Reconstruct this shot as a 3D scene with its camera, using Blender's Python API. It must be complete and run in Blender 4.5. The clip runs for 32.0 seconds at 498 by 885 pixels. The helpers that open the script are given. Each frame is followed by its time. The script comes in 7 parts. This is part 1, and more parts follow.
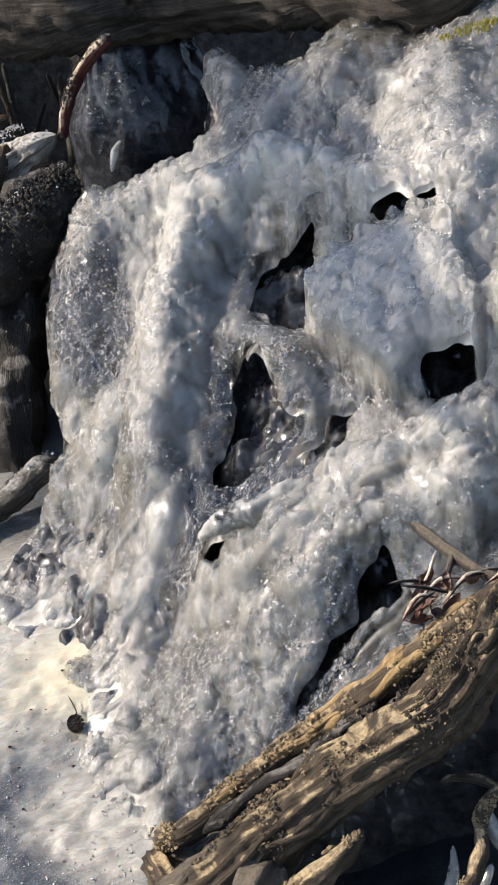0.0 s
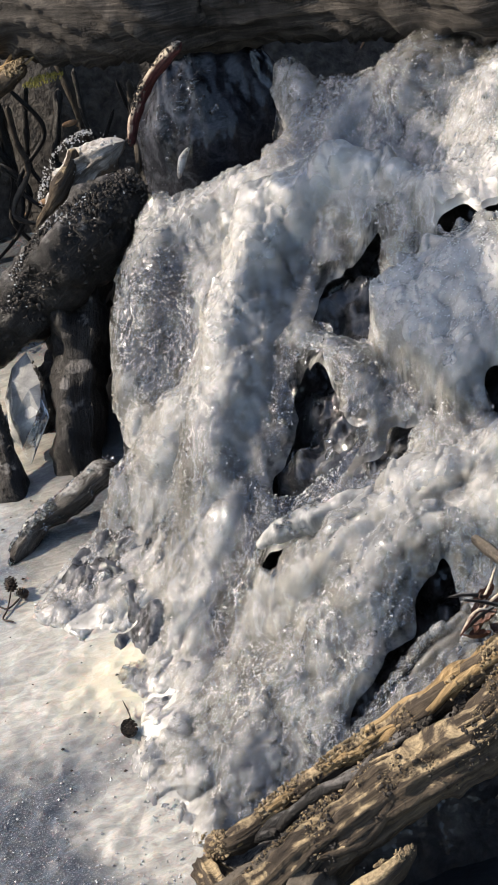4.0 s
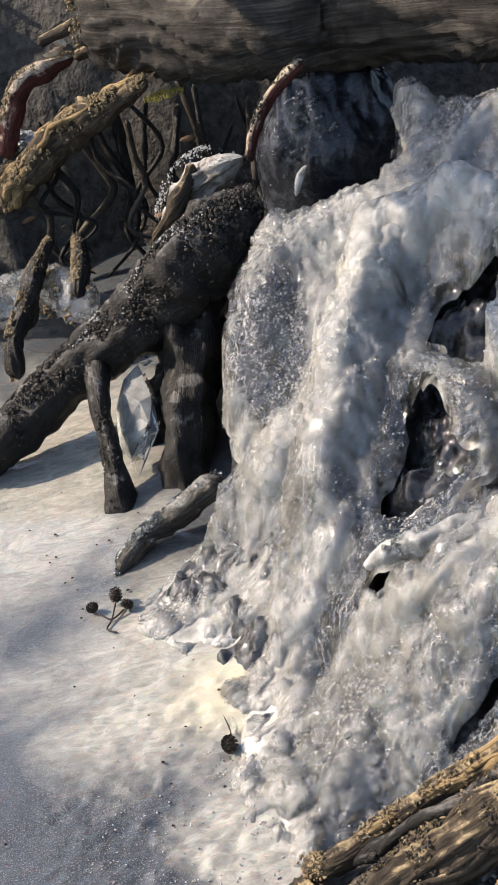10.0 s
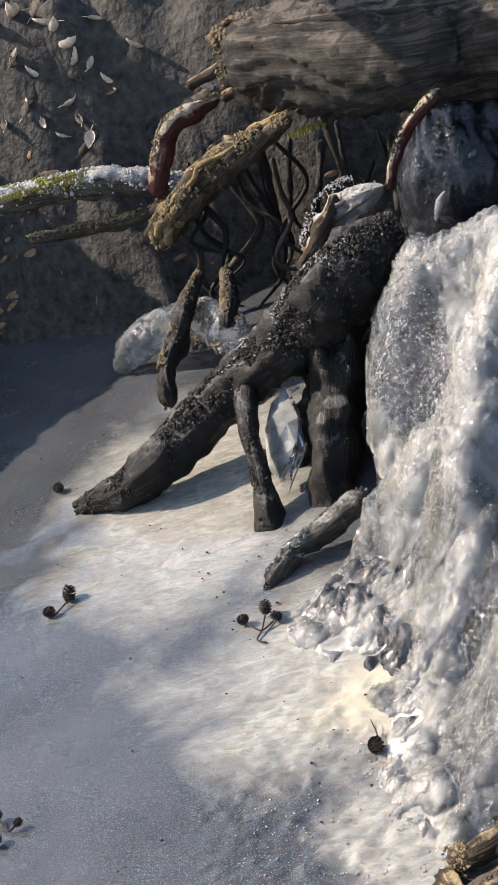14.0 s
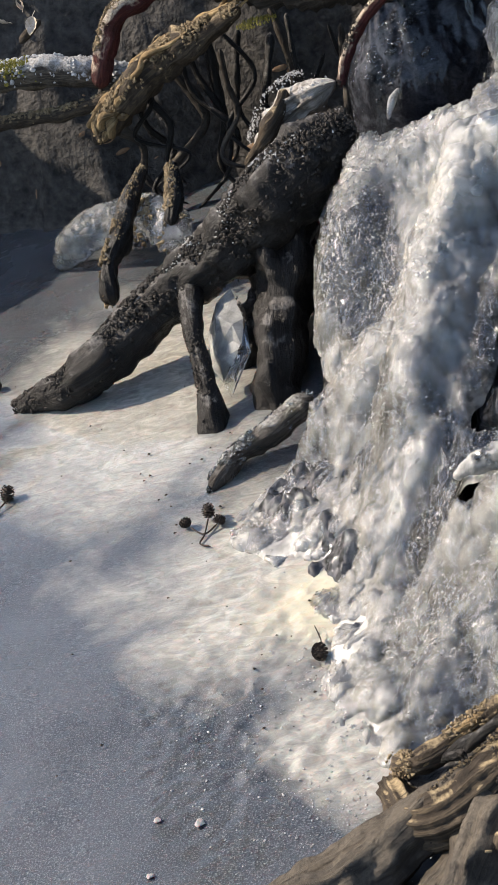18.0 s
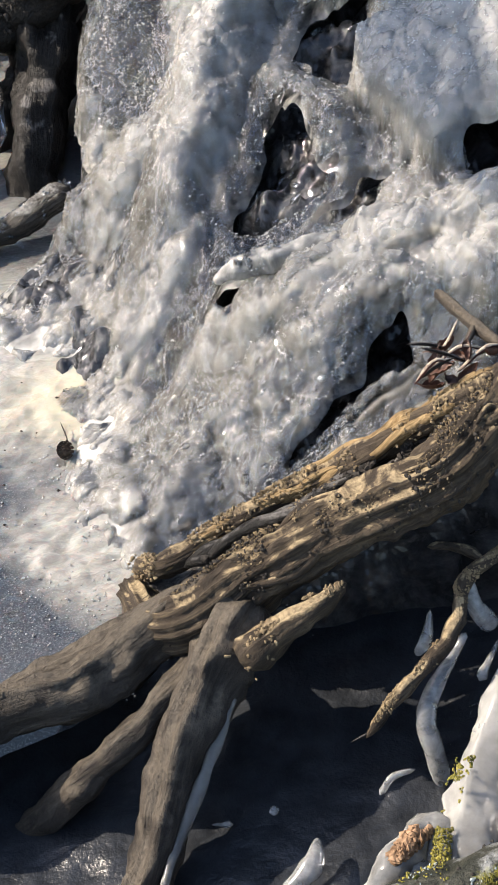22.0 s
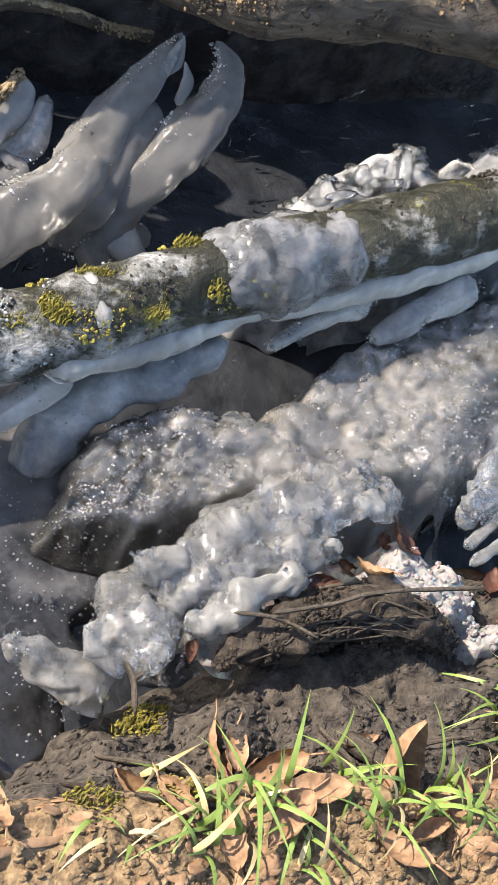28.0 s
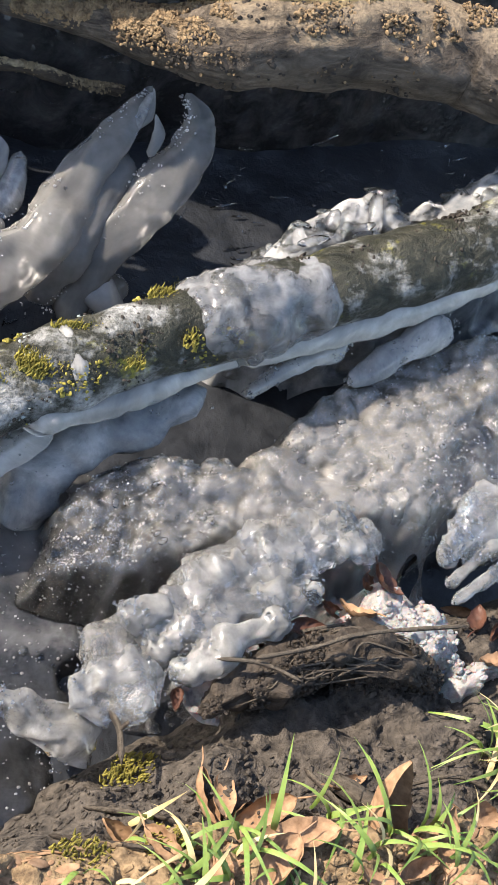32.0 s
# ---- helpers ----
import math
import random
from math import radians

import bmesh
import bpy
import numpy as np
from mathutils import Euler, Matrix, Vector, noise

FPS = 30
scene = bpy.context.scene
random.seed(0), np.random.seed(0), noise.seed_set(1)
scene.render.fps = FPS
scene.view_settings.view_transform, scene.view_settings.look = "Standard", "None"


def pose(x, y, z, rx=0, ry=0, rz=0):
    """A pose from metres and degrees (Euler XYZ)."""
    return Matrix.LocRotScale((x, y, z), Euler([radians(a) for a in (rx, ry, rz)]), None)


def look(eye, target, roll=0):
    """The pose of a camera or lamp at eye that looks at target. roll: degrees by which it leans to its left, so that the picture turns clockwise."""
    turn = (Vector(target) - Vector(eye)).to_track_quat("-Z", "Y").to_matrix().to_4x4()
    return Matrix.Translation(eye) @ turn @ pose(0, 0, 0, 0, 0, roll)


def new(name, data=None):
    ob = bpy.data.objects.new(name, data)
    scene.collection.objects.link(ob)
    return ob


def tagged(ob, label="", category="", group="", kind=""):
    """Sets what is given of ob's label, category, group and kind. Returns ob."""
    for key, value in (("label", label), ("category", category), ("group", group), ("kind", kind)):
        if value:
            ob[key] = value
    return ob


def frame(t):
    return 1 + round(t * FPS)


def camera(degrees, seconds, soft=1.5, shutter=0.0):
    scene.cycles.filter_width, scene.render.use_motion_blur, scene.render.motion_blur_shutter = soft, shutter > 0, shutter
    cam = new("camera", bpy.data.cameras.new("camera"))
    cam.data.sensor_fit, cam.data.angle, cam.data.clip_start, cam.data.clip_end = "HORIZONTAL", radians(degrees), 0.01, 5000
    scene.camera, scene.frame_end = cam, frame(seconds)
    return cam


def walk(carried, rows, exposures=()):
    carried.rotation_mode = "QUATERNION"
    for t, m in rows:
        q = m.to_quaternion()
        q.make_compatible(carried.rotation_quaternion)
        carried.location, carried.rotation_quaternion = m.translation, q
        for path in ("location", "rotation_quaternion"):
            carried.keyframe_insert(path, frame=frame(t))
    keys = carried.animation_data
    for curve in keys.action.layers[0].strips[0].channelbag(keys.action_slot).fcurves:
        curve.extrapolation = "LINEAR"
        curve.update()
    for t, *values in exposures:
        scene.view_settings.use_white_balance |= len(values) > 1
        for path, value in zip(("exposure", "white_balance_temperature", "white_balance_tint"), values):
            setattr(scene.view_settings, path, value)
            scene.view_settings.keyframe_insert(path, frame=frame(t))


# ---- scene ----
cam = camera(18, 32.0, soft=1.5)
PATH = [
    (0, 0.0487, 0.0128, 0.9850, 55.772, 14.303, -7.905),
    (0.5, 0.0494, 0.0123, 0.9848, 55.937, 14.411, -7.392),
    (1, 0.0493, 0.0132, 0.9839, 56.136, 14.505, -6.779),
    (1.5, 0.0481, 0.0142, 0.9833, 56.286, 14.564, -6.304),
    (2, 0.0466, 0.0150, 0.9828, 56.428, 14.594, -5.812),
    (2.5, 0.0462, 0.0144, 0.9835, 56.523, 14.573, -5.543),
    (4.5, 0.0435, 0.0151, 0.9828, 56.842, 14.082, -5.132),
    (5, 0.0429, 0.0155, 0.9822, 56.868, 14.086, -4.870),
    (5.5, 0.0428, 0.0145, 0.9829, 56.973, 14.036, -4.694),
    (6, 0.0423, 0.0149, 0.9829, 57.058, 14.068, -4.485),
    (6.5, 0.0419, 0.0157, 0.9824, 57.151, 14.111, -4.231),
    (7, 0.0415, 0.0166, 0.9821, 57.255, 14.171, -3.801),
    (7.5, 0.0401, 0.0168, 0.9829, 57.342, 14.158, -3.494),
    (8, 0.0393, 0.0175, 0.9829, 57.434, 14.159, -3.144),
    (8.5, 0.0384, 0.0179, 0.9831, 57.570, 14.146, -2.792),
    (9, 0.0381, 0.0174, 0.9840, 57.810, 14.196, -2.283),
    (9.5, 0.0368, 0.0171, 0.9842, 58.106, 14.304, -1.699),
    (10, 0.0351, 0.0181, 0.9848, 58.470, 14.491, -0.994),
    (10.5, 0.0346, 0.0180, 0.9853, 58.799, 14.759, -0.432),
    (11, 0.0349, 0.0186, 0.9863, 59.184, 15.192, 0.186),
    (11.5, 0.0350, 0.0175, 0.9881, 59.571, 15.630, 0.578),
    (12, 0.0363, 0.0122, 0.9908, 60.134, 16.086, 0.965),
    (12.5, 0.0444, -0.0111, 0.9921, 60.791, 16.531, 1.318),
    (13, 0.0503, -0.0413, 0.9844, 60.857, 17.137, 2.067),
    (13.5, 0.0486, -0.0534, 0.9772, 61.085, 17.696, 3.019),
    (14, 0.0471, -0.0509, 0.9754, 61.699, 18.088, 3.708),
    (14.5, 0.0449, -0.0497, 0.9735, 62.102, 18.216, 4.245),
    (16.5, 0.0363, -0.0425, 0.9687, 61.447, 17.480, 4.098),
    (17, 0.0335, -0.0378, 0.9662, 60.421, 17.189, 3.585),
    (17.5, 0.0310, -0.0291, 0.9660, 59.193, 16.768, 2.952),
    (18, 0.0288, -0.0219, 0.9645, 57.574, 16.069, 2.013),
    (18.5, 0.0269, -0.0170, 0.9630, 56.384, 15.614, 1.375),
    (19, 0.0265, -0.0143, 0.9615, 55.219, 15.218, 0.703),
    (19.5, 0.0268, -0.0142, 0.9603, 54.566, 14.945, 0.155),
    (20, 0.0275, -0.0144, 0.9592, 54.005, 14.531, -0.677),
    (20.5, 0.0292, -0.0141, 0.9596, 53.459, 13.845, -1.425),
    (21, 0.0263, -0.0112, 0.9578, 52.454, 12.259, -2.486),
    (21.5, 0.0178, -0.0040, 0.9568, 51.277, 10.312, -3.159),
    (22, 0.0072, 0.0075, 0.9493, 49.044, 7.450, -3.727),
    (22.5, 0.0016, 0.0196, 0.9395, 46.779, 4.306, -4.327),
    (23, -0.0072, 0.0278, 0.9298, 43.569, 0.664, -4.470),
    (23.5, -0.0213, 0.0329, 0.9184, 40.892, -2.576, -4.337),
    (24, -0.0268, 0.0484, 0.9075, 36.991, -6.615, -3.714),
    (24.5, -0.0297, 0.0572, 0.9006, 34.354, -9.945, -3.097),
    (25, -0.0298, 0.0551, 0.9001, 32.931, -14.038, -3.004),
    (25.5, -0.0279, 0.0534, 0.9014, 31.875, -17.265, -3.136),
    (26, -0.0208, 0.0497, 0.8982, 31.529, -20.081, -3.079),
    (26.5, -0.0145, 0.0503, 0.8903, 31.111, -21.104, -2.973),
    (28.5, -0.0098, 0.0456, 0.8892, 29.918, -21.412, -2.163),
    (29, -0.0064, 0.0453, 0.8921, 30.469, -21.245, -2.802),
    (29.5, -0.0000, 0.0434, 0.8994, 31.122, -21.213, -3.464),
    (30, 0.0070, 0.0425, 0.9053, 31.892, -21.213, -4.265),
    (30.5, 0.0093, 0.0431, 0.9068, 32.335, -21.175, -4.787),
    (31, 0.0094, 0.0430, 0.9080, 32.538, -21.135, -4.908),
    (31.5, 0.0077, 0.0433, 0.9085, 32.374, -20.942, -4.569),
    (32, 0.0017, 0.0460, 0.9048, 31.973, -20.256, -3.854),
]
walk(cam, [(t, pose(x, y, z, rx, ry, rz)) for t, x, y, z, rx, ry, rz in PATH],
     exposures=[(0, 1.12, 6950, 12), (11.5, 1.16, 7100, 13), (13.2, 1.16, 6950, 13), (17.0, 1.14, 6900, 12), (17.8, 1.12, 6950, 12), (21.5, 1.16, 6950, 12), (23.0, 1.44, 7050, 13), (24.0, 1.60, 7200, 14), (25.0, 1.64, 7050, 14), (26.0, 1.58, 7000, 14), (29.0, 1.46, 6900, 13), (32, 1.50, 6900, 13)])

# ---- light ----
SUN_AZ, SUN_EL = -72.0, 40.0          # degrees; azimuth from +y towards +x
world = bpy.data.worlds.new("sky")
scene.world = world
world.use_nodes = True
_wn = world.node_tree.nodes
_sky = _wn.new("ShaderNodeTexSky")
_sky.sky_type = 'NISHITA'
_sky.sun_disc = False
_sky.sun_elevation = radians(SUN_EL)
_sky.sun_rotation = radians(SUN_AZ)
_wn["Background"].inputs["Strength"].default_value = 0.15
world.node_tree.links.new(_sky.outputs[0], _wn["Background"].inputs["Color"])
_sd = bpy.data.lights.new("sun", 'SUN')
_sd.energy, _sd.angle, _sd.color = 4.1, radians(0.5), (1.0, 0.92, 0.81)
_sun = new("sun", _sd)
_away = Vector((math.sin(radians(SUN_AZ)) * math.cos(radians(SUN_EL)),
                math.cos(radians(SUN_AZ)) * math.cos(radians(SUN_EL)), math.sin(radians(SUN_EL))))
_sun.matrix_world = look(_away * 6, (0, 0, 0))


# ---- materials ----
def mat_nodes(name):
    m = bpy.data.materials.new(name)
    m.use_nodes = True
    nt = m.node_tree
    return m, nt, nt.nodes["Principled BSDF"]


def noise_tex(nt, scale, detail=4.0, rough=0.55, vec=None, distort=0.0):
    n = nt.nodes.new("ShaderNodeTexNoise")
    n.inputs["Scale"].default_value = scale
    n.inputs["Detail"].default_value = detail
    n.inputs["Roughness"].default_value = rough
    n.inputs["Distortion"].default_value = distort
    if vec is not None:
        nt.links.new(vec, n.inputs["Vector"])
    return n.outputs["Fac"]


def coords(nt, stretch=None):
    tc = nt.nodes.new("ShaderNodeTexCoord")
    if stretch is None:
        return tc.outputs["Object"]
    mp = nt.nodes.new("ShaderNodeMapping")
    mp.inputs["Scale"].default_value = stretch
    nt.links.new(tc.outputs["Object"], mp.inputs["Vector"])
    return mp.outputs["Vector"]


def ramp(nt, fac, stops):
    r = nt.nodes.new("ShaderNodeValToRGB")
    e = r.color_ramp.elements
    while len(e) < len(stops):
        e.new(0.5)
    for el, (p, c) in zip(e, stops):
        el.position = p
        el.color = (*c, 1) if len(c) == 3 else c
    nt.links.new(fac, r.inputs["Fac"])
    return r.outputs["Color"]


def mixc(nt, fac, a, b, how='MIX'):
    n = nt.nodes.new("ShaderNodeMix")
    n.data_type = 'RGBA'
    n.blend_type = how
    for sock, v in ((n.inputs[0], fac), (n.inputs[6], a), (n.inputs[7], b)):
        if hasattr(v, "is_linked"):
            nt.links.new(v, sock)
        else:
            sock.default_value = v if not isinstance(v, tuple) else (*v, 1)
    return n.outputs[2]


def mathn(nt, op, a, b=0.0):
    n = nt.nodes.new("ShaderNodeMath")
    n.operation = op
    n.use_clamp = op == 'MULTIPLY_ADD'
    for sock, v in ((n.inputs[0], a), (n.inputs[1], b)):
        if hasattr(v, "is_linked"):
            nt.links.new(v, sock)
        else:
            sock.default_value = v
    return n.outputs[0]


def bump(nt, bsdf, height, strength, dist, prev=None):
    b = nt.nodes.new("ShaderNodeBump")
    b.inputs["Strength"].default_value = strength
    b.inputs["Distance"].default_value = dist
    nt.links.new(height, b.inputs["Height"])
    if prev is not None:
        nt.links.new(prev, b.inputs["Normal"])
    nt.links.new(b.outputs[0], bsdf.inputs["Normal"])
    return b.outputs[0]


def voro(nt, scale, vec, feature='F1', rand=1.0):
    v = nt.nodes.new("ShaderNodeTexVoronoi")
    v.feature = feature
    v.inputs["Scale"].default_value = scale
    v.inputs["Randomness"].default_value = rand
    nt.links.new(vec, v.inputs["Vector"])
    return v


def facets(nt, scale, vec):
    """Height of small flat facets, each tilted its own way."""
    vo = voro(nt, scale, vec)
    off = nt.nodes.new("ShaderNodeVectorMath")
    off.operation = 'SUBTRACT'
    nt.links.new(vec, off.inputs[0])
    nt.links.new(vo.outputs["Position"], off.inputs[1])
    way = nt.nodes.new("ShaderNodeVectorMath")
    way.operation = 'SUBTRACT'
    nt.links.new(vo.outputs["Color"], way.inputs[0])
    way.inputs[1].default_value = (0.5, 0.5, 0.5)
    dot = nt.nodes.new("ShaderNodeVectorMath")
    dot.operation = 'DOT_PRODUCT'
    nt.links.new(off.outputs[0], dot.inputs[0])
    nt.links.new(way.outputs[0], dot.inputs[1])
    return dot.outputs["Value"]


def ice_material(name, milky, clear, lo, hi, scale=9.0, glint=1.0, cell=90.0, fine=330.0, sss=1.0, depth=0.03, mottle=0.3, trans=0.0, zones=False, relief=0.0, coat=0.7, gloss=0.035, rough=0.5):
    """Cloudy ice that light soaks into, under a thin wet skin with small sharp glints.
    With zones the sheet's own "milk" values say where it is cloudy and where clear."""
    m, nt, b = mat_nodes(name)
    v = coords(nt)
    big = noise_tex(nt, scale, 7, 0.68, v, 0.5)
    if zones:
        at = nt.nodes.new("ShaderNodeAttribute")
        at.attribute_name = "milk"
        big = mathn(nt, 'ADD', mathn(nt, 'MULTIPLY', mathn(nt, 'SUBTRACT', big, 0.5), 0.7), at.outputs["Fac"])
    mid = tuple(0.45 * p + 0.55 * q for p, q in zip(milky, clear))
    c = ramp(nt, big, [(lo, clear), (lo + 0.55 * (hi - lo), mid), (hi, milky)])
    small = noise_tex(nt, scale * 10, 4, 0.65, v)
    c = mixc(nt, ramp(nt, small, [(0.35, (0, 0, 0)), (0.7, (mottle,) * 3)]), c, tuple(x * 0.5 for x in milky))
    nt.links.new(c, b.inputs["Base Color"])
    b.inputs["Roughness"].default_value = rough
    b.inputs["IOR"].default_value = 1.31
    b.inputs["Specular IOR Level"].default_value = 0.0
    b.inputs["Subsurface Weight"].default_value = sss
    b.inputs["Subsurface Radius"].default_value = (1.0, 0.98, 0.95)
    b.inputs["Subsurface Scale"].default_value = depth
    if trans:
        b.inputs["Transmission Weight"].default_value = trans
    fn = noise_tex(nt, fine, 3, 0.6, v)
    if relief:
        bump(nt, b, fn, 0.5, relief)
    b1 = nt.nodes.new("ShaderNodeBump")
    b1.inputs["Strength"].default_value, b1.inputs["Distance"].default_value = 1.0, 0.35 * glint
    nt.links.new(facets(nt, cell * 2.2, v), b1.inputs["Height"])
    b2 = nt.nodes.new("ShaderNodeBump")
    b2.inputs["Strength"].default_value, b2.inputs["Distance"].default_value = 0.5, 0.0006 * glint
    nt.links.new(fn, b2.inputs["Height"])
    nt.links.new(b1.outputs[0], b2.inputs["Normal"])
    b.inputs["Coat Weight"].default_value = coat
    b.inputs["Coat IOR"].default_value = 1.5
    nt.links.new(ramp(nt, small, [(0.3, (gloss,) * 3), (0.75, (gloss + .05,) * 3)]), b.inputs["Coat Roughness"])
    nt.links.new(b2.outputs[0], b.inputs["Coat Normal"])
    return m


def wood_material(name, dark, mid, light, top=None, top_lo=0.35, frost=0.0, grain_uv=(180, 16), moss=0.0, rough=0.75, wet=0.0, lump=0.005):
    """Bark or weathered wood with grain along the limb; top: colour of its upward faces, such as frost, soil and sunlit
    gold.
    """
    m, nt, b = mat_nodes(name)
    v = coords(nt)
    uv = nt.nodes.new("ShaderNodeUVMap")
    uv.uv_map = "grain"
    mp = nt.nodes.new("ShaderNodeMapping")
    mp.inputs["Scale"].default_value = (*grain_uv, 1)
    nt.links.new(uv.outputs[0], mp.inputs["Vector"])
    grain = noise_tex(nt, 1.0, 6, 0.7, mp.outputs[0], 1.6)
    n1 = noise_tex(nt, 34, 6, 0.65, v, 0.6)
    n2 = noise_tex(nt, 260, 4, 0.65, v)
    c = ramp(nt, grain, [(0.28, dark), (0.5, mid), (0.72, light)])
    c = mixc(nt, ramp(nt, n1, [(0.34, (0.6,) * 3), (0.55, (0, 0, 0))]), c, tuple(x * .5 for x in dark))
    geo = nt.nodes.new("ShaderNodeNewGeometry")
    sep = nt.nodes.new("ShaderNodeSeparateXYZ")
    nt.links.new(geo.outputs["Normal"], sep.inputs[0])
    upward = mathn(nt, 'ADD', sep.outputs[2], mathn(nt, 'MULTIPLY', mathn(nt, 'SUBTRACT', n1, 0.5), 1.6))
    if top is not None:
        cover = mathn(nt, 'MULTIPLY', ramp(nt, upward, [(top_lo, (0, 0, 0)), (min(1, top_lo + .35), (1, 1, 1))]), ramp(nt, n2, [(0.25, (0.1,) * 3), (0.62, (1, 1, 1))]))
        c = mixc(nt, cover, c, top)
    if moss:
        n3 = noise_tex(nt, 30, 5, 0.7, v)
        c = mixc(nt, mathn(nt, 'MULTIPLY', ramp(nt, n3, [(0.66 - moss * .2, (0, 0, 0)), (0.72, (1, 1, 1))]), ramp(nt, n2, [(0.4, (0, 0, 0)), (0.5, (1, 1, 1))])), c, (0.20, 0.19, 0.03))
    if frost:
        n4 = noise_tex(nt, 16, 6, 0.72, v)
        fr = mathn(nt, 'MULTIPLY', ramp(nt, n4, [(0.66 - frost * .35, (0, 0, 0)), (0.92 - frost * .3, (1, 1, 1))]), ramp(nt, n2, [(0.3, (0.3,) * 3), (0.5, (1, 1, 1))]))
        c = mixc(nt, fr, c, (0.62, 0.63, 0.62))
    nt.links.new(c, b.inputs["Base Color"])
    nt.links.new(ramp(nt, n1, [(0.3, (max(.12, rough - wet),) * 3), (0.7, (rough,) * 3)]), b.inputs["Roughness"])
    b.inputs["Specular IOR Level"].default_value = 0.2
    p = bump(nt, b, grain, 0.8, 0.004)
    p = bump(nt, b, n1, 0.6, lump, p)
    bump(nt, b, n2, 0.8, 0.0022, p)
    return m


def plain_material(name, col, col2, scale=60, rough=0.7, bh=0.002, sss=0.0):
    m, nt, b = mat_nodes(name)
    v = coords(nt)
    n = noise_tex(nt, scale, 5, 0.6, v)
    nt.links.new(ramp(nt, n, [(0.3, col), (0.7, col2)]), b.inputs["Base Color"])
    b.inputs["Roughness"].default_value = rough
    b.inputs["Specular IOR Level"].default_value = 0.3
    b.inputs["Subsurface Weight"].default_value = sss
    b.inputs["Subsurface Scale"].default_value = 0.006
    bump(nt, b, n, 0.6, bh)
    return m


M_ICE = ice_material("fall_ice", (0.57, 0.547, 0.497), (0.016, 0.0165, 0.017), 0.14, 0.97, zones=True, depth=0.006, mottle=0.25, coat=1.0)
M_ICE_GREY = ice_material("grey_ice", (0.34, 0.34, 0.33), (0.07, 0.08, 0.09), 0.33, 0.64, scale=18, depth=0.01)
M_ICE_DARK = ice_material("dark_glaze", (0.08, 0.085, 0.10), (0.008, 0.009, 0.012), 0.48, 0.76, scale=40, glint=.5, depth=0.008)
M_ICE_BEAD = ice_material("bead_ice", (0.50, 0.482, 0.44), (0.03, 0.03, 0.03), 0.08, 0.95, scale=18, zones=True, depth=0.005, cell=130, mottle=.2, coat=1.0)
M_GLAZE_ROCK = ice_material("glazed_rock", (0.11, 0.11, 0.112), (0.014, 0.014, 0.015), 0.42, 0.78, scale=30, glint=1.2, cell=110, depth=0.004, coat=1.0, mottle=0.1)
M_FOAM = ice_material("foam_ice", (0.24, 0.242, 0.245), (0.018, 0.0185, 0.0195), 0.12, 0.95, scale=22, zones=True, depth=0.006, cell=200, mottle=0.12, coat=.8, gloss=.06)


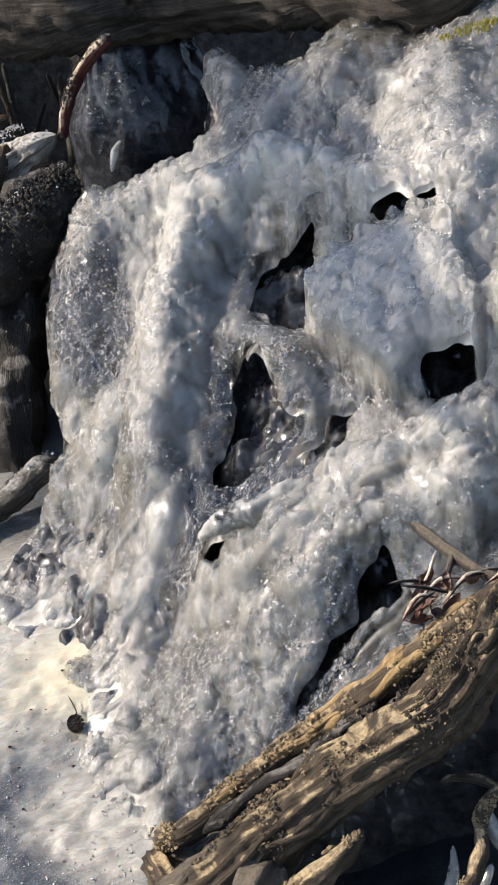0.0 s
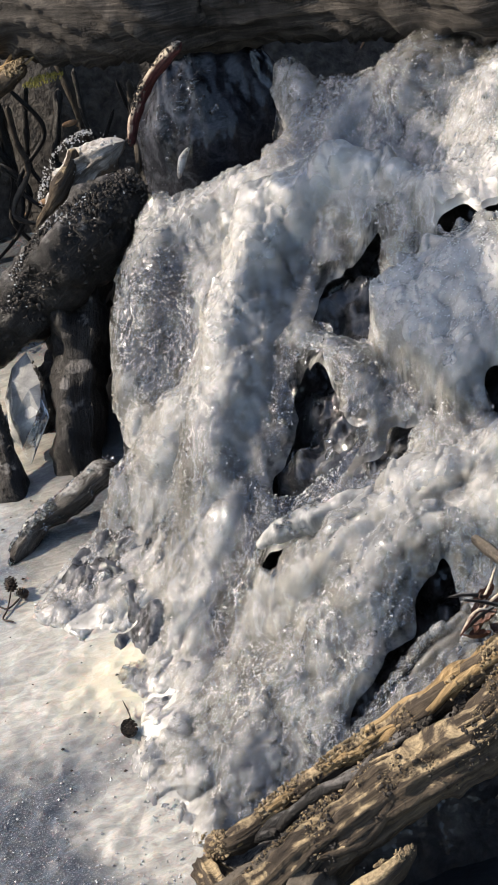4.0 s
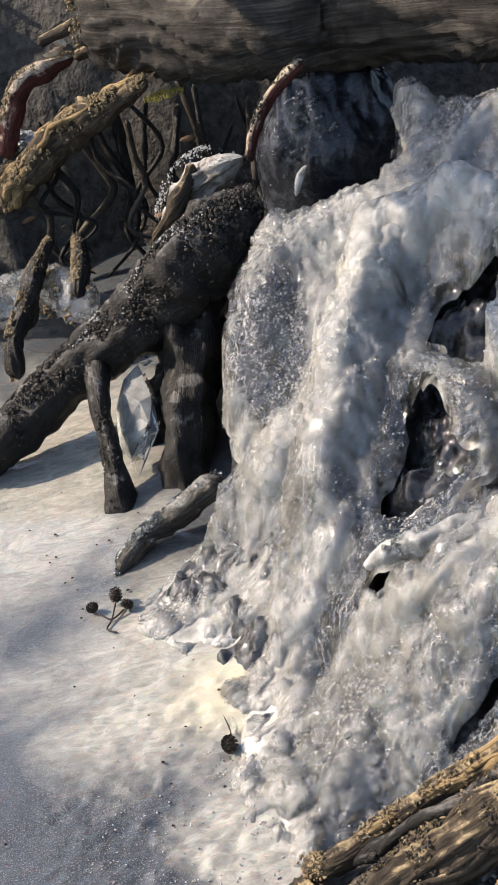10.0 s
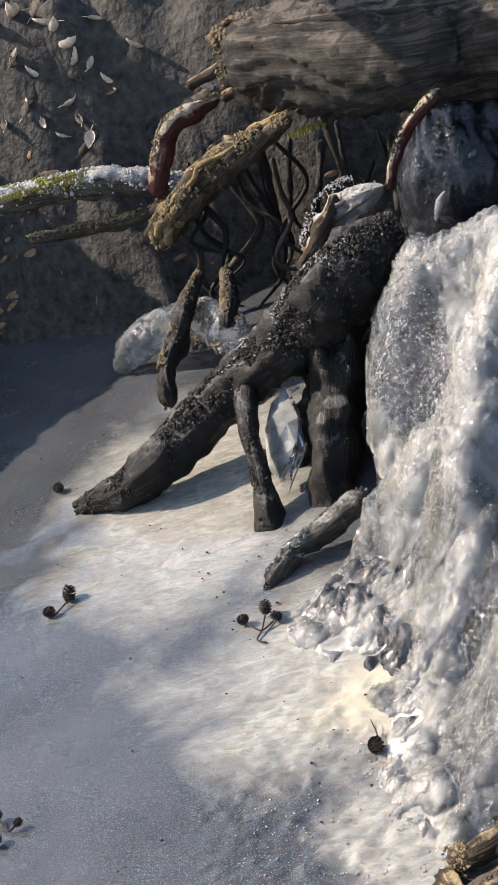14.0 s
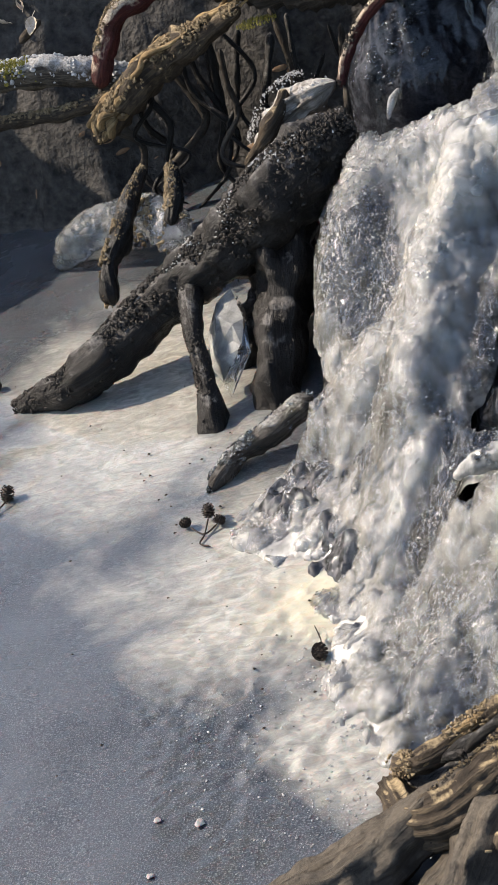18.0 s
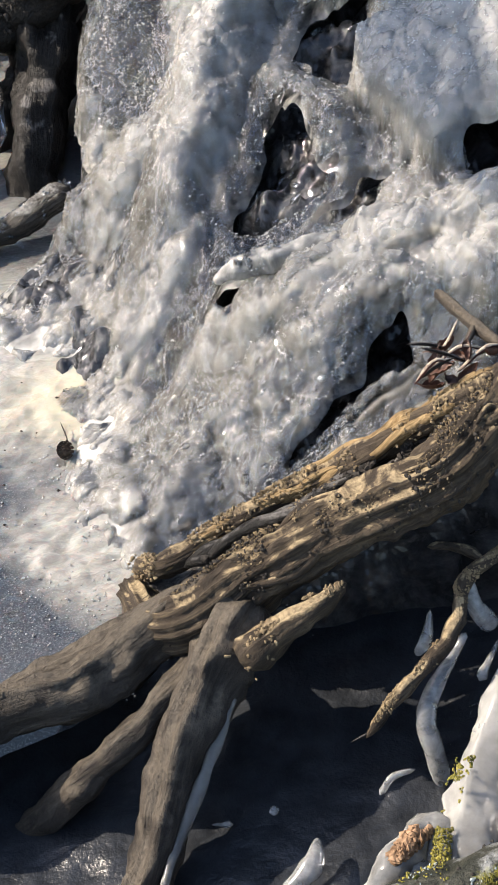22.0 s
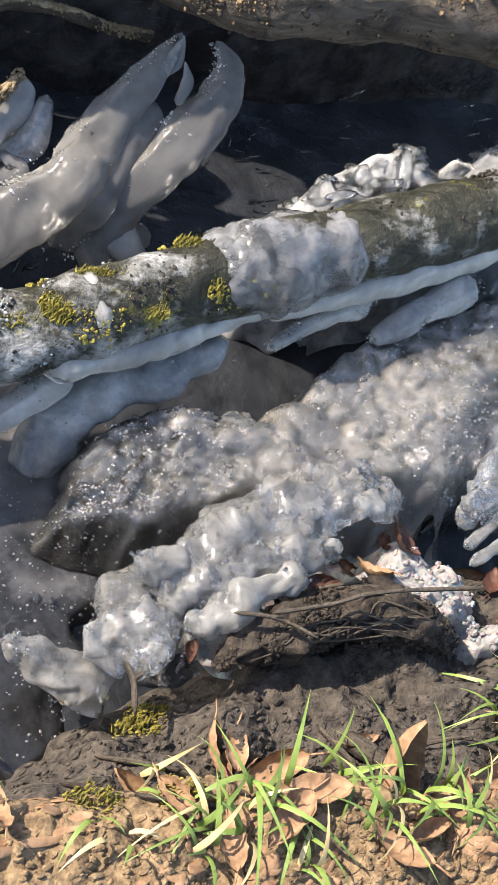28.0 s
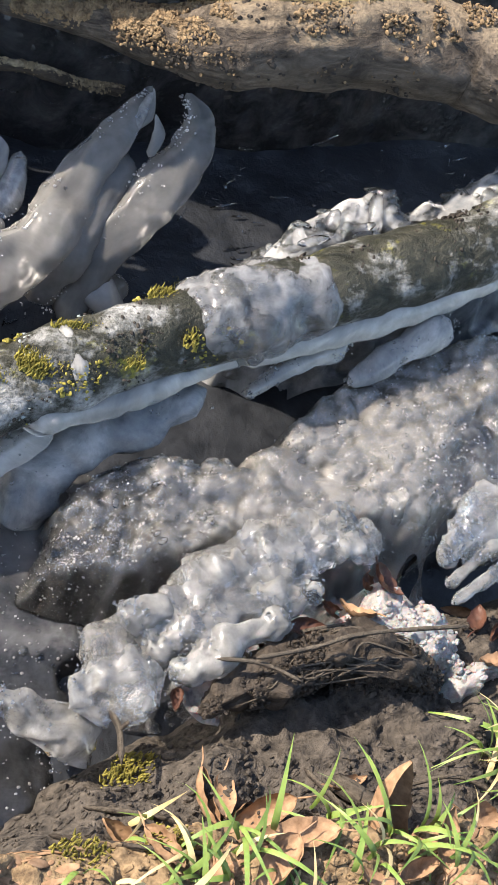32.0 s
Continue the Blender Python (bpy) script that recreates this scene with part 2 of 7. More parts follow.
def glass_ice(name, through_part=0.35, rough=0.02, tint=(0.97, 0.98, 0.98), gloss_rough=0.10, gloss_ior=1.5, cloud=None, col=(0.62, 0.63, 0.62), scale=30, zones=False, fine=220, relief=0.001, deep=0.012, sparkle=0.0):
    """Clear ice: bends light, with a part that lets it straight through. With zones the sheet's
    "milk" values say how cloudy it is."""
    m, nt, b = mat_nodes(name)
    nt.nodes.remove(b)
    gl = nt.nodes.new("ShaderNodeBsdfGlass")
    gl.inputs["IOR"].default_value = 1.31
    gl.inputs["Roughness"].default_value = rough
    gl.inputs["Color"].default_value = (*tint, 1)
    tr = nt.nodes.new("ShaderNodeBsdfTransparent")
    mx = nt.nodes.new("ShaderNodeMixShader")
    mx.inputs[0].default_value = through_part
    bp = nt.nodes.new("ShaderNodeBump")
    bp.inputs["Strength"].default_value, bp.inputs["Distance"].default_value = 0.35, relief
    nt.links.new(noise_tex(nt, fine, 2, 0.5, coords(nt)), bp.inputs["Height"])
    nt.links.new(bp.outputs[0], gl.inputs["Normal"])
    nt.links.new(gl.outputs[0], mx.inputs[1])
    nt.links.new(tr.outputs[0], mx.inputs[2])
    body = mx
    if cloud is not None:
        sub = nt.nodes.new("ShaderNodeBsdfPrincipled")
        sub.inputs["Roughness"].default_value = 0.6
        sub.inputs["Specular IOR Level"].default_value = 0.0
        sub.inputs["Subsurface Weight"].default_value = 1.0
        sub.inputs["Subsurface Radius"].default_value = (0.95, 1.0, 1.05)
        sub.inputs["Subsurface Scale"].default_value = deep
        v = coords(nt)
        nt.links.new(ramp(nt, noise_tex(nt, scale * 4, 4, 0.6, v), [(0.3, tuple(c * .8 for c in col)), (0.7, col)]), sub.inputs["Base Color"])
        body = nt.nodes.new("ShaderNodeMixShader")
        patch = noise_tex(nt, scale, 5, 0.65, v, 0.4)
        if zones:
            at = nt.nodes.new("ShaderNodeAttribute")
            at.attribute_name = "milk"
            patch = mathn(nt, 'ADD', mathn(nt, 'MULTIPLY', mathn(nt, 'SUBTRACT', patch, 0.5), 0.7), at.outputs["Fac"])
        nt.links.new(ramp(nt, patch, [(0.32, (cloud[0],) * 3), (0.95 if zones else 0.66, (cloud[1],) * 3)]), body.inputs[0])
        nt.links.new(mx.outputs[0], body.inputs[1])
        nt.links.new(sub.outputs[0], body.inputs[2])
    gs = nt.nodes.new("ShaderNodeBsdfGlossy")
    gs.inputs["Roughness"].default_value = gloss_rough
    fr = nt.nodes.new("ShaderNodeFresnel")
    fr.inputs["IOR"].default_value = gloss_ior
    mg = nt.nodes.new("ShaderNodeMixShader")
    fb = nt.nodes.new("ShaderNodeBump")
    fb.inputs["Strength"].default_value, fb.inputs["Distance"].default_value = 1.0, sparkle
    nt.links.new(facets(nt, 380, coords(nt)), fb.inputs["Height"])
    nt.links.new(bp.outputs[0], fb.inputs["Normal"])
    for nd in (gs, fr):
        nt.links.new(fb.outputs[0], nd.inputs["Normal"])
    nt.links.new(fr.outputs[0], mg.inputs[0])
    nt.links.new(body.outputs[0], mg.inputs[1])
    nt.links.new(gs.outputs[0], mg.inputs[2])
    nt.links.new(mg.outputs[0], nt.nodes["Material Output"].inputs["Surface"])
    return m


M_GLASS = glass_ice("clear_ice")
# White clouding makes these small drops read as sun glints.
M_SPARK = glass_ice("glint_drops", 0.55, gloss_rough=0.16, gloss_ior=2.0, cloud=(0.25, 0.7), col=(0.72, 0.72, 0.70), scale=90)
M_SKIN = glass_ice("clear_skin_ice", 0.45, 0.0, gloss_rough=0.04, gloss_ior=1.65, sparkle=0.38, cloud=(0.02, 0.34), col=(0.47, 0.455, 0.42), scale=12, zones=True, fine=240, relief=0.0012, deep=0.0025)
M_FINGER = glass_ice("finger_ice", 0.5, 0.05, gloss_rough=0.05, gloss_ior=1.6, cloud=(0.12, 0.52), col=(0.29, 0.286, 0.27), scale=40, fine=150, relief=0.003, deep=0.006, sparkle=0.35)
M_FINGER_PALE = glass_ice("pale_finger_ice", 0.5, 0.06, gloss_rough=0.06, gloss_ior=1.5, cloud=(0.18, 0.66), col=(0.29, 0.286, 0.270), scale=34, fine=130, relief=0.002, deep=0.007, sparkle=0.15)
M_COLUMN = glass_ice("column_ice", 0.6, 0.15, gloss_rough=0.22, gloss_ior=1.3, cloud=(0.45, 0.92), col=(0.36, 0.353, 0.333), scale=15, fine=90, relief=0.0015, deep=0.010)
M_COLUMN_GREY = glass_ice("grey_column_ice", 0.6, 0.15, gloss_rough=0.22, gloss_ior=1.3, cloud=(0.30, 0.75), col=(0.22, 0.217, 0.207), scale=13, fine=90, relief=0.0015, deep=0.010)
M_COLLAR = glass_ice("collar_skin", 0.7, 0.2, gloss_rough=0.08, gloss_ior=1.4, cloud=(0.06, 0.60), col=(0.30, 0.31, 0.325), scale=40, fine=90, relief=0.0015, deep=0.012)
M_DRIP = glass_ice("drip_ice", 0.35, 0.08, gloss_rough=0.08, cloud=(0.10, 0.45), col=(0.50, 0.50, 0.49), scale=60)
M_ICE_LOBE = ice_material("lobed_ice", (0.31, 0.305, 0.285), (0.07, 0.072, 0.073), 0.30, 0.70, scale=30, glint=.7, mottle=0.15, depth=0.008, coat=1.0)
M_ICE_WHITE = ice_material("white_ice", (0.40, 0.392, 0.365), (0.15, 0.15, 0.145), 0.30, 0.66, scale=14, glint=.4, depth=0.012, mottle=0.2, coat=.7, gloss=.05)
M_ICE_SATIN = ice_material("satin_ice", (0.26, 0.255, 0.24), (0.085, 0.086, 0.085), 0.30, 0.68, scale=11, glint=.3, depth=0.012, mottle=0.15, coat=.7, gloss=.05)
M_ROCK = plain_material("wet_rock", (0.009, 0.0095, 0.011), (0.038, 0.039, 0.042), 45, 0.25, 0.008)
M_ROCK.node_tree.nodes["Principled BSDF"].inputs["Specular IOR Level"].default_value = 0.25
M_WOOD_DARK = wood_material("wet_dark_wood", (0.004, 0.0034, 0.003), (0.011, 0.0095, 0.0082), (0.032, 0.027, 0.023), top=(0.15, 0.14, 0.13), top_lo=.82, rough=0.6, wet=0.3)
# Top colour paints the sunlit gold of upper edges onto the wood.
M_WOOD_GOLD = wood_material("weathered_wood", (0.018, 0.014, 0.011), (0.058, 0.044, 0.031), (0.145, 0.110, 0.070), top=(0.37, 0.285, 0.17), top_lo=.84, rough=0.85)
M_FIBRE = wood_material("frayed_wood", (0.05, 0.032, 0.016), (0.26, 0.175, 0.085), (0.52, 0.39, 0.21), rough=0.8)
M_MOSS = plain_material("moss", (0.07, 0.07, 0.016), (0.33, 0.28, 0.06), 220, 0.95, 0.004)
M_LEAF = plain_material("dead_leaf", (0.13, 0.07, 0.035), (0.34, 0.215, 0.125), 120, 0.75, 0.001)
M_LEAF_RED = plain_material("red_leaf", (0.030, 0.014, 0.010), (0.11, 0.050, 0.033), 120, 0.5, 0.001)
M_GRASS = plain_material("grass", (0.08, 0.14, 0.025), (0.22, 0.29, 0.075), 40, 0.45, 0.0003, 0.2)
M_STRAW = plain_material("straw", (0.38, 0.29, 0.13), (0.58, 0.47, 0.25), 80, 0.6, 0.0004)
M_CONE = plain_material("alder_cone", (0.010, 0.007, 0.005), (0.045, 0.030, 0.020), 300, 0.7, 0.001)
M_SNOW = plain_material("snow_crust", (0.17, 0.163, 0.158), (0.33, 0.317, 0.310), 200, 0.4, 0.004, 0.4)
# Peat base kept dark to carry the far bank's shade.
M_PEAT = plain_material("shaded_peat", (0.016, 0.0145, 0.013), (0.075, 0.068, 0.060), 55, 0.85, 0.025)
M_WOOD_GREY = wood_material("grey_wood", (0.014, 0.011, 0.009), (0.042, 0.034, 0.027), (0.095, 0.078, 0.060), top=(0.10, 0.083, 0.062), top_lo=.5, rough=0.7, wet=.2)
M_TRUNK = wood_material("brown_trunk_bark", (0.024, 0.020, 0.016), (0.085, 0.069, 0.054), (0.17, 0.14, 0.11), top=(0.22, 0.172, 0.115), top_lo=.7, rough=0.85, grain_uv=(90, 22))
M_SMOOTH = wood_material("barkless_limb", (0.10, 0.068, 0.034), (0.30, 0.22, 0.115), (0.50, 0.40, 0.24), rough=0.7, grain_uv=(70, 9))
M_STUMP = wood_material("old_log_bark", (0.007, 0.006, 0.005), (0.030, 0.026, 0.022), (0.10, 0.086, 0.072), top=(0.12, 0.10, 0.08), top_lo=.8, rough=0.85, grain_uv=(70, 5), lump=0.0015)
M_FROST = wood_material("frosted_bark", (0.02, 0.018, 0.015), (0.08, 0.065, 0.05), (0.2, 0.17, 0.13), top=(0.46, 0.45, 0.43), top_lo=.35, rough=0.8)
M_SLAB = wood_material("split_pale_wood", (0.05, 0.042, 0.035), (0.20, 0.175, 0.15), (0.48, 0.44, 0.39), top=(0.50, 0.48, 0.45), top_lo=.6, rough=.5, wet=.2)
M_NOSE = wood_material("iced_bark", (0.016, 0.013, 0.011), (0.05, 0.042, 0.034), (0.13, 0.112, 0.092), top=(0.28, 0.27, 0.25), top_lo=.75, rough=.35, wet=.2)
# Pale leaf colour stands for sunlight on the far-bank leaves.
M_LEAF_PALE = plain_material("sunlit_leaf", (0.34, 0.25, 0.17), (0.66, 0.56, 0.45), 110, 0.45, 0.001)
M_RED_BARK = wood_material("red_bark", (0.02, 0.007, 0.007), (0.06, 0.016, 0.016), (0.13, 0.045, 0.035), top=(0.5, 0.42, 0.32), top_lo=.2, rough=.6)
M_LOG = wood_material("mossy_log_bark", (0.010, 0.012, 0.009), (0.030, 0.031, 0.023), (0.075, 0.071, 0.052), moss=0.4, frost=.46, rough=0.6, wet=.3, grain_uv=(60, 30))
M_SOIL = plain_material("bank_soil", (0.06, 0.039, 0.022), (0.29, 0.205, 0.115), 150, 0.95, 0.006)
M_CLAY = plain_material("dark_clay", (0.014, 0.012, 0.010), (0.095, 0.080, 0.064), 130, 0.8, 0.012)
M_HUMUS = plain_material("humus", (0.008, 0.0065, 0.005), (0.055, 0.042, 0.030), 160, 0.7, 0.006)
# Dark water, its base also lowered to stand for shade under the roots.
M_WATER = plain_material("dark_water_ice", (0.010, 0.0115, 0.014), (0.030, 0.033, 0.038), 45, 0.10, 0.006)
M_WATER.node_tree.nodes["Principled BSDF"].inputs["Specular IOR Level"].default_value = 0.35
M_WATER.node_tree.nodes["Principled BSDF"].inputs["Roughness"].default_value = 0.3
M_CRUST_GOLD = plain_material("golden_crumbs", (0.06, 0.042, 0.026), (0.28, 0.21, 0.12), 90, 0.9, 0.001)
M_CRUST_DARK = plain_material("dark_bark_grains", (0.007, 0.006, 0.005), (0.05, 0.042, 0.034), 160, 0.85, 0.001)
M_CRUST_FROST = plain_material("frost_grains", (0.22, 0.21, 0.20), (0.55, 0.54, 0.52), 160, 0.4, 0.001)
M_LICHEN = plain_material("grey_lichen", (0.16, 0.19, 0.18), (0.42, 0.46, 0.44), 200, 0.9, 0.001)


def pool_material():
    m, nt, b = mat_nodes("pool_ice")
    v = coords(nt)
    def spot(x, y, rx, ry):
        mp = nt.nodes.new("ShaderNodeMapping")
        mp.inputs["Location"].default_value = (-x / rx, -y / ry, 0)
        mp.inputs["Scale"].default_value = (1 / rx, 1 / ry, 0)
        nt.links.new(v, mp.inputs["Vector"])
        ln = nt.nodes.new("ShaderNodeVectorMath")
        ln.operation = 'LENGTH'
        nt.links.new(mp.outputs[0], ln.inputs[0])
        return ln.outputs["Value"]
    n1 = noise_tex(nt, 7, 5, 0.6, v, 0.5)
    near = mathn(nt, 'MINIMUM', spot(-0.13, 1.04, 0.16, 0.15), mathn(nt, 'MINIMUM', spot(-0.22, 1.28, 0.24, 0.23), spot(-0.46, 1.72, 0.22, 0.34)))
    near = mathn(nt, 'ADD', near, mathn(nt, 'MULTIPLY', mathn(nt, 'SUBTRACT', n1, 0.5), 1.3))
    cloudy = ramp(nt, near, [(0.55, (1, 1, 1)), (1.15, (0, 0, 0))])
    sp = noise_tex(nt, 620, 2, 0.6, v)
    # Speckled grey ice, darkened further to stand for tree shade.
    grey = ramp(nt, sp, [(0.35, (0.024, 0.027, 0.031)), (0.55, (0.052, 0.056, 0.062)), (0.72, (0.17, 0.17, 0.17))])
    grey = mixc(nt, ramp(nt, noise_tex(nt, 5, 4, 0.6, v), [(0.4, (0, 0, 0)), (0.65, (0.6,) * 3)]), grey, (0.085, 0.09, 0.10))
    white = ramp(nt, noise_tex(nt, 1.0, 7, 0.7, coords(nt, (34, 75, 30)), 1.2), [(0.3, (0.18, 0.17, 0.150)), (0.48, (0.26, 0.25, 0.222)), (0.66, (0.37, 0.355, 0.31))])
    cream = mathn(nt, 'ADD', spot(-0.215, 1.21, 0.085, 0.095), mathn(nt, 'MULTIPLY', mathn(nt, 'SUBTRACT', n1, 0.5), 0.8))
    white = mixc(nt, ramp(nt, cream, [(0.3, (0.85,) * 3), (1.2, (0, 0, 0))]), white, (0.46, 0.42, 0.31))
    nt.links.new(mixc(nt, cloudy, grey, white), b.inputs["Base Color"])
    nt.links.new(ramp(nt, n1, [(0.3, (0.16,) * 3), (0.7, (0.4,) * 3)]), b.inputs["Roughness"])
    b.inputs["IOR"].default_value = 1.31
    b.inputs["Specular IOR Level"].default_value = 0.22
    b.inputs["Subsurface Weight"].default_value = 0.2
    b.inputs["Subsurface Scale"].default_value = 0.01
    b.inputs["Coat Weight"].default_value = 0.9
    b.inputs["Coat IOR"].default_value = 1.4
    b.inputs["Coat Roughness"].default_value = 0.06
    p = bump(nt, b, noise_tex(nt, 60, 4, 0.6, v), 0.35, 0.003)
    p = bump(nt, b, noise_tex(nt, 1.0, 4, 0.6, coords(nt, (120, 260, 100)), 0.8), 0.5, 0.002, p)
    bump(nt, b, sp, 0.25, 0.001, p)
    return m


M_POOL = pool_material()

# ---- shape helpers ----
_rng = np.random.RandomState(7)
_LAT = _rng.rand(64, 64, 64).astype(np.float32) * 2 - 1


def vnoise(x, y, z=0.0):
    """Smooth value noise in -1..1 on arrays."""
    x, y, z = np.broadcast_arrays(np.asarray(x, float), np.asarray(y, float), np.asarray(z, float))
    xi, yi, zi = np.floor(x).astype(int), np.floor(y).astype(int), np.floor(z).astype(int)
    u, v, w = x - xi, y - yi, z - zi
    u, v, w = u * u * (3 - 2 * u), v * v * (3 - 2 * v), w * w * (3 - 2 * w)
    out = 0.0
    for a in (0, 1):
        for b in (0, 1):
            for c in (0, 1):
                out = out + _LAT[(xi + a) & 63, (yi + b) & 63, (zi + c) & 63] * (u if a else 1 - u) * (v if b else 1 - v) * (w if c else 1 - w)
    return out


def fbm(x, y, z=0.0, octaves=4, gain=0.5):
    s, a = 0.0, 1.0
    for k in range(octaves):
        s = s + a * vnoise(x * 2 ** k + 17 * k, y * 2 ** k + 31 * k, np.asarray(z) * 2 ** k + 7 * k)
        a *= gain
    return s


def cells(x, y, seed=0):
    """Nearest and second distance to jittered points, one in each unit cell."""
    xi, yi = np.floor(x).astype(int), np.floor(y).astype(int)
    f1, f2, rid = np.full(x.shape, 9.0), np.full(x.shape, 9.0), np.zeros(x.shape)
    for a in (-1, 0, 1):
        for b in (-1, 0, 1):
            p, q = (xi + a) & 63, (yi + b) & 63
            d = np.hypot(xi + a + 0.5 + 0.48 * _LAT[p, q, seed] - x, yi + b + 0.5 + 0.48 * _LAT[p, q, seed + 1] - y)
            near = d < f1
            f2 = np.where(near, f1, np.minimum(f2, d))
            rid = np.where(near, _LAT[p, q, seed + 2], rid)
            f1 = np.where(near, d, f1)
    return f1, f2, rid


def line_dist(x, y, pts):
    """Distance in plan to a broken line, and how far along it (0..1) the nearest place lies."""
    best, along = np.full(x.shape, 1e9), np.zeros(x.shape)
    n = len(pts) - 1
    for i in range(n):
        ax, ay, bx, by = pts[i][0], pts[i][1], pts[i + 1][0], pts[i + 1][1]
        t = np.clip(((x - ax) * (bx - ax) + (y - ay) * (by - ay)) / ((bx - ax) ** 2 + (by - ay) ** 2 + 1e-12), 0, 1)
        d = np.hypot(x - ax - t * (bx - ax), y - ay - t * (by - ay))
        near = d < best
        best, along = np.where(near, d, best), np.where(near, (i + t) / n, along)
    return best, along


def inside(x, y, poly):
    """Signed distance in plan to a polygon, positive inside."""
    d, _ = line_dist(x, y, list(poly) + [poly[0]])
    ins = np.zeros(x.shape, bool)
    j = len(poly) - 1
    for i in range(len(poly)):
        xi, yi, xj, yj = poly[i][0], poly[i][1], poly[j][0], poly[j][1]
        ins ^= ((yi > y) != (yj > y)) & (x < (xj - xi) * (y - yi) / (yj - yi + 1e-12) + xi)
        j = i
    return np.where(ins, d, -d)


def sstep(v, a, b):
    t = np.clip((v - a) / (b - a), 0, 1)
    return t * t * (3 - 2 * t)


def mesh_of(name, verts, faces, mat, smooth=True):
    me = bpy.data.meshes.new(name)
    verts, faces = np.asarray(verts, np.float32), np.asarray(faces, np.int32)
    k = faces.shape[1]
    me.vertices.add(len(verts))
    me.vertices.foreach_set("co", verts.ravel())
    me.loops.add(faces.size)
    me.loops.foreach_set("vertex_index", faces.ravel())
    me.polygons.add(len(faces))
    me.polygons.foreach_set("loop_start", np.arange(0, faces.size, k, dtype=np.int32))
    me.polygons.foreach_set("loop_total", np.full(len(faces), k, np.int32))
    me.polygons.foreach_set("use_smooth", np.full(len(faces), smooth))
    me.update(calc_edges=True)
    me.validate()
    me.materials.append(mat)
    return me


def field(name, x0, x1, y0, y1, step, zfun, mat, low=None, zone=None, cut=None):
    """A ground or ice sheet: heights over a plan grid. Faces under low are left out."""
    nx, ny = int((x1 - x0) / step) + 1, int((y1 - y0) / step) + 1
    gx, gy = np.meshgrid(np.linspace(x0, x1, nx), np.linspace(y0, y1, ny))
    gz = zfun(gx, gy)
    idx = np.arange(nx * ny).reshape(ny, nx)
    q = np.stack([idx[:-1, :-1], idx[:-1, 1:], idx[1:, 1:], idx[1:, :-1]], -1).reshape(-1, 4)
    z = gz.ravel()
    if low is not None:
        lowv = low(gx, gy).ravel() if callable(low) else np.full(z.shape, low)
        q = q[(z[q] > lowv[q]).all(axis=1)]
    if cut is not None:
        q = q[~cut(gx, gy).ravel()[q].any(axis=1)]
    pts3 = np.stack([gx.ravel(), gy.ravel(), z], -1)
    if cut is not None:
        ed = np.sort(np.concatenate([q[:, [0, 1]], q[:, [1, 2]], q[:, [2, 3]], q[:, [3, 0]]]), axis=1)
        ed, times_used = np.unique(ed, axis=0, return_counts=True)
        ed = ed[times_used == 1]          # the open rim, drawn smooth
        for _k in range(6):
            acc, cnt = np.zeros_like(pts3), np.zeros(len(pts3))
            for a, b in ((0, 1), (1, 0)):
                np.add.at(acc, ed[:, a], pts3[ed[:, b]])
                np.add.at(cnt, ed[:, a], 1)
            on = cnt > 0
            pts3[on] = 0.5 * pts3[on] + 0.5 * acc[on] / cnt[on][:, None]
    used = np.unique(q)
    remap = np.full(nx * ny, -1)
    remap[used] = np.arange(len(used))
    me = mesh_of(name, pts3[used], remap[q], mat)
    if zone is not None:
        me.attributes.new("milk", 'FLOAT', 'POINT').data.foreach_set("value", zone(gx, gy).ravel()[used].astype(np.float32))
    return new(name, me)


def ball_mesh(level):
    bm = bmesh.new()
    bmesh.ops.create_icosphere(bm, subdivisions=level, radius=1.0)
    v = np.array([p.co[:] for p in bm.verts])
    f = np.array([[q.index for q in t.verts] for t in bm.faces])
    bm.free()
    return v, f


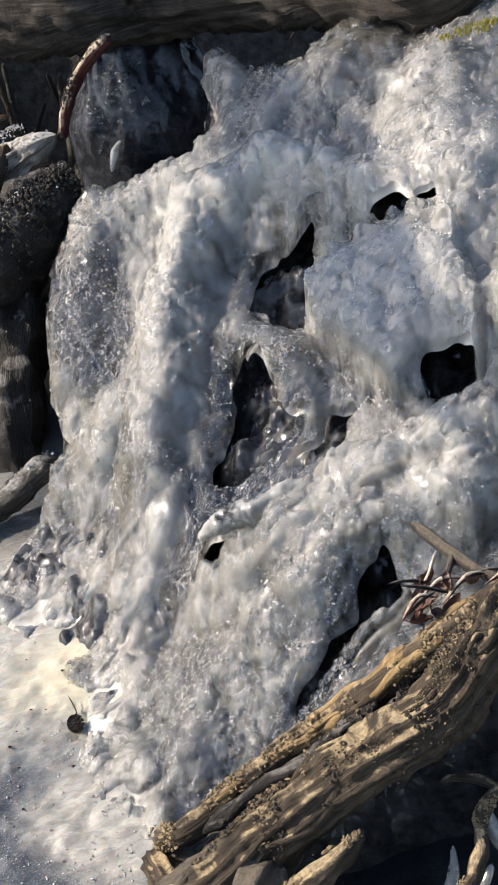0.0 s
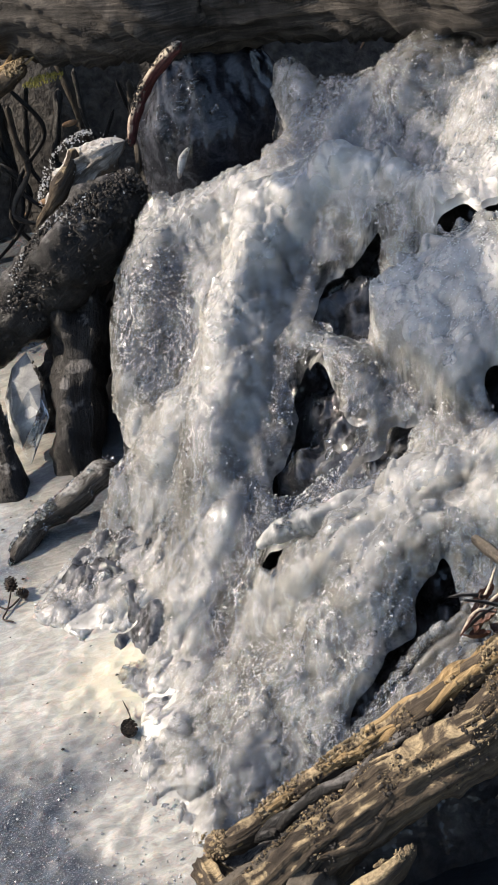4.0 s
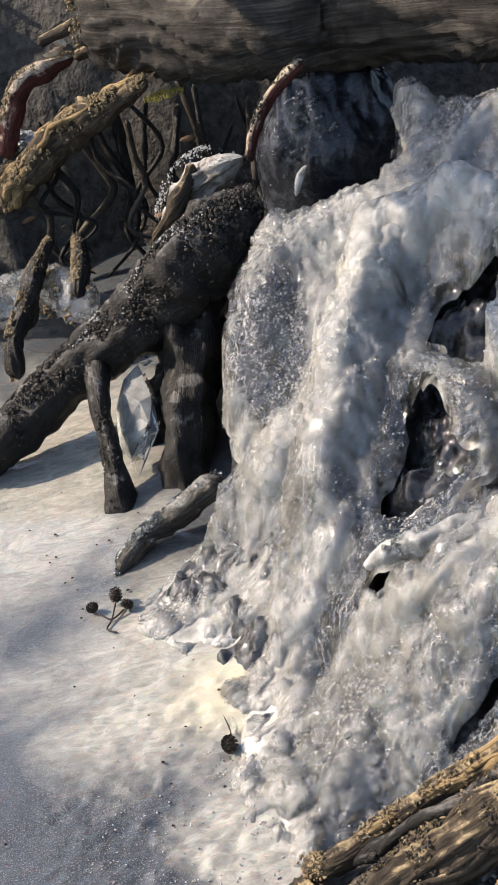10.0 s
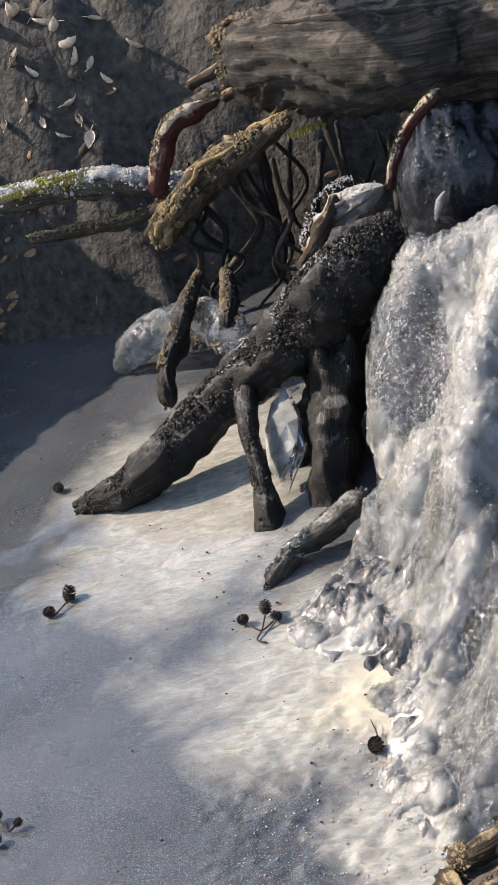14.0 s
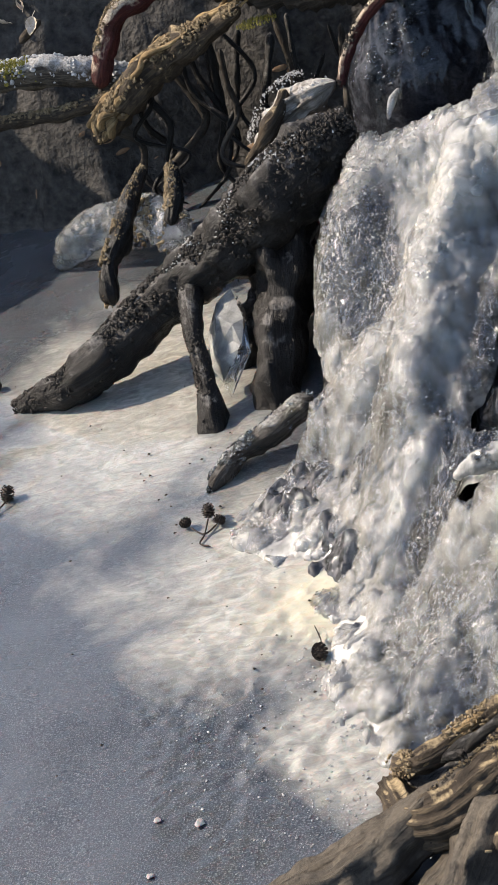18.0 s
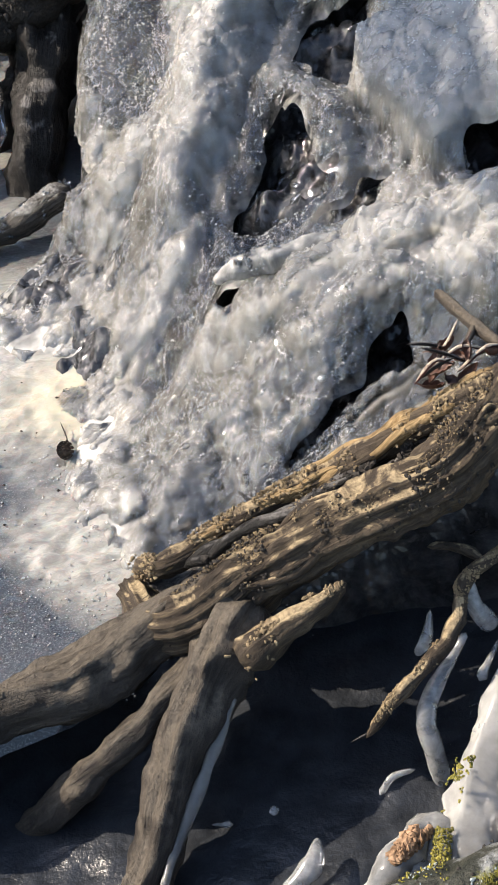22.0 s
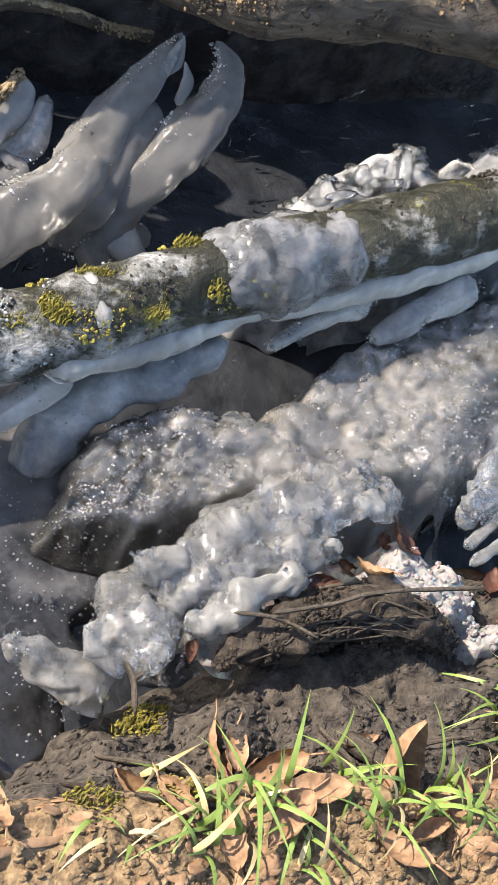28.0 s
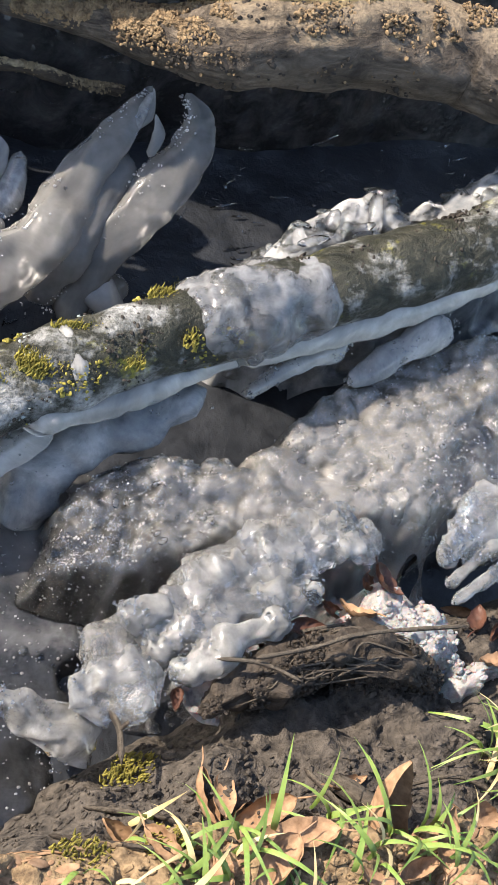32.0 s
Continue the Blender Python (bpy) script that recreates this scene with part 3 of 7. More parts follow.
def beads(name, label, zfun, density, box, count, small, large, seed, level=2, sink=0.25, flow=(-0.895, -0.446), long=1.5, mat=None, category="ice", smooth=True, squash=1.0):
    """Clear beads of ice sitting half sunk on a sheet, drawn out along the flow."""
    rng = np.random.RandomState(seed)
    x = rng.uniform(box[0], box[1], count * 6)
    y = rng.uniform(box[2], box[3], count * 6)
    keep = rng.rand(len(x)) < density(x, y)
    x, y = x[keep][:count], y[keep][:count]
    z, h = zfun(x, y), 0.004
    nx, ny = (zfun(x - h, y) - zfun(x + h, y)) / (2 * h), (zfun(x, y - h) - zfun(x, y + h)) / (2 * h)
    n = np.stack([nx, ny, np.ones_like(nx)], -1)
    n /= np.linalg.norm(n, axis=1, keepdims=True)
    a = np.arctan2(flow[1], flow[0]) + rng.normal(0, 0.5, len(x))
    t = np.stack([np.cos(a), np.sin(a), np.zeros_like(a)], -1)
    t -= n * (t * n).sum(1, keepdims=True)
    t /= np.linalg.norm(t, axis=1, keepdims=True)
    w = np.cross(n, t)
    r = small + (large - small) * rng.rand(len(x)) ** 2.2
    v, f = ball_mesh(level)
    lump = 1 + 0.16 * fbm(v[None, :, 0] * 1.3 + rng.rand(len(x), 1) * 60, v[None, :, 1] * 1.3, v[None, :, 2] * 1.3, 2)
    s1, s2, s3 = r * rng.uniform(1.0, long, len(x)), r * rng.uniform(.8, 1.1, len(x)), r * rng.uniform(.55, .95, len(x)) * squash
    p = (np.stack([x, y, z], -1) + n * (s3 * (1 - 2 * sink))[:, None] * .5)[:, None, :]
    out = p + lump[..., None] * (v[None, :, 0:1] * (t * s1[:, None])[:, None, :] + v[None, :, 1:2] * (w * s2[:, None])[:, None, :] + v[None, :, 2:3] * (n * s3[:, None])[:, None, :])
    faces = (f[None] + (np.arange(len(x)) * len(v))[:, None, None]).reshape(-1, 3)
    return tagged(new(name, mesh_of(name, out.reshape(-1, 3), faces, mat or M_GLASS, smooth)), label, category, kind="stuff")


def smooth_line(pts, radii, n):
    """Points and radii along a Catmull-Rom curve."""
    p, r = np.asarray(pts, float), np.asarray(radii, float)
    p = np.vstack([2 * p[0] - p[1], p, 2 * p[-1] - p[-2]])
    r = np.concatenate([[r[0]], r, [r[-1]]])
    s = np.linspace(0, len(pts) - 1 - 1e-6, n)
    i, t = s.astype(int), (s - s.astype(int))[:, None]
    a, b, c, d = p[i], p[i + 1], p[i + 2], p[i + 3]
    out = 0.5 * (2 * b + (c - a) * t + (2 * a - 5 * b + 4 * c - d) * t ** 2 + (3 * b - a - 3 * c + d) * t ** 3)
    tt = t[:, 0]
    rad = r[i + 1] * (1 - tt) + r[i + 2] * tt
    return out, rad


def tube(pts, radii, step=0.005, around=24, rough=0.12, freq=40.0, groove=0.0, grooves=7, flat=1.0, seed=0.0, lumps=0.0, lump_len=0.03, cap=True):
    """Vertices and faces of a knobbly limb: a curve with changing thickness, relief and lengthwise grooves."""
    length = sum(np.linalg.norm(np.subtract(a, b)) for a, b in zip(pts, pts[1:]))
    n = max(8, int(length / step))
    c, r = smooth_line(pts, radii, n)
    if cap:
        far = np.concatenate([[0], np.cumsum(np.linalg.norm(np.diff(c, axis=0), axis=1))])
        for reach in (far / max(r[0], 1e-5), (far[-1] - far) / max(r[-1], 1e-5)):
            r = r * np.sqrt(np.clip(1 - (1 - np.clip(reach, 0.02, 1)) ** 2, 0, 1))
    tan = np.gradient(c, axis=0)
    tan /= np.linalg.norm(tan, axis=1, keepdims=True) + 1e-12
    up = np.array([0.0, 0.0, 1.0])
    side = np.cross(tan, up)
    side /= np.linalg.norm(side, axis=1, keepdims=True) + 1e-9
    over = np.cross(side, tan)
    ang = np.linspace(0, 2 * np.pi, around, endpoint=False)
    ca, sa = np.cos(ang)[None, :, None], np.sin(ang)[None, :, None]
    dirs = side[:, None, :] * ca + over[:, None, :] * sa * flat
    base = c[:, None, :] + dirs * r[:, None, None]
    s = 1 + rough * fbm(base[..., 0] * freq + seed, base[..., 1] * freq, base[..., 2] * freq, 4)
    along = np.linspace(0, length, n)[:, None]
    if groove:
        wob = 0.9 * vnoise(along * 9 + seed, ang[None, :] * 0.6 + seed, 3.0)
        s = s - groove * np.abs(np.sin(grooves * 0.5 * (ang[None, :] + wob + along * 3.0))) ** 0.6 + groove * 0.5
    if lumps:
        s = s + lumps * (np.abs(np.sin(along / lump_len * np.pi + 1.3 * vnoise(ang[None, :] * 1.2, along * 25, seed))) - 0.5)
    v = c[:, None, :] + dirs * (r[:, None] * s)[..., None]
    tip0, tip1 = c[0] - tan[0] * r[0] * 0.5, c[-1] + tan[-1] * r[-1] * 0.5
    verts = np.vstack([v.reshape(-1, 3), tip0, tip1])
    i, j = np.meshgrid(np.arange(n - 1), np.arange(around), indexing="ij")
    jn = (j + 1) % around
    q = np.stack([i * around + j, (i + 1) * around + j, (i + 1) * around + jn, i * around + jn], -1).reshape(-1, 4)
    k = np.arange(around)
    e0 = np.stack([k * 0 + n * around, k, (k + 1) % around, k], -1)
    e1 = np.stack([k * 0 + n * around + 1, (n - 1) * around + (k + 1) % around, (n - 1) * around + k, (n - 1) * around + k], -1)
    return verts, q, np.vstack([e0[:, :3], e1[:, :3]])


def limb(name, pts, radii, mat, **kw):
    verts, q, tri = tube(pts, radii, **kw)
    me = bpy.data.meshes.new(name)
    me.from_pydata(verts.tolist(), [], q.tolist() + tri.tolist())
    me.polygons.foreach_set("use_smooth", np.full(len(me.polygons), True))
    k = kw.get("around", 24)
    length = sum(np.linalg.norm(np.subtract(a, b)) for a, b in zip(pts, pts[1:]))
    ring = np.arange(len(verts)) // k
    turn = (np.arange(len(verts)) % k) / k
    girth = 6.28 * float(np.mean(radii))
    loops = np.empty(len(me.loops), np.int32)
    me.loops.foreach_get("vertex_index", loops)
    uv = np.stack([np.abs(turn * 2 - 1)[loops] * girth * 0.5, ring[loops] / max(1, ring.max()) * length], -1)
    me.uv_layers.new(name="grain").data.foreach_set("uv", uv.astype(np.float32).ravel())
    me.materials.append(mat)
    return new(name, me)


def crust(name, line, radii, count, small, large, mat, parent, seed, spread=0.8, label="", toward=(0, 0, 1), lo=0.0, hi=1.0, clump=45.0, gap=-0.1):
    """Loose grains lying in clumps on one side of a limb."""
    rng = np.random.RandomState(seed)
    c, r = smooth_line(line, radii, 300)
    tan = np.gradient(c, axis=0)
    tan /= np.linalg.norm(tan, axis=1, keepdims=True)
    i = rng.randint(int(lo * 299), int(hi * 299) + 1, count)
    t = tan[i]
    top = np.asarray(toward, float)[None] - t * (t @ np.asarray(toward, float))[:, None]
    top /= np.linalg.norm(top, axis=1, keepdims=True)
    a = rng.normal(0, spread, count)
    out = top * np.cos(a)[:, None] + np.cross(t, top) * np.sin(a)[:, None]
    p = c[i] + t * rng.uniform(-.002, .002, (count, 1)) + out * (r[i] * rng.uniform(0.94, 1.03, count))[:, None]
    p = p[fbm(p[:, 0] * clump, p[:, 1] * clump, p[:, 2] * clump, 3) > gap]
    v, f = ball_mesh(1)
    n = len(p)
    size = (small + (large - small) * rng.rand(n) ** 2)[:, None, None] * rng.uniform(.5, 1.7, (n, 1, 3))
    verts = p[:, None, :] + v[None] * size * rng.uniform(.7, 1.3, (n, len(v), 1))
    faces = (f[None] + (np.arange(n) * len(v))[:, None, None]).reshape(-1, 3)
    ob = new(name, mesh_of(name, verts.reshape(-1, 3), faces, mat, mat is M_GLASS))
    return tagged(under(ob, parent, label), label, kind="stuff")


# Towards the sun; golden crumbs laid here carry its lit tone.
SUNWARD = tuple(_away)


def thing(name, label, category, at=(0, 0, 0), group="", kind=""):
    e = new(name)
    e.empty_display_size = 0.02
    e.location = at
    return tagged(e, label, category, group, kind)


def under(ob, parent, label=""):
    """Makes ob a part of parent, which stays where it is."""
    ob.parent = parent
    m = Matrix.Translation(parent.location)
    if parent.parent is not None:
        m = Matrix.Translation(parent.parent.location) @ m
    ob.matrix_parent_inverse = m.inverted()
    return tagged(ob, label)


# ---- pool ----
F0, FX, FY = -0.1472, 0.4707, 0.2345


def fall_plane(x, y):
    return F0 + FX * x + FY * y


def pool_z(x, y):
    z = 0.002 * fbm(x * 6, y * 6, 0, 3)
    foot = sstep(np.hypot((x + 0.2) / 0.22, (y - 1.12) / 0.24), 1.2, 0.4)
    return z + foot * (0.0030 * fbm(x * 60, y * 120, 2, 4, 0.6) + 0.003 * np.abs(vnoise(x * 80, y * 170, 5)))


POOL_END = [(-0.02, 1.3), (-0.152, 0.945, 0.000), (-0.161, 0.854, 0.000), (-0.208, 0.822, 0.000), (-0.262, 0.805, 0.000), (-0.310, 0.771, 0.000), (-0.374, 0.730, 0.000), (-0.75, 0.45), (-1.6, 0.1), (-3.6, 0.1), (-3.6, 3.4), (0.0, 3.4)]


def pool_sheet(x, y):
    return pool_z(x, y) - 0.02 * sstep(inside(x, y, POOL_END), 0.012, -0.004)


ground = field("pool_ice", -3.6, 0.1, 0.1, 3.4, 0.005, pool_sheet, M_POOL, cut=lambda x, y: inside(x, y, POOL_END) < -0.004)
tagged(ground, "cloudy cream frozen pool surface, its speckled grey deepened as tree shade", "ice", kind="structure")

def foot_room(x, y):
    d = np.hypot((x + 0.17) / 0.17, (y - 1.03) / 0.17)
    return sstep(d, 1.3, 0.3) * np.clip(0.5 + 0.7 * fbm(x * 18, y * 18, 147, 2), 0.05, 1)


beads("foot_sparks", "tiny pale drops added as glints at the foot of the cascade", pool_sheet, foot_room, (-0.42, 0.08, 0.75, 1.3), 2600, .0004, .0013, 29, 1, sink=.1, mat=M_SPARK)

# ---- the frozen fall ----
EDGE = [(-0.340, 1.354, 0.030), (-0.268, 1.447, 0.086), (-0.172, 1.487, 0.141), (-0.201, 1.573, 0.147), (-0.166, 1.799, 0.227), (-0.076, 1.790, 0.267), (0.024, 1.724, 0.298),
        (0.077, 1.761, 0.322), (0.058, 1.902, 0.346), (0.100, 1.911, 0.368), (0.191, 1.757, 0.375), (0.241, 1.755, 0.398), (0.5, 2.0, 0), (0.95, 1.6, 0), (0.95, 1.2, 0),
        (0.231, 0.951, 0.184), (0.166, 0.964, 0.157), (0.108, 0.951, 0.127), (-0.033, 0.940, 0.058), (-0.159, 0.945, -0.001), (-0.221, 0.984, -0.020), (-0.245, 1.063, -0.024), (-0.222, 1.120, 0.01), (-0.205, 1.180, 0.03), (-0.240, 1.255, 0.031), (-0.305, 1.328, 0.021)]
RIDGES = [  # crest in plan with its height over the slope, half width
    ([(0.071, 1.610, 0.050), (0.031, 1.608, 0.062), (-0.003, 1.566, 0.066), (-0.027, 1.509, 0.064), (-0.052, 1.448, 0.062), (-0.078, 1.387, 0.056), (-0.105, 1.333, 0.048), (-0.134, 1.288, 0.036), (-0.163, 1.253, 0.022), (-0.186, 1.229, 0.008)], 0.044),
    ([(0.031, 1.608, 0.062), (0.096, 1.579, 0.060), (0.150, 1.517, 0.060), (0.196, 1.445, 0.055), (0.246, 1.369, 0.045)], 0.034),
    ([(0.024, 1.695, 0.035), (-0.040, 1.729, 0.034), (-0.097, 1.756, 0.034), (-0.129, 1.708, 0.036), (-0.148, 1.631, 0.032), (-0.164, 1.566, 0.020)], 0.038),
    ([(-0.128, 1.448, 0.030), (-0.188, 1.438, 0.028), (-0.245, 1.412, 0.022), (-0.295, 1.400, 0.012)], 0.040),
    ([(0.225, 1.683, 0.030), (0.157, 1.694, 0.030), (0.097, 1.691, 0.030), (0.046, 1.699, 0.030)], 0.050),
    ([(0.302, 1.540, 0.040), (0.264, 1.470, 0.050), (0.233, 1.450, 0.050), (0.274, 1.382, 0.050)], 0.060),
    ([(0.019, 1.426, 0.022), (0.056, 1.366, 0.034), (0.073, 1.313, 0.034), (0.065, 1.289, 0.024)], 0.022),
    ([(0.206, 1.100, 0.065), (0.162, 1.110, 0.066), (0.112, 1.124, 0.064), (0.059, 1.136, 0.060), (0.013, 1.143, 0.055), (-0.021, 1.158, 0.046), (-0.050, 1.179, 0.036)], 0.036),
    ([(0.178, 1.063, 0.058), (0.131, 1.082, 0.055), (0.079, 1.093, 0.050), (0.033, 1.093, 0.044), (-0.014, 1.097, 0.034)], 0.042),
    ([(0.025, 1.037, 0.020), (-0.024, 1.062, 0.026), (-0.079, 1.075, 0.024), (-0.130, 1.071, 0.016)], 0.045),
    ([(-0.004, 1.012, 0.014), (-0.058, 1.018, 0.018), (-0.107, 1.005, 0.014), (-0.146, 0.986, 0.008)], 0.045),
    ([(0.098, 1.003, 0.028), (0.068, 0.993, 0.026), (0.040, 0.987, 0.024), (0.015, 0.988, 0.016)], 0.010),
    ([(0.143, 0.966, 0.030), (0.105, 0.960, 0.026), (0.057, 0.952, 0.022), (-0.002, 0.976, 0.014), (-0.061, 0.960, 0.010), (-0.119, 0.949, 0.006)], 0.030),
    ([(0.30, 1.20, 0.05), (0.34, 1.08, 0.06), (0.36, 0.98, 0.05)], 0.060),
]
CAVES = [  # openings in the ice, in plan
    [(0.072, 1.505), (0.095, 1.508), (0.112, 1.487), (0.129, 1.478), (0.132, 1.453), (0.119, 1.440), (0.100, 1.438), (0.095, 1.391), (0.067, 1.413), (0.052, 1.467)],
    [(0.095, 1.439), (0.128, 1.438), (0.160, 1.438), (0.180, 1.429), (0.214, 1.404), (0.244, 1.380), (0.246, 1.369), (0.212, 1.396), (0.183, 1.416), (0.159, 1.421), (0.129, 1.418), (0.102, 1.413)],
    [(0.190, 1.225), (0.216, 1.211), (0.220, 1.169), (0.196, 1.182), (0.184, 1.200)],
    [(0.021, 1.386), (0.043, 1.353), (0.053, 1.315), (0.057, 1.277), (0.045, 1.265), (0.020, 1.280), (-0.009, 1.278), (-0.030, 1.295), (-0.014, 1.323), (0.002, 1.356)],
    [(0.084, 1.262), (0.105, 1.249), (0.095, 1.224), (0.074, 1.226), (0.049, 1.234), (0.068, 1.248)],
    [(0.101, 1.068), (0.097, 1.032), (0.064, 1.015), (0.043, 1.006), (0.018, 0.999), (-0.017, 1.003), (-0.005, 1.020), (0.024, 1.028), (0.051, 1.046), (0.072, 1.063), (0.090, 1.070)],
    [(-0.053, 1.199), (-0.040, 1.195), (-0.035, 1.182), (-0.047, 1.172), (-0.055, 1.186)],
]
FROSTED_SHELF = [(0.101, 1.395), (0.132, 1.414), (0.180, 1.402), (0.220, 1.371), (0.255, 1.328), (0.256, 1.224), (0.226, 1.180), (0.198, 1.215), (0.154, 1.221), (0.131, 1.266), (0.096, 1.341)]
CLEAR = [  # clear dark ice, with the column's shaded side: outline in plan, how clear, how beaded
    ([(-0.150, 1.729), (-0.073, 1.680), (-0.090, 1.536), (-0.132, 1.496), (-0.179, 1.550)], 0.75, 1.0),
    ([(0.088, 1.565), (0.180, 1.454), (0.182, 1.415), (0.127, 1.453), (0.080, 1.478), (0.047, 1.450), (0.041, 1.521)], 0.55, 0.3),
    # right of the main column: its shade is set as dark ice
    ([(-0.018, 1.394), (0.015, 1.429), (0.040, 1.365), (-0.005, 1.265), (-0.066, 1.225), (-0.111, 1.190), (-0.126, 1.212), (-0.092, 1.269), (-0.050, 1.320)], 0.8, 0.5),
    ([(-0.023, 1.300), (0.048, 1.251), (0.065, 1.221), (0.017, 1.221), (-0.050, 1.228), (-0.069, 1.195), (-0.103, 1.181), (-0.121, 1.229)], 0.85, 0.9),
    ([(0.009, 1.448), (0.061, 1.404), (0.097, 1.335), (0.070, 1.274), (0.056, 1.295), (0.026, 1.363), (-0.021, 1.359)], 0.55, 0.8),
    ([(0.074, 1.103), (0.120, 1.090), (0.146, 1.032), (0.100, 0.998), (0.044, 0.983), (-0.011, 0.978), (-0.035, 1.017), (0.014, 1.039), (0.042, 1.085)], 0.62, 1.0),
    ([(-0.236, 1.516), (-0.160, 1.455), (-0.205, 1.380), (-0.253, 1.328), (-0.323, 1.376), (-0.288, 1.451)], 0.30, 0.8),
    ([(-0.132, 1.186), (-0.009, 1.097), (0.025, 1.047), (-0.032, 0.990), (-0.148, 0.974), (-0.202, 1.096)], 0.34, 0.5),
    ([(0.032, 1.705), (0.140, 1.751), (0.225, 1.683), (0.185, 1.635), (0.088, 1.648)], 0.35, 0.6),
    ([(0.098, 1.342), (0.147, 1.247), (0.139, 1.217), (0.104, 1.242), (0.069, 1.245)], 0.35, 0.8),
    ([(0.120, 1.060), (0.250, 1.060), (0.300, 0.960), (0.140, 0.960)], 0.35, 0.9),
]
GRAINY = [  # cloudy ice with a coarse beaded skin: outline in plan, how beaded
    ([(0.150, 1.640), (0.360, 1.640), (0.420, 1.300), (0.260, 1.360), (0.215, 1.430)], 0.8),
    ([(0.143, 1.010), (0.143, 0.940), (-0.170, 0.930), (-0.150, 0.980), (-0.010, 0.990)], 1.0),
    ([(0.250, 1.180), (0.400, 1.180), (0.400, 0.940), (0.200, 0.940), (0.150, 1.060)], 0.7),
    ([(-0.170, 1.770), (-0.080, 1.800), (0.030, 1.730), (-0.020, 1.680), (-0.130, 1.710)], 1.0),
    ([(0.100, 1.390), (0.180, 1.400), (0.255, 1.320), (0.230, 1.190), (0.130, 1.260)], 0.45),
    ([(-0.280, 1.330), (-0.170, 1.290), (-0.150, 1.200), (-0.240, 1.160), (-0.300, 1.240)], 0.7),
]


def fall_warp(x, y):
    return x + 0.010 * fbm(x * 20, y * 20, 1, 2), y + 0.010 * fbm(x * 20, y * 20, 9, 2)


def fall_body(x, y):
    """The large shape of the frozen fall: slope, columns and the lips of its caves."""
    wx, wy = fall_warp(x, y)
    top = np.zeros(x.shape)
    for line, w in RIDGES:
        d, along = line_dist(wx, wy, line)
        h = np.interp(along * (len(line) - 1), np.arange(len(line)), [p[2] for p in line])
        top = np.maximum(top, h * np.sqrt(np.clip(1 - 0.5 * (d / w) ** 2, 0, 1)) * sstep(d, w * 1.75, w * 0.25))
    e = inside(wx, wy, FROSTED_SHELF)
    top = np.maximum(top, (0.036 + 0.25 * np.clip(e, 0, 0.03)) * sstep(e, -0.010, 0.006))
    z = fall_plane(x, y) - 0.008 + 0.006 * fbm(x * 12, y * 12, 4, 4) + top * (0.97 + 0.12 * fbm(x * 24, y * 24, 12, 2))
    for poly in CAVES:
        z = z - 0.009 * sstep(inside(wx, wy, poly), -0.016, 0.004)
    e = inside(wx, wy, EDGE)
    z = z - 0.03 * (1 - np.clip(e / 0.03, 0, 1)) ** 2
    foot = sstep(x + 0.35 * y, 0.40, 0.22) * sstep(y, 1.52, 1.40)
    return z * (1 - foot) + foot * np.minimum(z, -0.004 + 0.38 * np.clip(e, 0, 1) + 0.007 * fbm(x * 25, y * 25, 71, 3))


def fall_cut(x, y):
    """Where there is no ice: inside the caves and past the edges."""
    wx, wy = fall_warp(x, y)
    gone = inside(wx, wy, EDGE) < 0.0005
    ragged = 0.006 * fbm(x * 55, y * 55, 51, 3, 0.6)
    for poly, wider in zip(CAVES, (0.004, 0.001, 0.001, 0.006, 0.001, -0.002, 0.0)):
        gone |= inside(wx, wy, poly) > ragged - wider
    return gone


def fall_clear(x, y):
    """How clear the ice is, 0 to about 0.9, in the dark runs."""
    wx = x + 0.014 * fbm(x * 18, y * 18, 31, 4)
    wy = y + 0.014 * fbm(x * 18, y * 18, 39, 4)
    c = np.clip(0.40 * fbm(x * 9, y * 9, 44, 4) - 0.04, 0, 0.4)
    for poly, a, _ in CLEAR:
        c = np.maximum(c, a * sstep(inside(wx, wy, poly), -0.020, 0.014))
    return c


def fall_grain(x, y):
    """How coarse the skin is: 0 on smooth columns, 1 where it is all beads."""
    wx = x + 0.012 * fbm(x * 18, y * 18, 131, 3)
    wy = y + 0.012 * fbm(x * 18, y * 18, 139, 3)
    g = np.clip(0.18 + 0.45 * fbm(x * 8, y * 8, 144, 3), 0.05, 0.6)
    for poly, a in [(p, b) for p, _, b in CLEAR] + GRAINY:
        g = np.maximum(g, a * sstep(inside(wx, wy, poly), -0.012, 0.012))
    return g


def lobes(p, size, seed):
    """Overlapping rounded lobes of ice on the places p, each thickest towards its lower end, with creases between."""
    q = [c / size for c in p]
    base = [np.floor(c).astype(int) for c in q]
    h = np.zeros(q[0].shape)
    for a in (-1, 0, 1):
        for b in (-1, 0, 1):
            for c in (-1, 0, 1):
                i, j, k = (base[0] + a) & 63, (base[1] + b) & 63, (base[2] + c + seed) & 63
                dx = q[0] - (base[0] + a + 0.5 + 0.42 * _LAT[i, j, k])
                dy = q[1] - (base[1] + b + 0.5 + 0.42 * _LAT[j, k, i])
                dz = q[2] - (base[2] + c + 0.5 + 0.42 * _LAT[k, i, j])
                down = -0.79 * dx - 0.39 * dy - 0.47 * dz
                r = 0.74 + 0.22 * _LAT[j, i, k]
                dome = np.sqrt(np.clip(1 - (dx * dx + dy * dy + dz * dz - 0.35 * down * np.abs(down)) / (r * r), 0, 1)) * (0.8 + 0.3 * down)
                h = np.maximum(h, dome * (0.85 + 0.3 * _LAT[k, j, i]))
    return h


def fall_place(x, y):
    """The large shape's points, a little bent, on which the lobes sit."""
    z = fall_body(x, y)
    return z, (x + 0.005 * fbm(x * 45, y * 45, 3, 3), y + 0.005 * fbm(x * 45, y * 45, 6, 3), z)


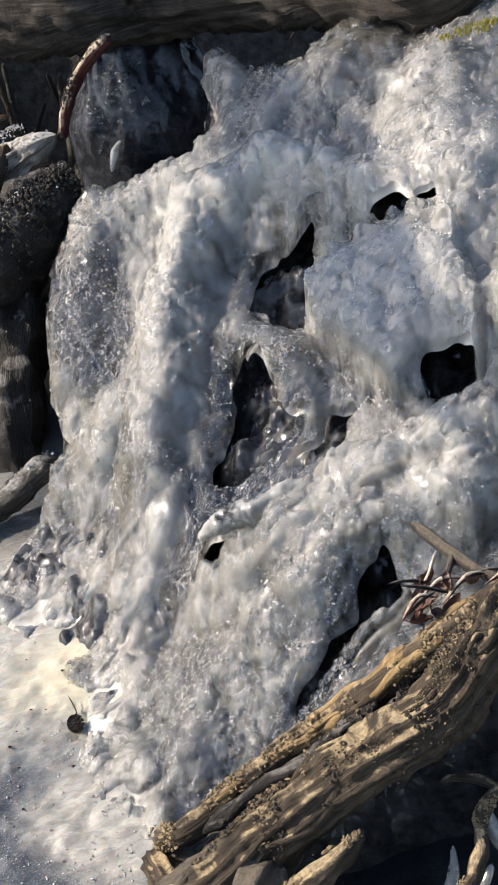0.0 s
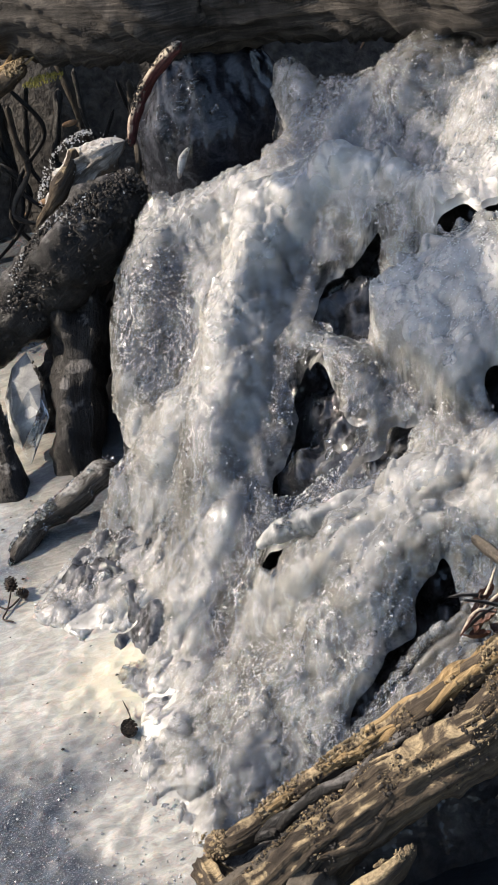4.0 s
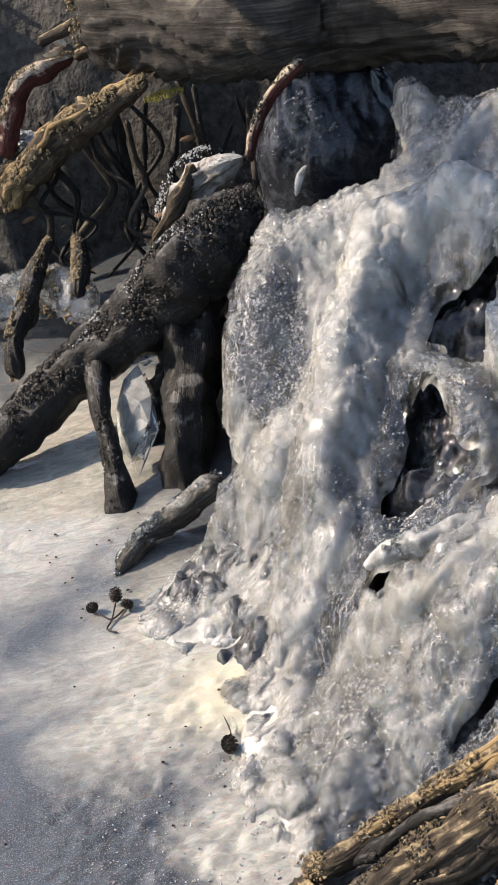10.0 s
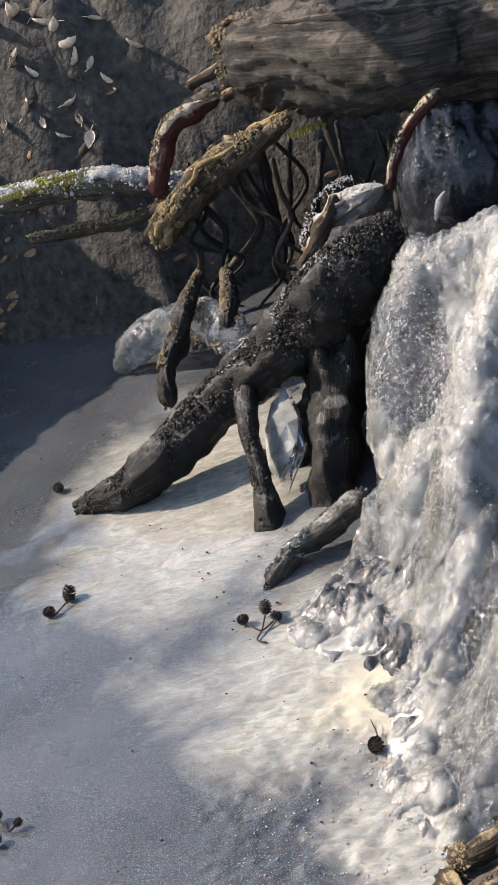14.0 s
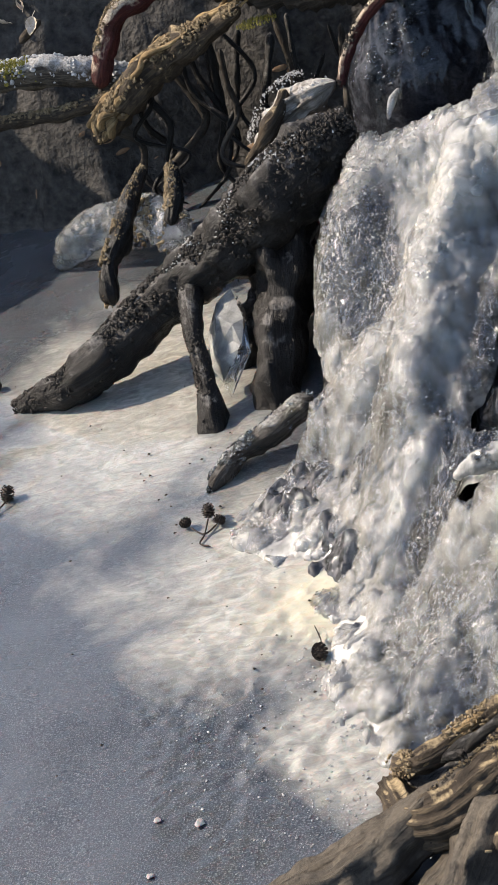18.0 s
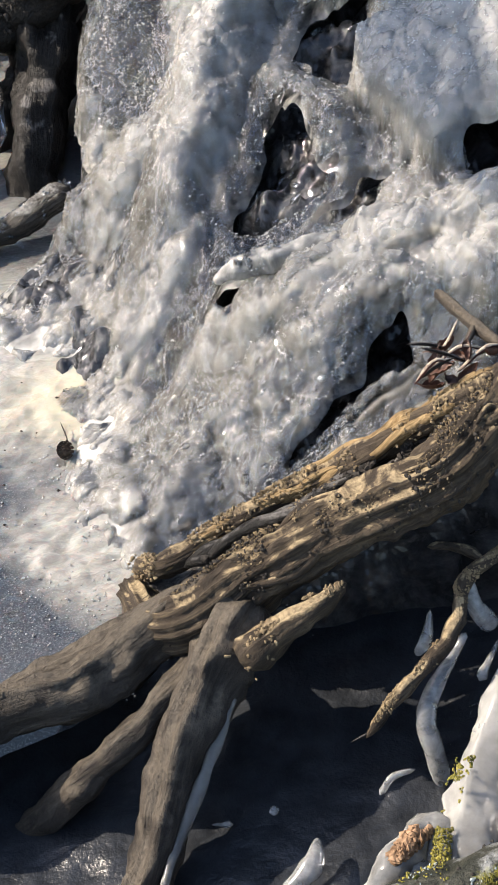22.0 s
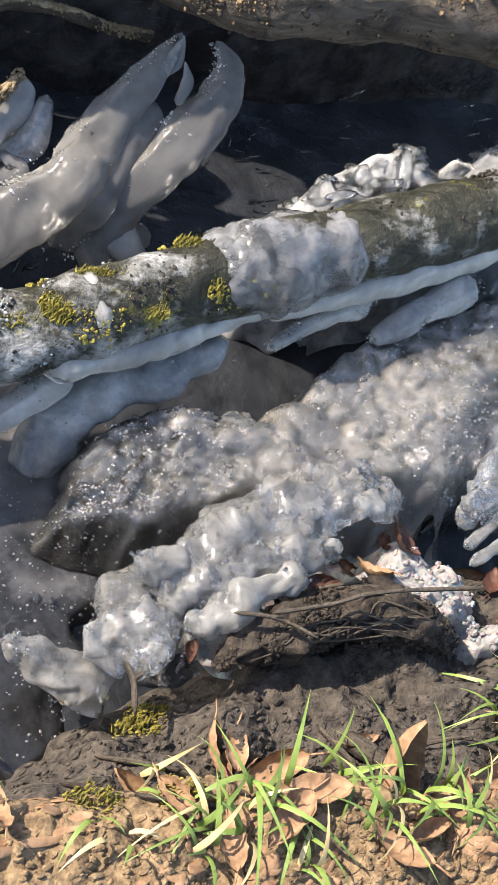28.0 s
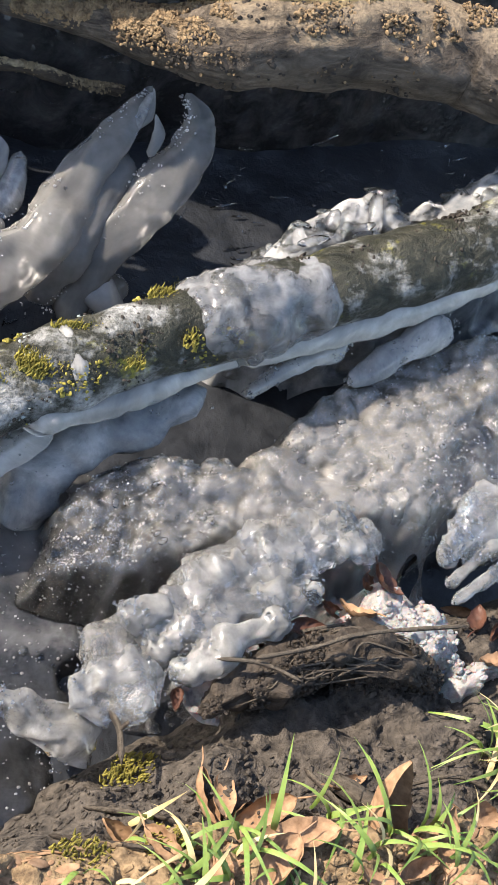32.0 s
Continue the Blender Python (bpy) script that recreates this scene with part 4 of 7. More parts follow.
def fall_z(x, y):
    g = fall_grain(x, y)
    z, p = fall_place(x, y)
    steep = np.minimum(1.7, np.sqrt(1 + ((fall_body(x + .003, y) - z) / .003) ** 2 + ((fall_body(x, y + .003) - z) / .003) ** 2))
    d = (1 - 0.45 * g) * (0.0115 * lobes(p, 0.034, 3) + 0.0075 * lobes(p, 0.017, 13)) - 0.010
    d = d + (0.16 + 0.84 * g) * (0.0050 * lobes(p, 0.0105, 23) + 0.0022 * lobes(p, 0.0062, 33))
    return z + steep * d


def fall_milk(x, y):
    c, g = fall_clear(x, y), fall_grain(x, y)
    z, p = fall_place(x, y)
    crest = sstep(z - fall_plane(x, y), 0.015, 0.055)
    big, mid, small = lobes(p, 0.034, 3) - 0.5, lobes(p, 0.017, 13) - 0.5, lobes(p, 0.0105, 23) - 0.5
    m = 0.66 + 0.12 * fbm(x * 14, y * 14, 47, 3) - 0.75 * c - 0.08 * g + 0.14 * big + 0.20 * mid + 0.20 * crest
    m = m + 0.22 * sstep(z, 0.035, -0.002) + 0.2 * sstep(inside(x, y, FROSTED_SHELF), -0.004, 0.006)
    return m + (0.1 + 0.8 * np.maximum(c, 0.6 * g)) * 0.7 * small


def core_z(x, y):
    """The cloudy inside of the ice: near the surface in milky runs, deep down in clear ones."""
    z, p = fall_place(x, y)
    return z + (0.006 * lobes(p, 0.034, 3) - 0.013 - 0.020 * fall_clear(x, y)) * np.clip(z / 0.05, 0.2, 1)


core_ice = field("ice_core", -0.38, 0.50, 0.90, 1.93, 0.0032, core_z, M_ICE, low=-0.03, zone=fall_milk, cut=fall_cut)
tagged(core_ice, "cloudy white inside of the frozen cascade under its clear skin", "ice", kind="structure")
fall = field("ice_fall", -0.38, 0.40, 0.91, 1.90, 0.0014, fall_z, M_SKIN, low=-0.03, zone=fall_milk, cut=fall_cut)
tagged(fall, "milky frozen cascade of beaded ice over a dark rock slope", "ice", kind="structure")


def on_ice(x, y):
    return ~fall_cut(x, y) & (fall_body(x, y) > -0.005)


def bead_room(x, y):
    return on_ice(x, y) * fall_grain(x, y) ** 1.5 * np.clip(0.6 + 0.6 * fbm(x * 9, y * 9, 77, 2), 0.08, 1)


def spark_room(x, y):
    return on_ice(x, y) * np.clip(0.15 + 0.6 * fall_grain(x, y) + 0.4 * fbm(x * 11, y * 11, 87, 3), 0.04, 1)


FALL_BOX = (-0.4, 0.42, 0.9, 1.9)
beads("ice_beads", "clear frozen beads covering the cascade", fall_z, bead_room, FALL_BOX, 1800, .0010, .0028, 21, 2, sink=.4, long=1.8)
beads("ice_sparks", "tiny pale drops added as glints on the cascade", lambda x, y: fall_z(x, y) + 0.0004, spark_room, FALL_BOX, 13000, .0004, .0012, 22, 1, sink=.1, mat=M_SPARK)


def bed_z(x, y):
    e = inside(x, y, EDGE)
    return fall_plane(x, y) - 0.052 + 0.018 * fbm(x * 22, y * 22, 6, 6, 0.6) - 0.70 * sstep(e, 0.02, -0.14)


def cave_room(x, y):
    d = np.full(x.shape, 9.0)
    for poly in CAVES:
        d = np.minimum(d, -inside(x, y, poly))
    return (d < 0.02) * np.clip(0.4 + 0.8 * fbm(x * 25, y * 25, 117, 2), 0, 1)


def streak_room(x, y):
    return np.clip(0.5 + 0.9 * fbm(x * 9, y * 9, 127, 2), 0.05, 1)


bed = field("rock_bed", -0.9, 1.2, 0.7, 2.4, 0.005, bed_z, M_GLAZE_ROCK, low=-0.60)
beads("cave_beads", "dark glassy ice beads inside the openings of the cascade", bed_z, cave_room, FALL_BOX, 1500, .0012, .0042, 23, 2, long=3.5)
beads("ice_streaks", "thin clear ice streaks on the dark rock", lambda x, y: np.maximum(bed_z(x, y), -0.055), streak_room, (0.05, 0.85, 0.70, 1.2), 2600, .0005, .0014, 24, 1, sink=.1, flow=(0.85, 0.5), long=16.0)
tagged(bed, "dark wet rock slope behind and under the ice", "rock", kind="structure")

# ---- left bank ----


def bank_left_z(x, y):
    # Far left the bank swings nearer, unseen, added to shade the far pool.
    d = y - np.interp(x, [-3.6, -1.7, -1.3, -0.98, -0.45, 0.2, 1.4], [1.3, 1.55, 1.95, 2.40, 2.30, 2.28, 2.22]) + 0.05 * fbm(x * 4, y * 4, 13, 3)
    return -0.14 + 0.61 * sstep(d, -0.08, 0.26) + 0.035 * fbm(x * 9, y * 9, 3, 6, 0.6) + 0.010 * fbm(x * 38, y * 38, 5, 3) + 0.35 * np.clip(d - 0.2, 0, 4)


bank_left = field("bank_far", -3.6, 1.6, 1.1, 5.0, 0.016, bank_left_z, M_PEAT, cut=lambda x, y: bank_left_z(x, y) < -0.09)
beads("bank_debris", "scraps of dead leaf and twig on the dark far bank", bank_left_z, lambda x, y: (bank_left_z(x, y) > 0.02) * np.clip(.2 + fbm(x * 7, y * 7, 9, 2), 0, 1), (-1.3, 0.5, 2.1, 3.0), 900, .0012, .0060, 27, 2, sink=.0, mat=M_LEAF, category="litter", smooth=False, long=4.0, squash=.4)
tagged(bank_left, "dark shaded earth bank with scattered dead leaves", "bank", kind="structure")

# ---- unseen limb, added to shade the fall from the far bank ----
over = thing("shade_limb", "unseen bare limb added over the fall from the far bank to cast shade", "tree", (-0.6, 3.7, 0.85))
under(limb("bark", [(-0.59, 3.80, 0.80), (-0.60, 3.40, 0.90), (-0.62, 2.60, 0.96), (-0.659, 2.002, 1.005), (-0.684, 1.863, 1.028), (-0.692, 1.755, 1.055), (-0.736, 1.606, 1.063), (-0.755, 1.490, 1.082), (-0.775, 1.400, 1.085)],
     [.075, .07, .062, .056, .050, .050, .058, .040, .006], M_TRUNK, rough=.25, freq=14, groove=.15, around=32, step=.02), over)

# ---- roots on the far side ----
big_root = thing("diagonal_root", "dark wet thick root with frosty top, reaching into the pool", "root", (-0.399, 1.791, 0.100))
DIAGONAL = [(-0.636, 1.767, -0.005), (-0.530, 1.745, 0.030), (-0.441, 1.786, 0.070), (-0.357, 1.798, 0.110), (-0.282, 1.795, 0.150), (-0.213, 1.788, 0.200), (-0.160, 1.813, 0.230), (-0.110, 1.825, 0.250)]
DIAGONAL_R = [.014, .029, .034, .038, .046, .05, .042, .022]
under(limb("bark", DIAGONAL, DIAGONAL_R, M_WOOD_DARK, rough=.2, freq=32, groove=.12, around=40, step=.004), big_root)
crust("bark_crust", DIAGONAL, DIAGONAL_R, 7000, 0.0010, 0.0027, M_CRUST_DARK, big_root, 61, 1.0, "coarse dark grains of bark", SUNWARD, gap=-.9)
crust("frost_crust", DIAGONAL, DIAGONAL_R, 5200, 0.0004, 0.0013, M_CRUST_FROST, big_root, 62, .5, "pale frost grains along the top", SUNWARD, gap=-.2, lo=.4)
# Black limbs added to fill the dark void between root and fall.
under(limb("knot", [(-0.217, 1.848, 0.190), (-0.223, 1.853, 0.130), (-0.249, 1.831, 0.070), (-0.287, 1.764, 0.030), (-0.332, 1.735, -0.020)], [.03, .046, .044, .034, .02], M_WOOD_DARK, rough=.3, groove=.35, grooves=5, flat=.8), big_root, "black filler for the dark void under the root")
under(limb("gap_mass", [(-0.270, 1.600, -0.030), (-0.262, 1.672, 0.030), (-0.245, 1.745, 0.085), (-0.228, 1.800, 0.140), (-0.222, 1.830, 0.170)], [.030, .036, .042, .046, .040], M_WOOD_DARK, rough=.35, freq=26, groove=.3, grooves=5), big_root, "black mass filling the dark gap beside the fall")
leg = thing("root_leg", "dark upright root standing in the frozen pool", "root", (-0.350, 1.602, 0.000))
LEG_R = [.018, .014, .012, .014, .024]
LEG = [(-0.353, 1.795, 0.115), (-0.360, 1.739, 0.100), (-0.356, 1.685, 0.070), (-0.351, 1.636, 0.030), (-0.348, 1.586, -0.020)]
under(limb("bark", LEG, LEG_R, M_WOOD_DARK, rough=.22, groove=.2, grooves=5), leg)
crust("bark_crust", LEG, LEG_R, 1190, 0.0006, 0.00165, M_CRUST_DARK, leg, 63, 1.2, "coarse dark grains of bark", SUNWARD, gap=-.3)
moss_root = thing("mossy_root", "brown shaggy root with green moss at its end", "root", (-0.399, 2.200, 0.254))
MOSSY = [(-0.528, 2.240, 0.160), (-0.483, 2.240, 0.196), (-0.417, 2.220, 0.246), (-0.344, 2.200, 0.283), (-0.246, 2.160, 0.326)]
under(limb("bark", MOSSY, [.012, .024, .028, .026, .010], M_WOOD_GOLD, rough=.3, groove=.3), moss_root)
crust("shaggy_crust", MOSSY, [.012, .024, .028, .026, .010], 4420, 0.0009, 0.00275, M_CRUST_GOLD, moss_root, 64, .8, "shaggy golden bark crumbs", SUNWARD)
thin_root = thing("thin_root", "thin pale brown root running sideways", "root", (-0.601, 2.280, 0.209))
under(limb("bark", [(-0.729, 2.300, 0.213), (-0.651, 2.290, 0.209), (-0.574, 2.280, 0.206), (-0.484, 2.260, 0.212)], [.008, .011, .011, .015], M_WOOD_GOLD, rough=.3, groove=.2), thin_root)
crust("bark_crumb", [(-0.729, 2.300, 0.213), (-0.651, 2.290, 0.209), (-0.574, 2.280, 0.206), (-0.484, 2.260, 0.212)], [.008, .011, .011, .015], 1100, .0008, .0026, M_CRUST_GOLD, thin_root, 104, .6, "pale crumbs of bark on top", SUNWARD, gap=-.2)
hook = thing("hooked_root", "hooked root, pale on top and dark red below", "root", (-0.472, 2.260, 0.271))
under(limb("bark", [(-0.496, 2.260, 0.235), (-0.472, 2.260, 0.285), (-0.440, 2.260, 0.332), (-0.404, 2.280, 0.342), (-0.359, 2.300, 0.345)], [.016, .017, .017, .015, .008], M_RED_BARK, rough=.3, groove=.25), hook)
crust("bark_crumb", [(-0.472, 2.260, 0.285), (-0.440, 2.260, 0.332), (-0.404, 2.280, 0.342), (-0.359, 2.300, 0.345)], [.017, .017, .015, .008], 1300, .0008, .0028, M_CRUST_GOLD, hook, 103, .6, "pale crumbs of bark on top", SUNWARD, gap=-.1)
for pts in ([(-0.415, 2.260, 0.254), (-0.386, 2.260, 0.281), (-0.363, 2.260, 0.281)], [(-0.362, 2.320, 0.339), (-0.334, 2.320, 0.340), (-0.315, 2.300, 0.313)], [(-0.422, 2.400, 0.350), (-0.370, 2.400, 0.363), (-0.328, 2.400, 0.379)], [(-0.627, 2.400, 0.294), (-0.607, 2.400, 0.308), (-0.588, 2.420, 0.315)]):
    e = thing("rootlet", "short crooked brown rootlet on the far bank", "root", pts[0], group="rootlets on the far bank")
    under(limb("bark", pts, [.008, .009, .005], M_WOOD_GOLD, rough=.3), e)
for nm, pts, rr in (("finger_root", [(-0.508, 1.939, 0.030), (-0.506, 1.970, 0.070), (-0.482, 2.008, 0.100), (-0.463, 2.052, 0.130), (-0.434, 2.091, 0.160)], [.012, .014, .017, .014, .007]),
                    ("stub_root", [(-0.406, 2.002, 0.100), (-0.395, 2.049, 0.130), (-0.393, 2.084, 0.160)], [.010, .014, .009])):
    e = thing(nm, "short brown shaggy root pointing upwards", "root", pts[0])
    under(limb("bark", pts, rr, M_WOOD_DARK, rough=.3, groove=.3), e)
    crust("shaggy_crust", pts, rr, 2040, 0.00072, 0.00231, M_CRUST_GOLD, e, 65, .7, "pale shaggy bark crumbs", SUNWARD)
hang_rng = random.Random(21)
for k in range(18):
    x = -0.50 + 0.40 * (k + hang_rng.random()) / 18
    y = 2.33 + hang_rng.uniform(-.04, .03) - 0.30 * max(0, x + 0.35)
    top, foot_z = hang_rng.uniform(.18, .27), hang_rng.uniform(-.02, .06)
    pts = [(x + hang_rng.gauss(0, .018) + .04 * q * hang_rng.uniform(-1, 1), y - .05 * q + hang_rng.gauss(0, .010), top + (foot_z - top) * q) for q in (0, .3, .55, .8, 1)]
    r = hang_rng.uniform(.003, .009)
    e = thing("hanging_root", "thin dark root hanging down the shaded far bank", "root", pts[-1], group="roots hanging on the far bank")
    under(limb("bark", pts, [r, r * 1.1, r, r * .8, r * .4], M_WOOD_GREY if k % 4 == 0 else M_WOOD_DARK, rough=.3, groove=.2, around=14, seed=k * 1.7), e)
stub = thing("bark_slab", "weathered split bark stub with frost on its face", "root", (-0.217, 1.978, 0.200))
under(limb("wood", [(-0.254, 1.950, 0.180), (-0.210, 1.967, 0.220), (-0.170, 1.947, 0.250), (-0.125, 1.926, 0.270)], [.020, .044, .040, .014], M_SLAB, rough=.35, groove=.45, grooves=5, flat=.6, around=40, step=.003), stub)
SLAB = [(-0.266, 1.916, 0.190), (-0.221, 1.909, 0.235), (-0.191, 1.945, 0.270)]
under(limb("split_bark", SLAB, [.006, .014, .008], M_WOOD_GOLD, rough=.4, groove=.4), stub, "pale split edge of bark")
crust("frost_crust", [(-0.254, 1.950, 0.180), (-0.210, 1.967, 0.220), (-0.170, 1.947, 0.250), (-0.125, 1.926, 0.270)], [.020, .044, .040, .014], 900, 0.0005, 0.0014, M_CRUST_FROST, stub, 66, .7, "frost on the split face", SUNWARD)
under(limb("splinter", [(-0.259, 1.918, 0.200), (-0.209, 1.907, 0.220), (-0.157, 1.892, 0.240)], [.003, .007, .004], M_WOOD_GOLD, rough=.4, groove=.3), stub, "long pale splinter")
rope = thing("rope_root", "thin dark red-brown root hanging beside the rock", "root", (-0.094, 1.930, 0.300))
under(limb("bark", [(-0.120, 1.927, 0.260), (-0.100, 1.934, 0.300), (-0.068, 1.929, 0.340), (-0.021, 1.907, 0.380)], [.006, .008, .010, .008], M_RED_BARK, rough=.35, groove=.3), rope)
crust("bark_crust", [(-0.120, 1.927, 0.260), (-0.100, 1.934, 0.300), (-0.068, 1.929, 0.340), (-0.021, 1.907, 0.380)], [.006, .008, .010, .008], 850, 0.0006, 0.00165, M_CRUST_DARK, rope, 67, 1.0, "", SUNWARD)
nose = thing("iced_root", "root end coated in clear ice at the edge of the pool", "root", (-0.333, 1.459, 0.010))
under(limb("bark", [(-0.347, 1.461, -0.004), (-0.334, 1.474, 0.008), (-0.304, 1.501, 0.018), (-0.267, 1.513, 0.028), (-0.212, 1.530, 0.050)], [.006, .011, .014, .016, .018], M_NOSE, rough=.25, groove=.15), nose)
crust("ice_grain", [(-0.347, 1.461, -0.004), (-0.334, 1.474, 0.008), (-0.304, 1.501, 0.018), (-0.267, 1.513, 0.028), (-0.212, 1.530, 0.050)], [.006, .011, .014, .016, .018], 1500, .0007, .0028, M_GLASS, nose, 93, .9, "clear frozen grains", SUNWARD)
crust("frost_crust", [(-0.347, 1.461, -0.004), (-0.334, 1.474, 0.008), (-0.304, 1.501, 0.018), (-0.267, 1.513, 0.028), (-0.212, 1.530, 0.050)], [.006, .011, .014, .016, .018], 700, .0006, .002, M_CRUST_FROST, nose, 94, .5, "frost grains", SUNWARD, gap=.1)
stump = thing("fallen_log", "old grey fallen log with cracked bark lying over the fall", "log", (-0.166, 2.175, 0.380))
under(limb("bark", [(-0.315, 2.291, 0.380), (-0.288, 2.277, 0.390), (-0.180, 2.184, 0.390), (-0.042, 2.073, 0.390), (0.072, 2.037, 0.390), (0.260, 1.835, 0.420), (0.398, 1.606, 0.440)], [.06, .075, .08, .08, .08, .085, .09], M_STUMP, rough=.07, freq=20, groove=.16, grooves=13, around=64), stump)
for off in (-.02, .015, .045):
    under(limb("bark_ridge", [(p[0], p[1] + off - .02, p[2] + .074 - abs(off) * .35) for p in ([(-0.233, 2.225, 0.390), (-0.146, 2.150, 0.390), (-0.065, 2.091, 0.390), (0.026, 2.036, 0.390)])], [.002, .007, .006, .002], M_STUMP, rough=.4, groove=.3), stump, "raised ridge of cracked bark")
crust("lichen", [(-0.320, 2.296, 0.380), (-0.304, 2.294, 0.385), (-0.252, 2.255, 0.390), (-0.180, 2.184, 0.390)], [.06, .07, .076, .08], 2600, .0012, .0034, M_CRUST_GOLD, stump, 90, .7, "pale lichen and moss crumbs on the end", SUNWARD, hi=.7, gap=.05)
BOULDER = (-0.006, 2.067, 0.270)


def boulder_z(x, y):
    d = np.hypot((x - BOULDER[0]) / 0.11, (y - BOULDER[1]) / 0.10)
    return BOULDER[2] - 0.16 + 0.20 * np.sqrt(np.clip(1.35 - d * d, 0, 2)) + 0.018 * fbm(x * 22, y * 22, 66, 5, 0.55) - 0.3 * sstep(d, 1.0, 1.3)


boulder = thing("iced_boulder", "dark boulder glazed with clear ice", "rock", BOULDER)
under(field("rock", BOULDER[0] - .16, BOULDER[0] + .16, BOULDER[1] - .15, BOULDER[1] + .15, 0.004, boulder_z, M_ICE_DARK), boulder)
BOX_B = (BOULDER[0] - .11, BOULDER[0] + .11, BOULDER[1] - .1, BOULDER[1] + .1)
beads("boulder_drops", "clear drops and beads glazing the dark boulder", boulder_z, lambda x, y: np.clip(0.5 + fbm(x * 20, y * 20, 7, 2), 0, 1), BOX_B, 900, .0008, .0045, 26, 2, long=2.5)
foot = thing("ice_hump", "pale ice hump on the root base", "ice", (-0.589, 2.128, 0.030))
under(limb("ice", [(-0.636, 2.181, 0.000), (-0.591, 2.169, 0.040), (-0.525, 2.152, 0.060), (-0.448, 2.086, 0.080), (-0.397, 1.999, 0.080)], [.012, .028, .035, .035, .03], M_FINGER, rough=.3, freq=34, groove=.2), foot)
crust("ice_grain", [(-0.636, 2.181, 0.000), (-0.591, 2.169, 0.040), (-0.525, 2.152, 0.060), (-0.448, 2.086, 0.080), (-0.397, 1.999, 0.080)], [.012, .028, .035, .035, .03], 900, .0008, .0030, M_GLASS, foot, 91, .8, "clear frozen grains", SUNWARD)
crust("bark_crumb", [(-0.485, 2.079, 0.075), (-0.444, 2.064, 0.085), (-0.395, 1.988, 0.085)], [.03, .035, .03], 700, .0010, .0032, M_CRUST_GOLD, foot, 92, .9, "brown bark crumbs", gap=.1)
window = thing("hanging_ice_sheet", "clear pointed ice sheet hanging between roots", "ice", (-0.328, 1.707, 0.040))


def pane(name, rim, thick, mat, parent, label=""):
    """A facetted sheet of ice: a rim of points, a raised middle, and a back."""
    rim = [Vector(p) for p in rim]
    mid = sum(rim, Vector()) / len(rim)
    nrm = Vector((-0.2, -0.75, 0.6)).normalized() * thick
    bm = bmesh.new()
    ring = [bm.verts.new(p) for p in rim]
    inner = [bm.verts.new(mid + (p - mid) * 0.55 + nrm * (0.8 + 0.5 * math.sin(i * 2.3))) for i, p in enumerate(rim)]
    back = [bm.verts.new(mid + (p - mid) * 0.6 - nrm) for p in rim]
    n = len(rim)
    for i in range(n):
        k = (i + 1) % n
        bm.faces.new((ring[i], ring[k], inner[k], inner[i]))
        bm.faces.new((ring[k], ring[i], back[i], back[k]))
    bm.faces.new(inner)
    bm.faces.new(back[::-1])
    bmesh.ops.triangulate(bm, faces=bm.faces[:])
    bmesh.ops.recalc_face_normals(bm, faces=bm.faces[:])
    me = bpy.data.meshes.new(name)
    bm.to_mesh(me)
    bm.free()
    me.materials.append(mat)
    return under(new(name, me), parent, label)


pane("sheet", [(-0.308, 1.762, 0.100), (-0.291, 1.701, 0.085), (-0.301, 1.675, 0.060), (-0.336, 1.666, 0.020), (-0.349, 1.691, 0.030), (-0.348, 1.728, 0.060), (-0.329, 1.749, 0.090)], .010, M_ICE_LOBE, window)
pane("rim_sheet", [(-0.291, 1.708, 0.085), (-0.292, 1.673, 0.050), (-0.327, 1.643, 0.010), (-0.336, 1.661, 0.020), (-0.306, 1.672, 0.055)], .006, M_GLASS, window, "thin clear rim")
crust("frost_rim", [(-0.308, 1.762, 0.100), (-0.291, 1.701, 0.085), (-0.301, 1.675, 0.060), (-0.336, 1.666, 0.020)], [.002] * 4, 408, 0.00048, 0.001375, M_CRUST_DARK, window, 68, 2.0, "dark grains frozen into the edge")

# ---- driftwood roots on the near side ----
trunk = thing("driftwood_root", "large weathered golden-brown root lying across the stream", "root", (0.075, 0.880, 0.130))
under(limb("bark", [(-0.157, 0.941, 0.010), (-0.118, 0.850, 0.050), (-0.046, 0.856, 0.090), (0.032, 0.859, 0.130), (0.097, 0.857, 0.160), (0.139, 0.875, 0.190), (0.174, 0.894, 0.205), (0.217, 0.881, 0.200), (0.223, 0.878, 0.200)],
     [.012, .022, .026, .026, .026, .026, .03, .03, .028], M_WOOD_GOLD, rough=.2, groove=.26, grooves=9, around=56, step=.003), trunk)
BOLE = [(0.157, 0.864, 0.135), (0.217, 0.859, 0.145), (0.271, 0.846, 0.155), (0.316, 0.843, 0.168), (0.396, 0.860, 0.180), (0.485, 0.865, 0.185), (0.562, 0.861, 0.190), (0.8, 0.98, 0.2)]
BOLE_R = [.005, .013, .022, .033, .037, .036, .035, .035]
under(limb("trunk", BOLE, BOLE_R, M_TRUNK, rough=.10, freq=26, groove=.07, grooves=9, around=48, step=.004), trunk, "rough grey-brown bark, crumbly soil on top")
SMOOTH = [(0.174, 0.907, 0.205), (0.231, 0.887, 0.200), (0.268, 0.873, 0.200), (0.333, 0.869, 0.200), (0.374, 0.865, 0.200), (0.388, 0.861, 0.200), (0.446, 0.883, 0.195)]
under(limb("limb", SMOOTH, [.026, .024, .020, .020, .020, .018, .008], M_SMOOTH, rough=.08, groove=.14, grooves=5, around=32), trunk, "smooth barkless golden limb")
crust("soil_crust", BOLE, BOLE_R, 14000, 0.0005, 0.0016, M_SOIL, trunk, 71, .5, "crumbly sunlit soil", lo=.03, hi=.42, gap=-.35)
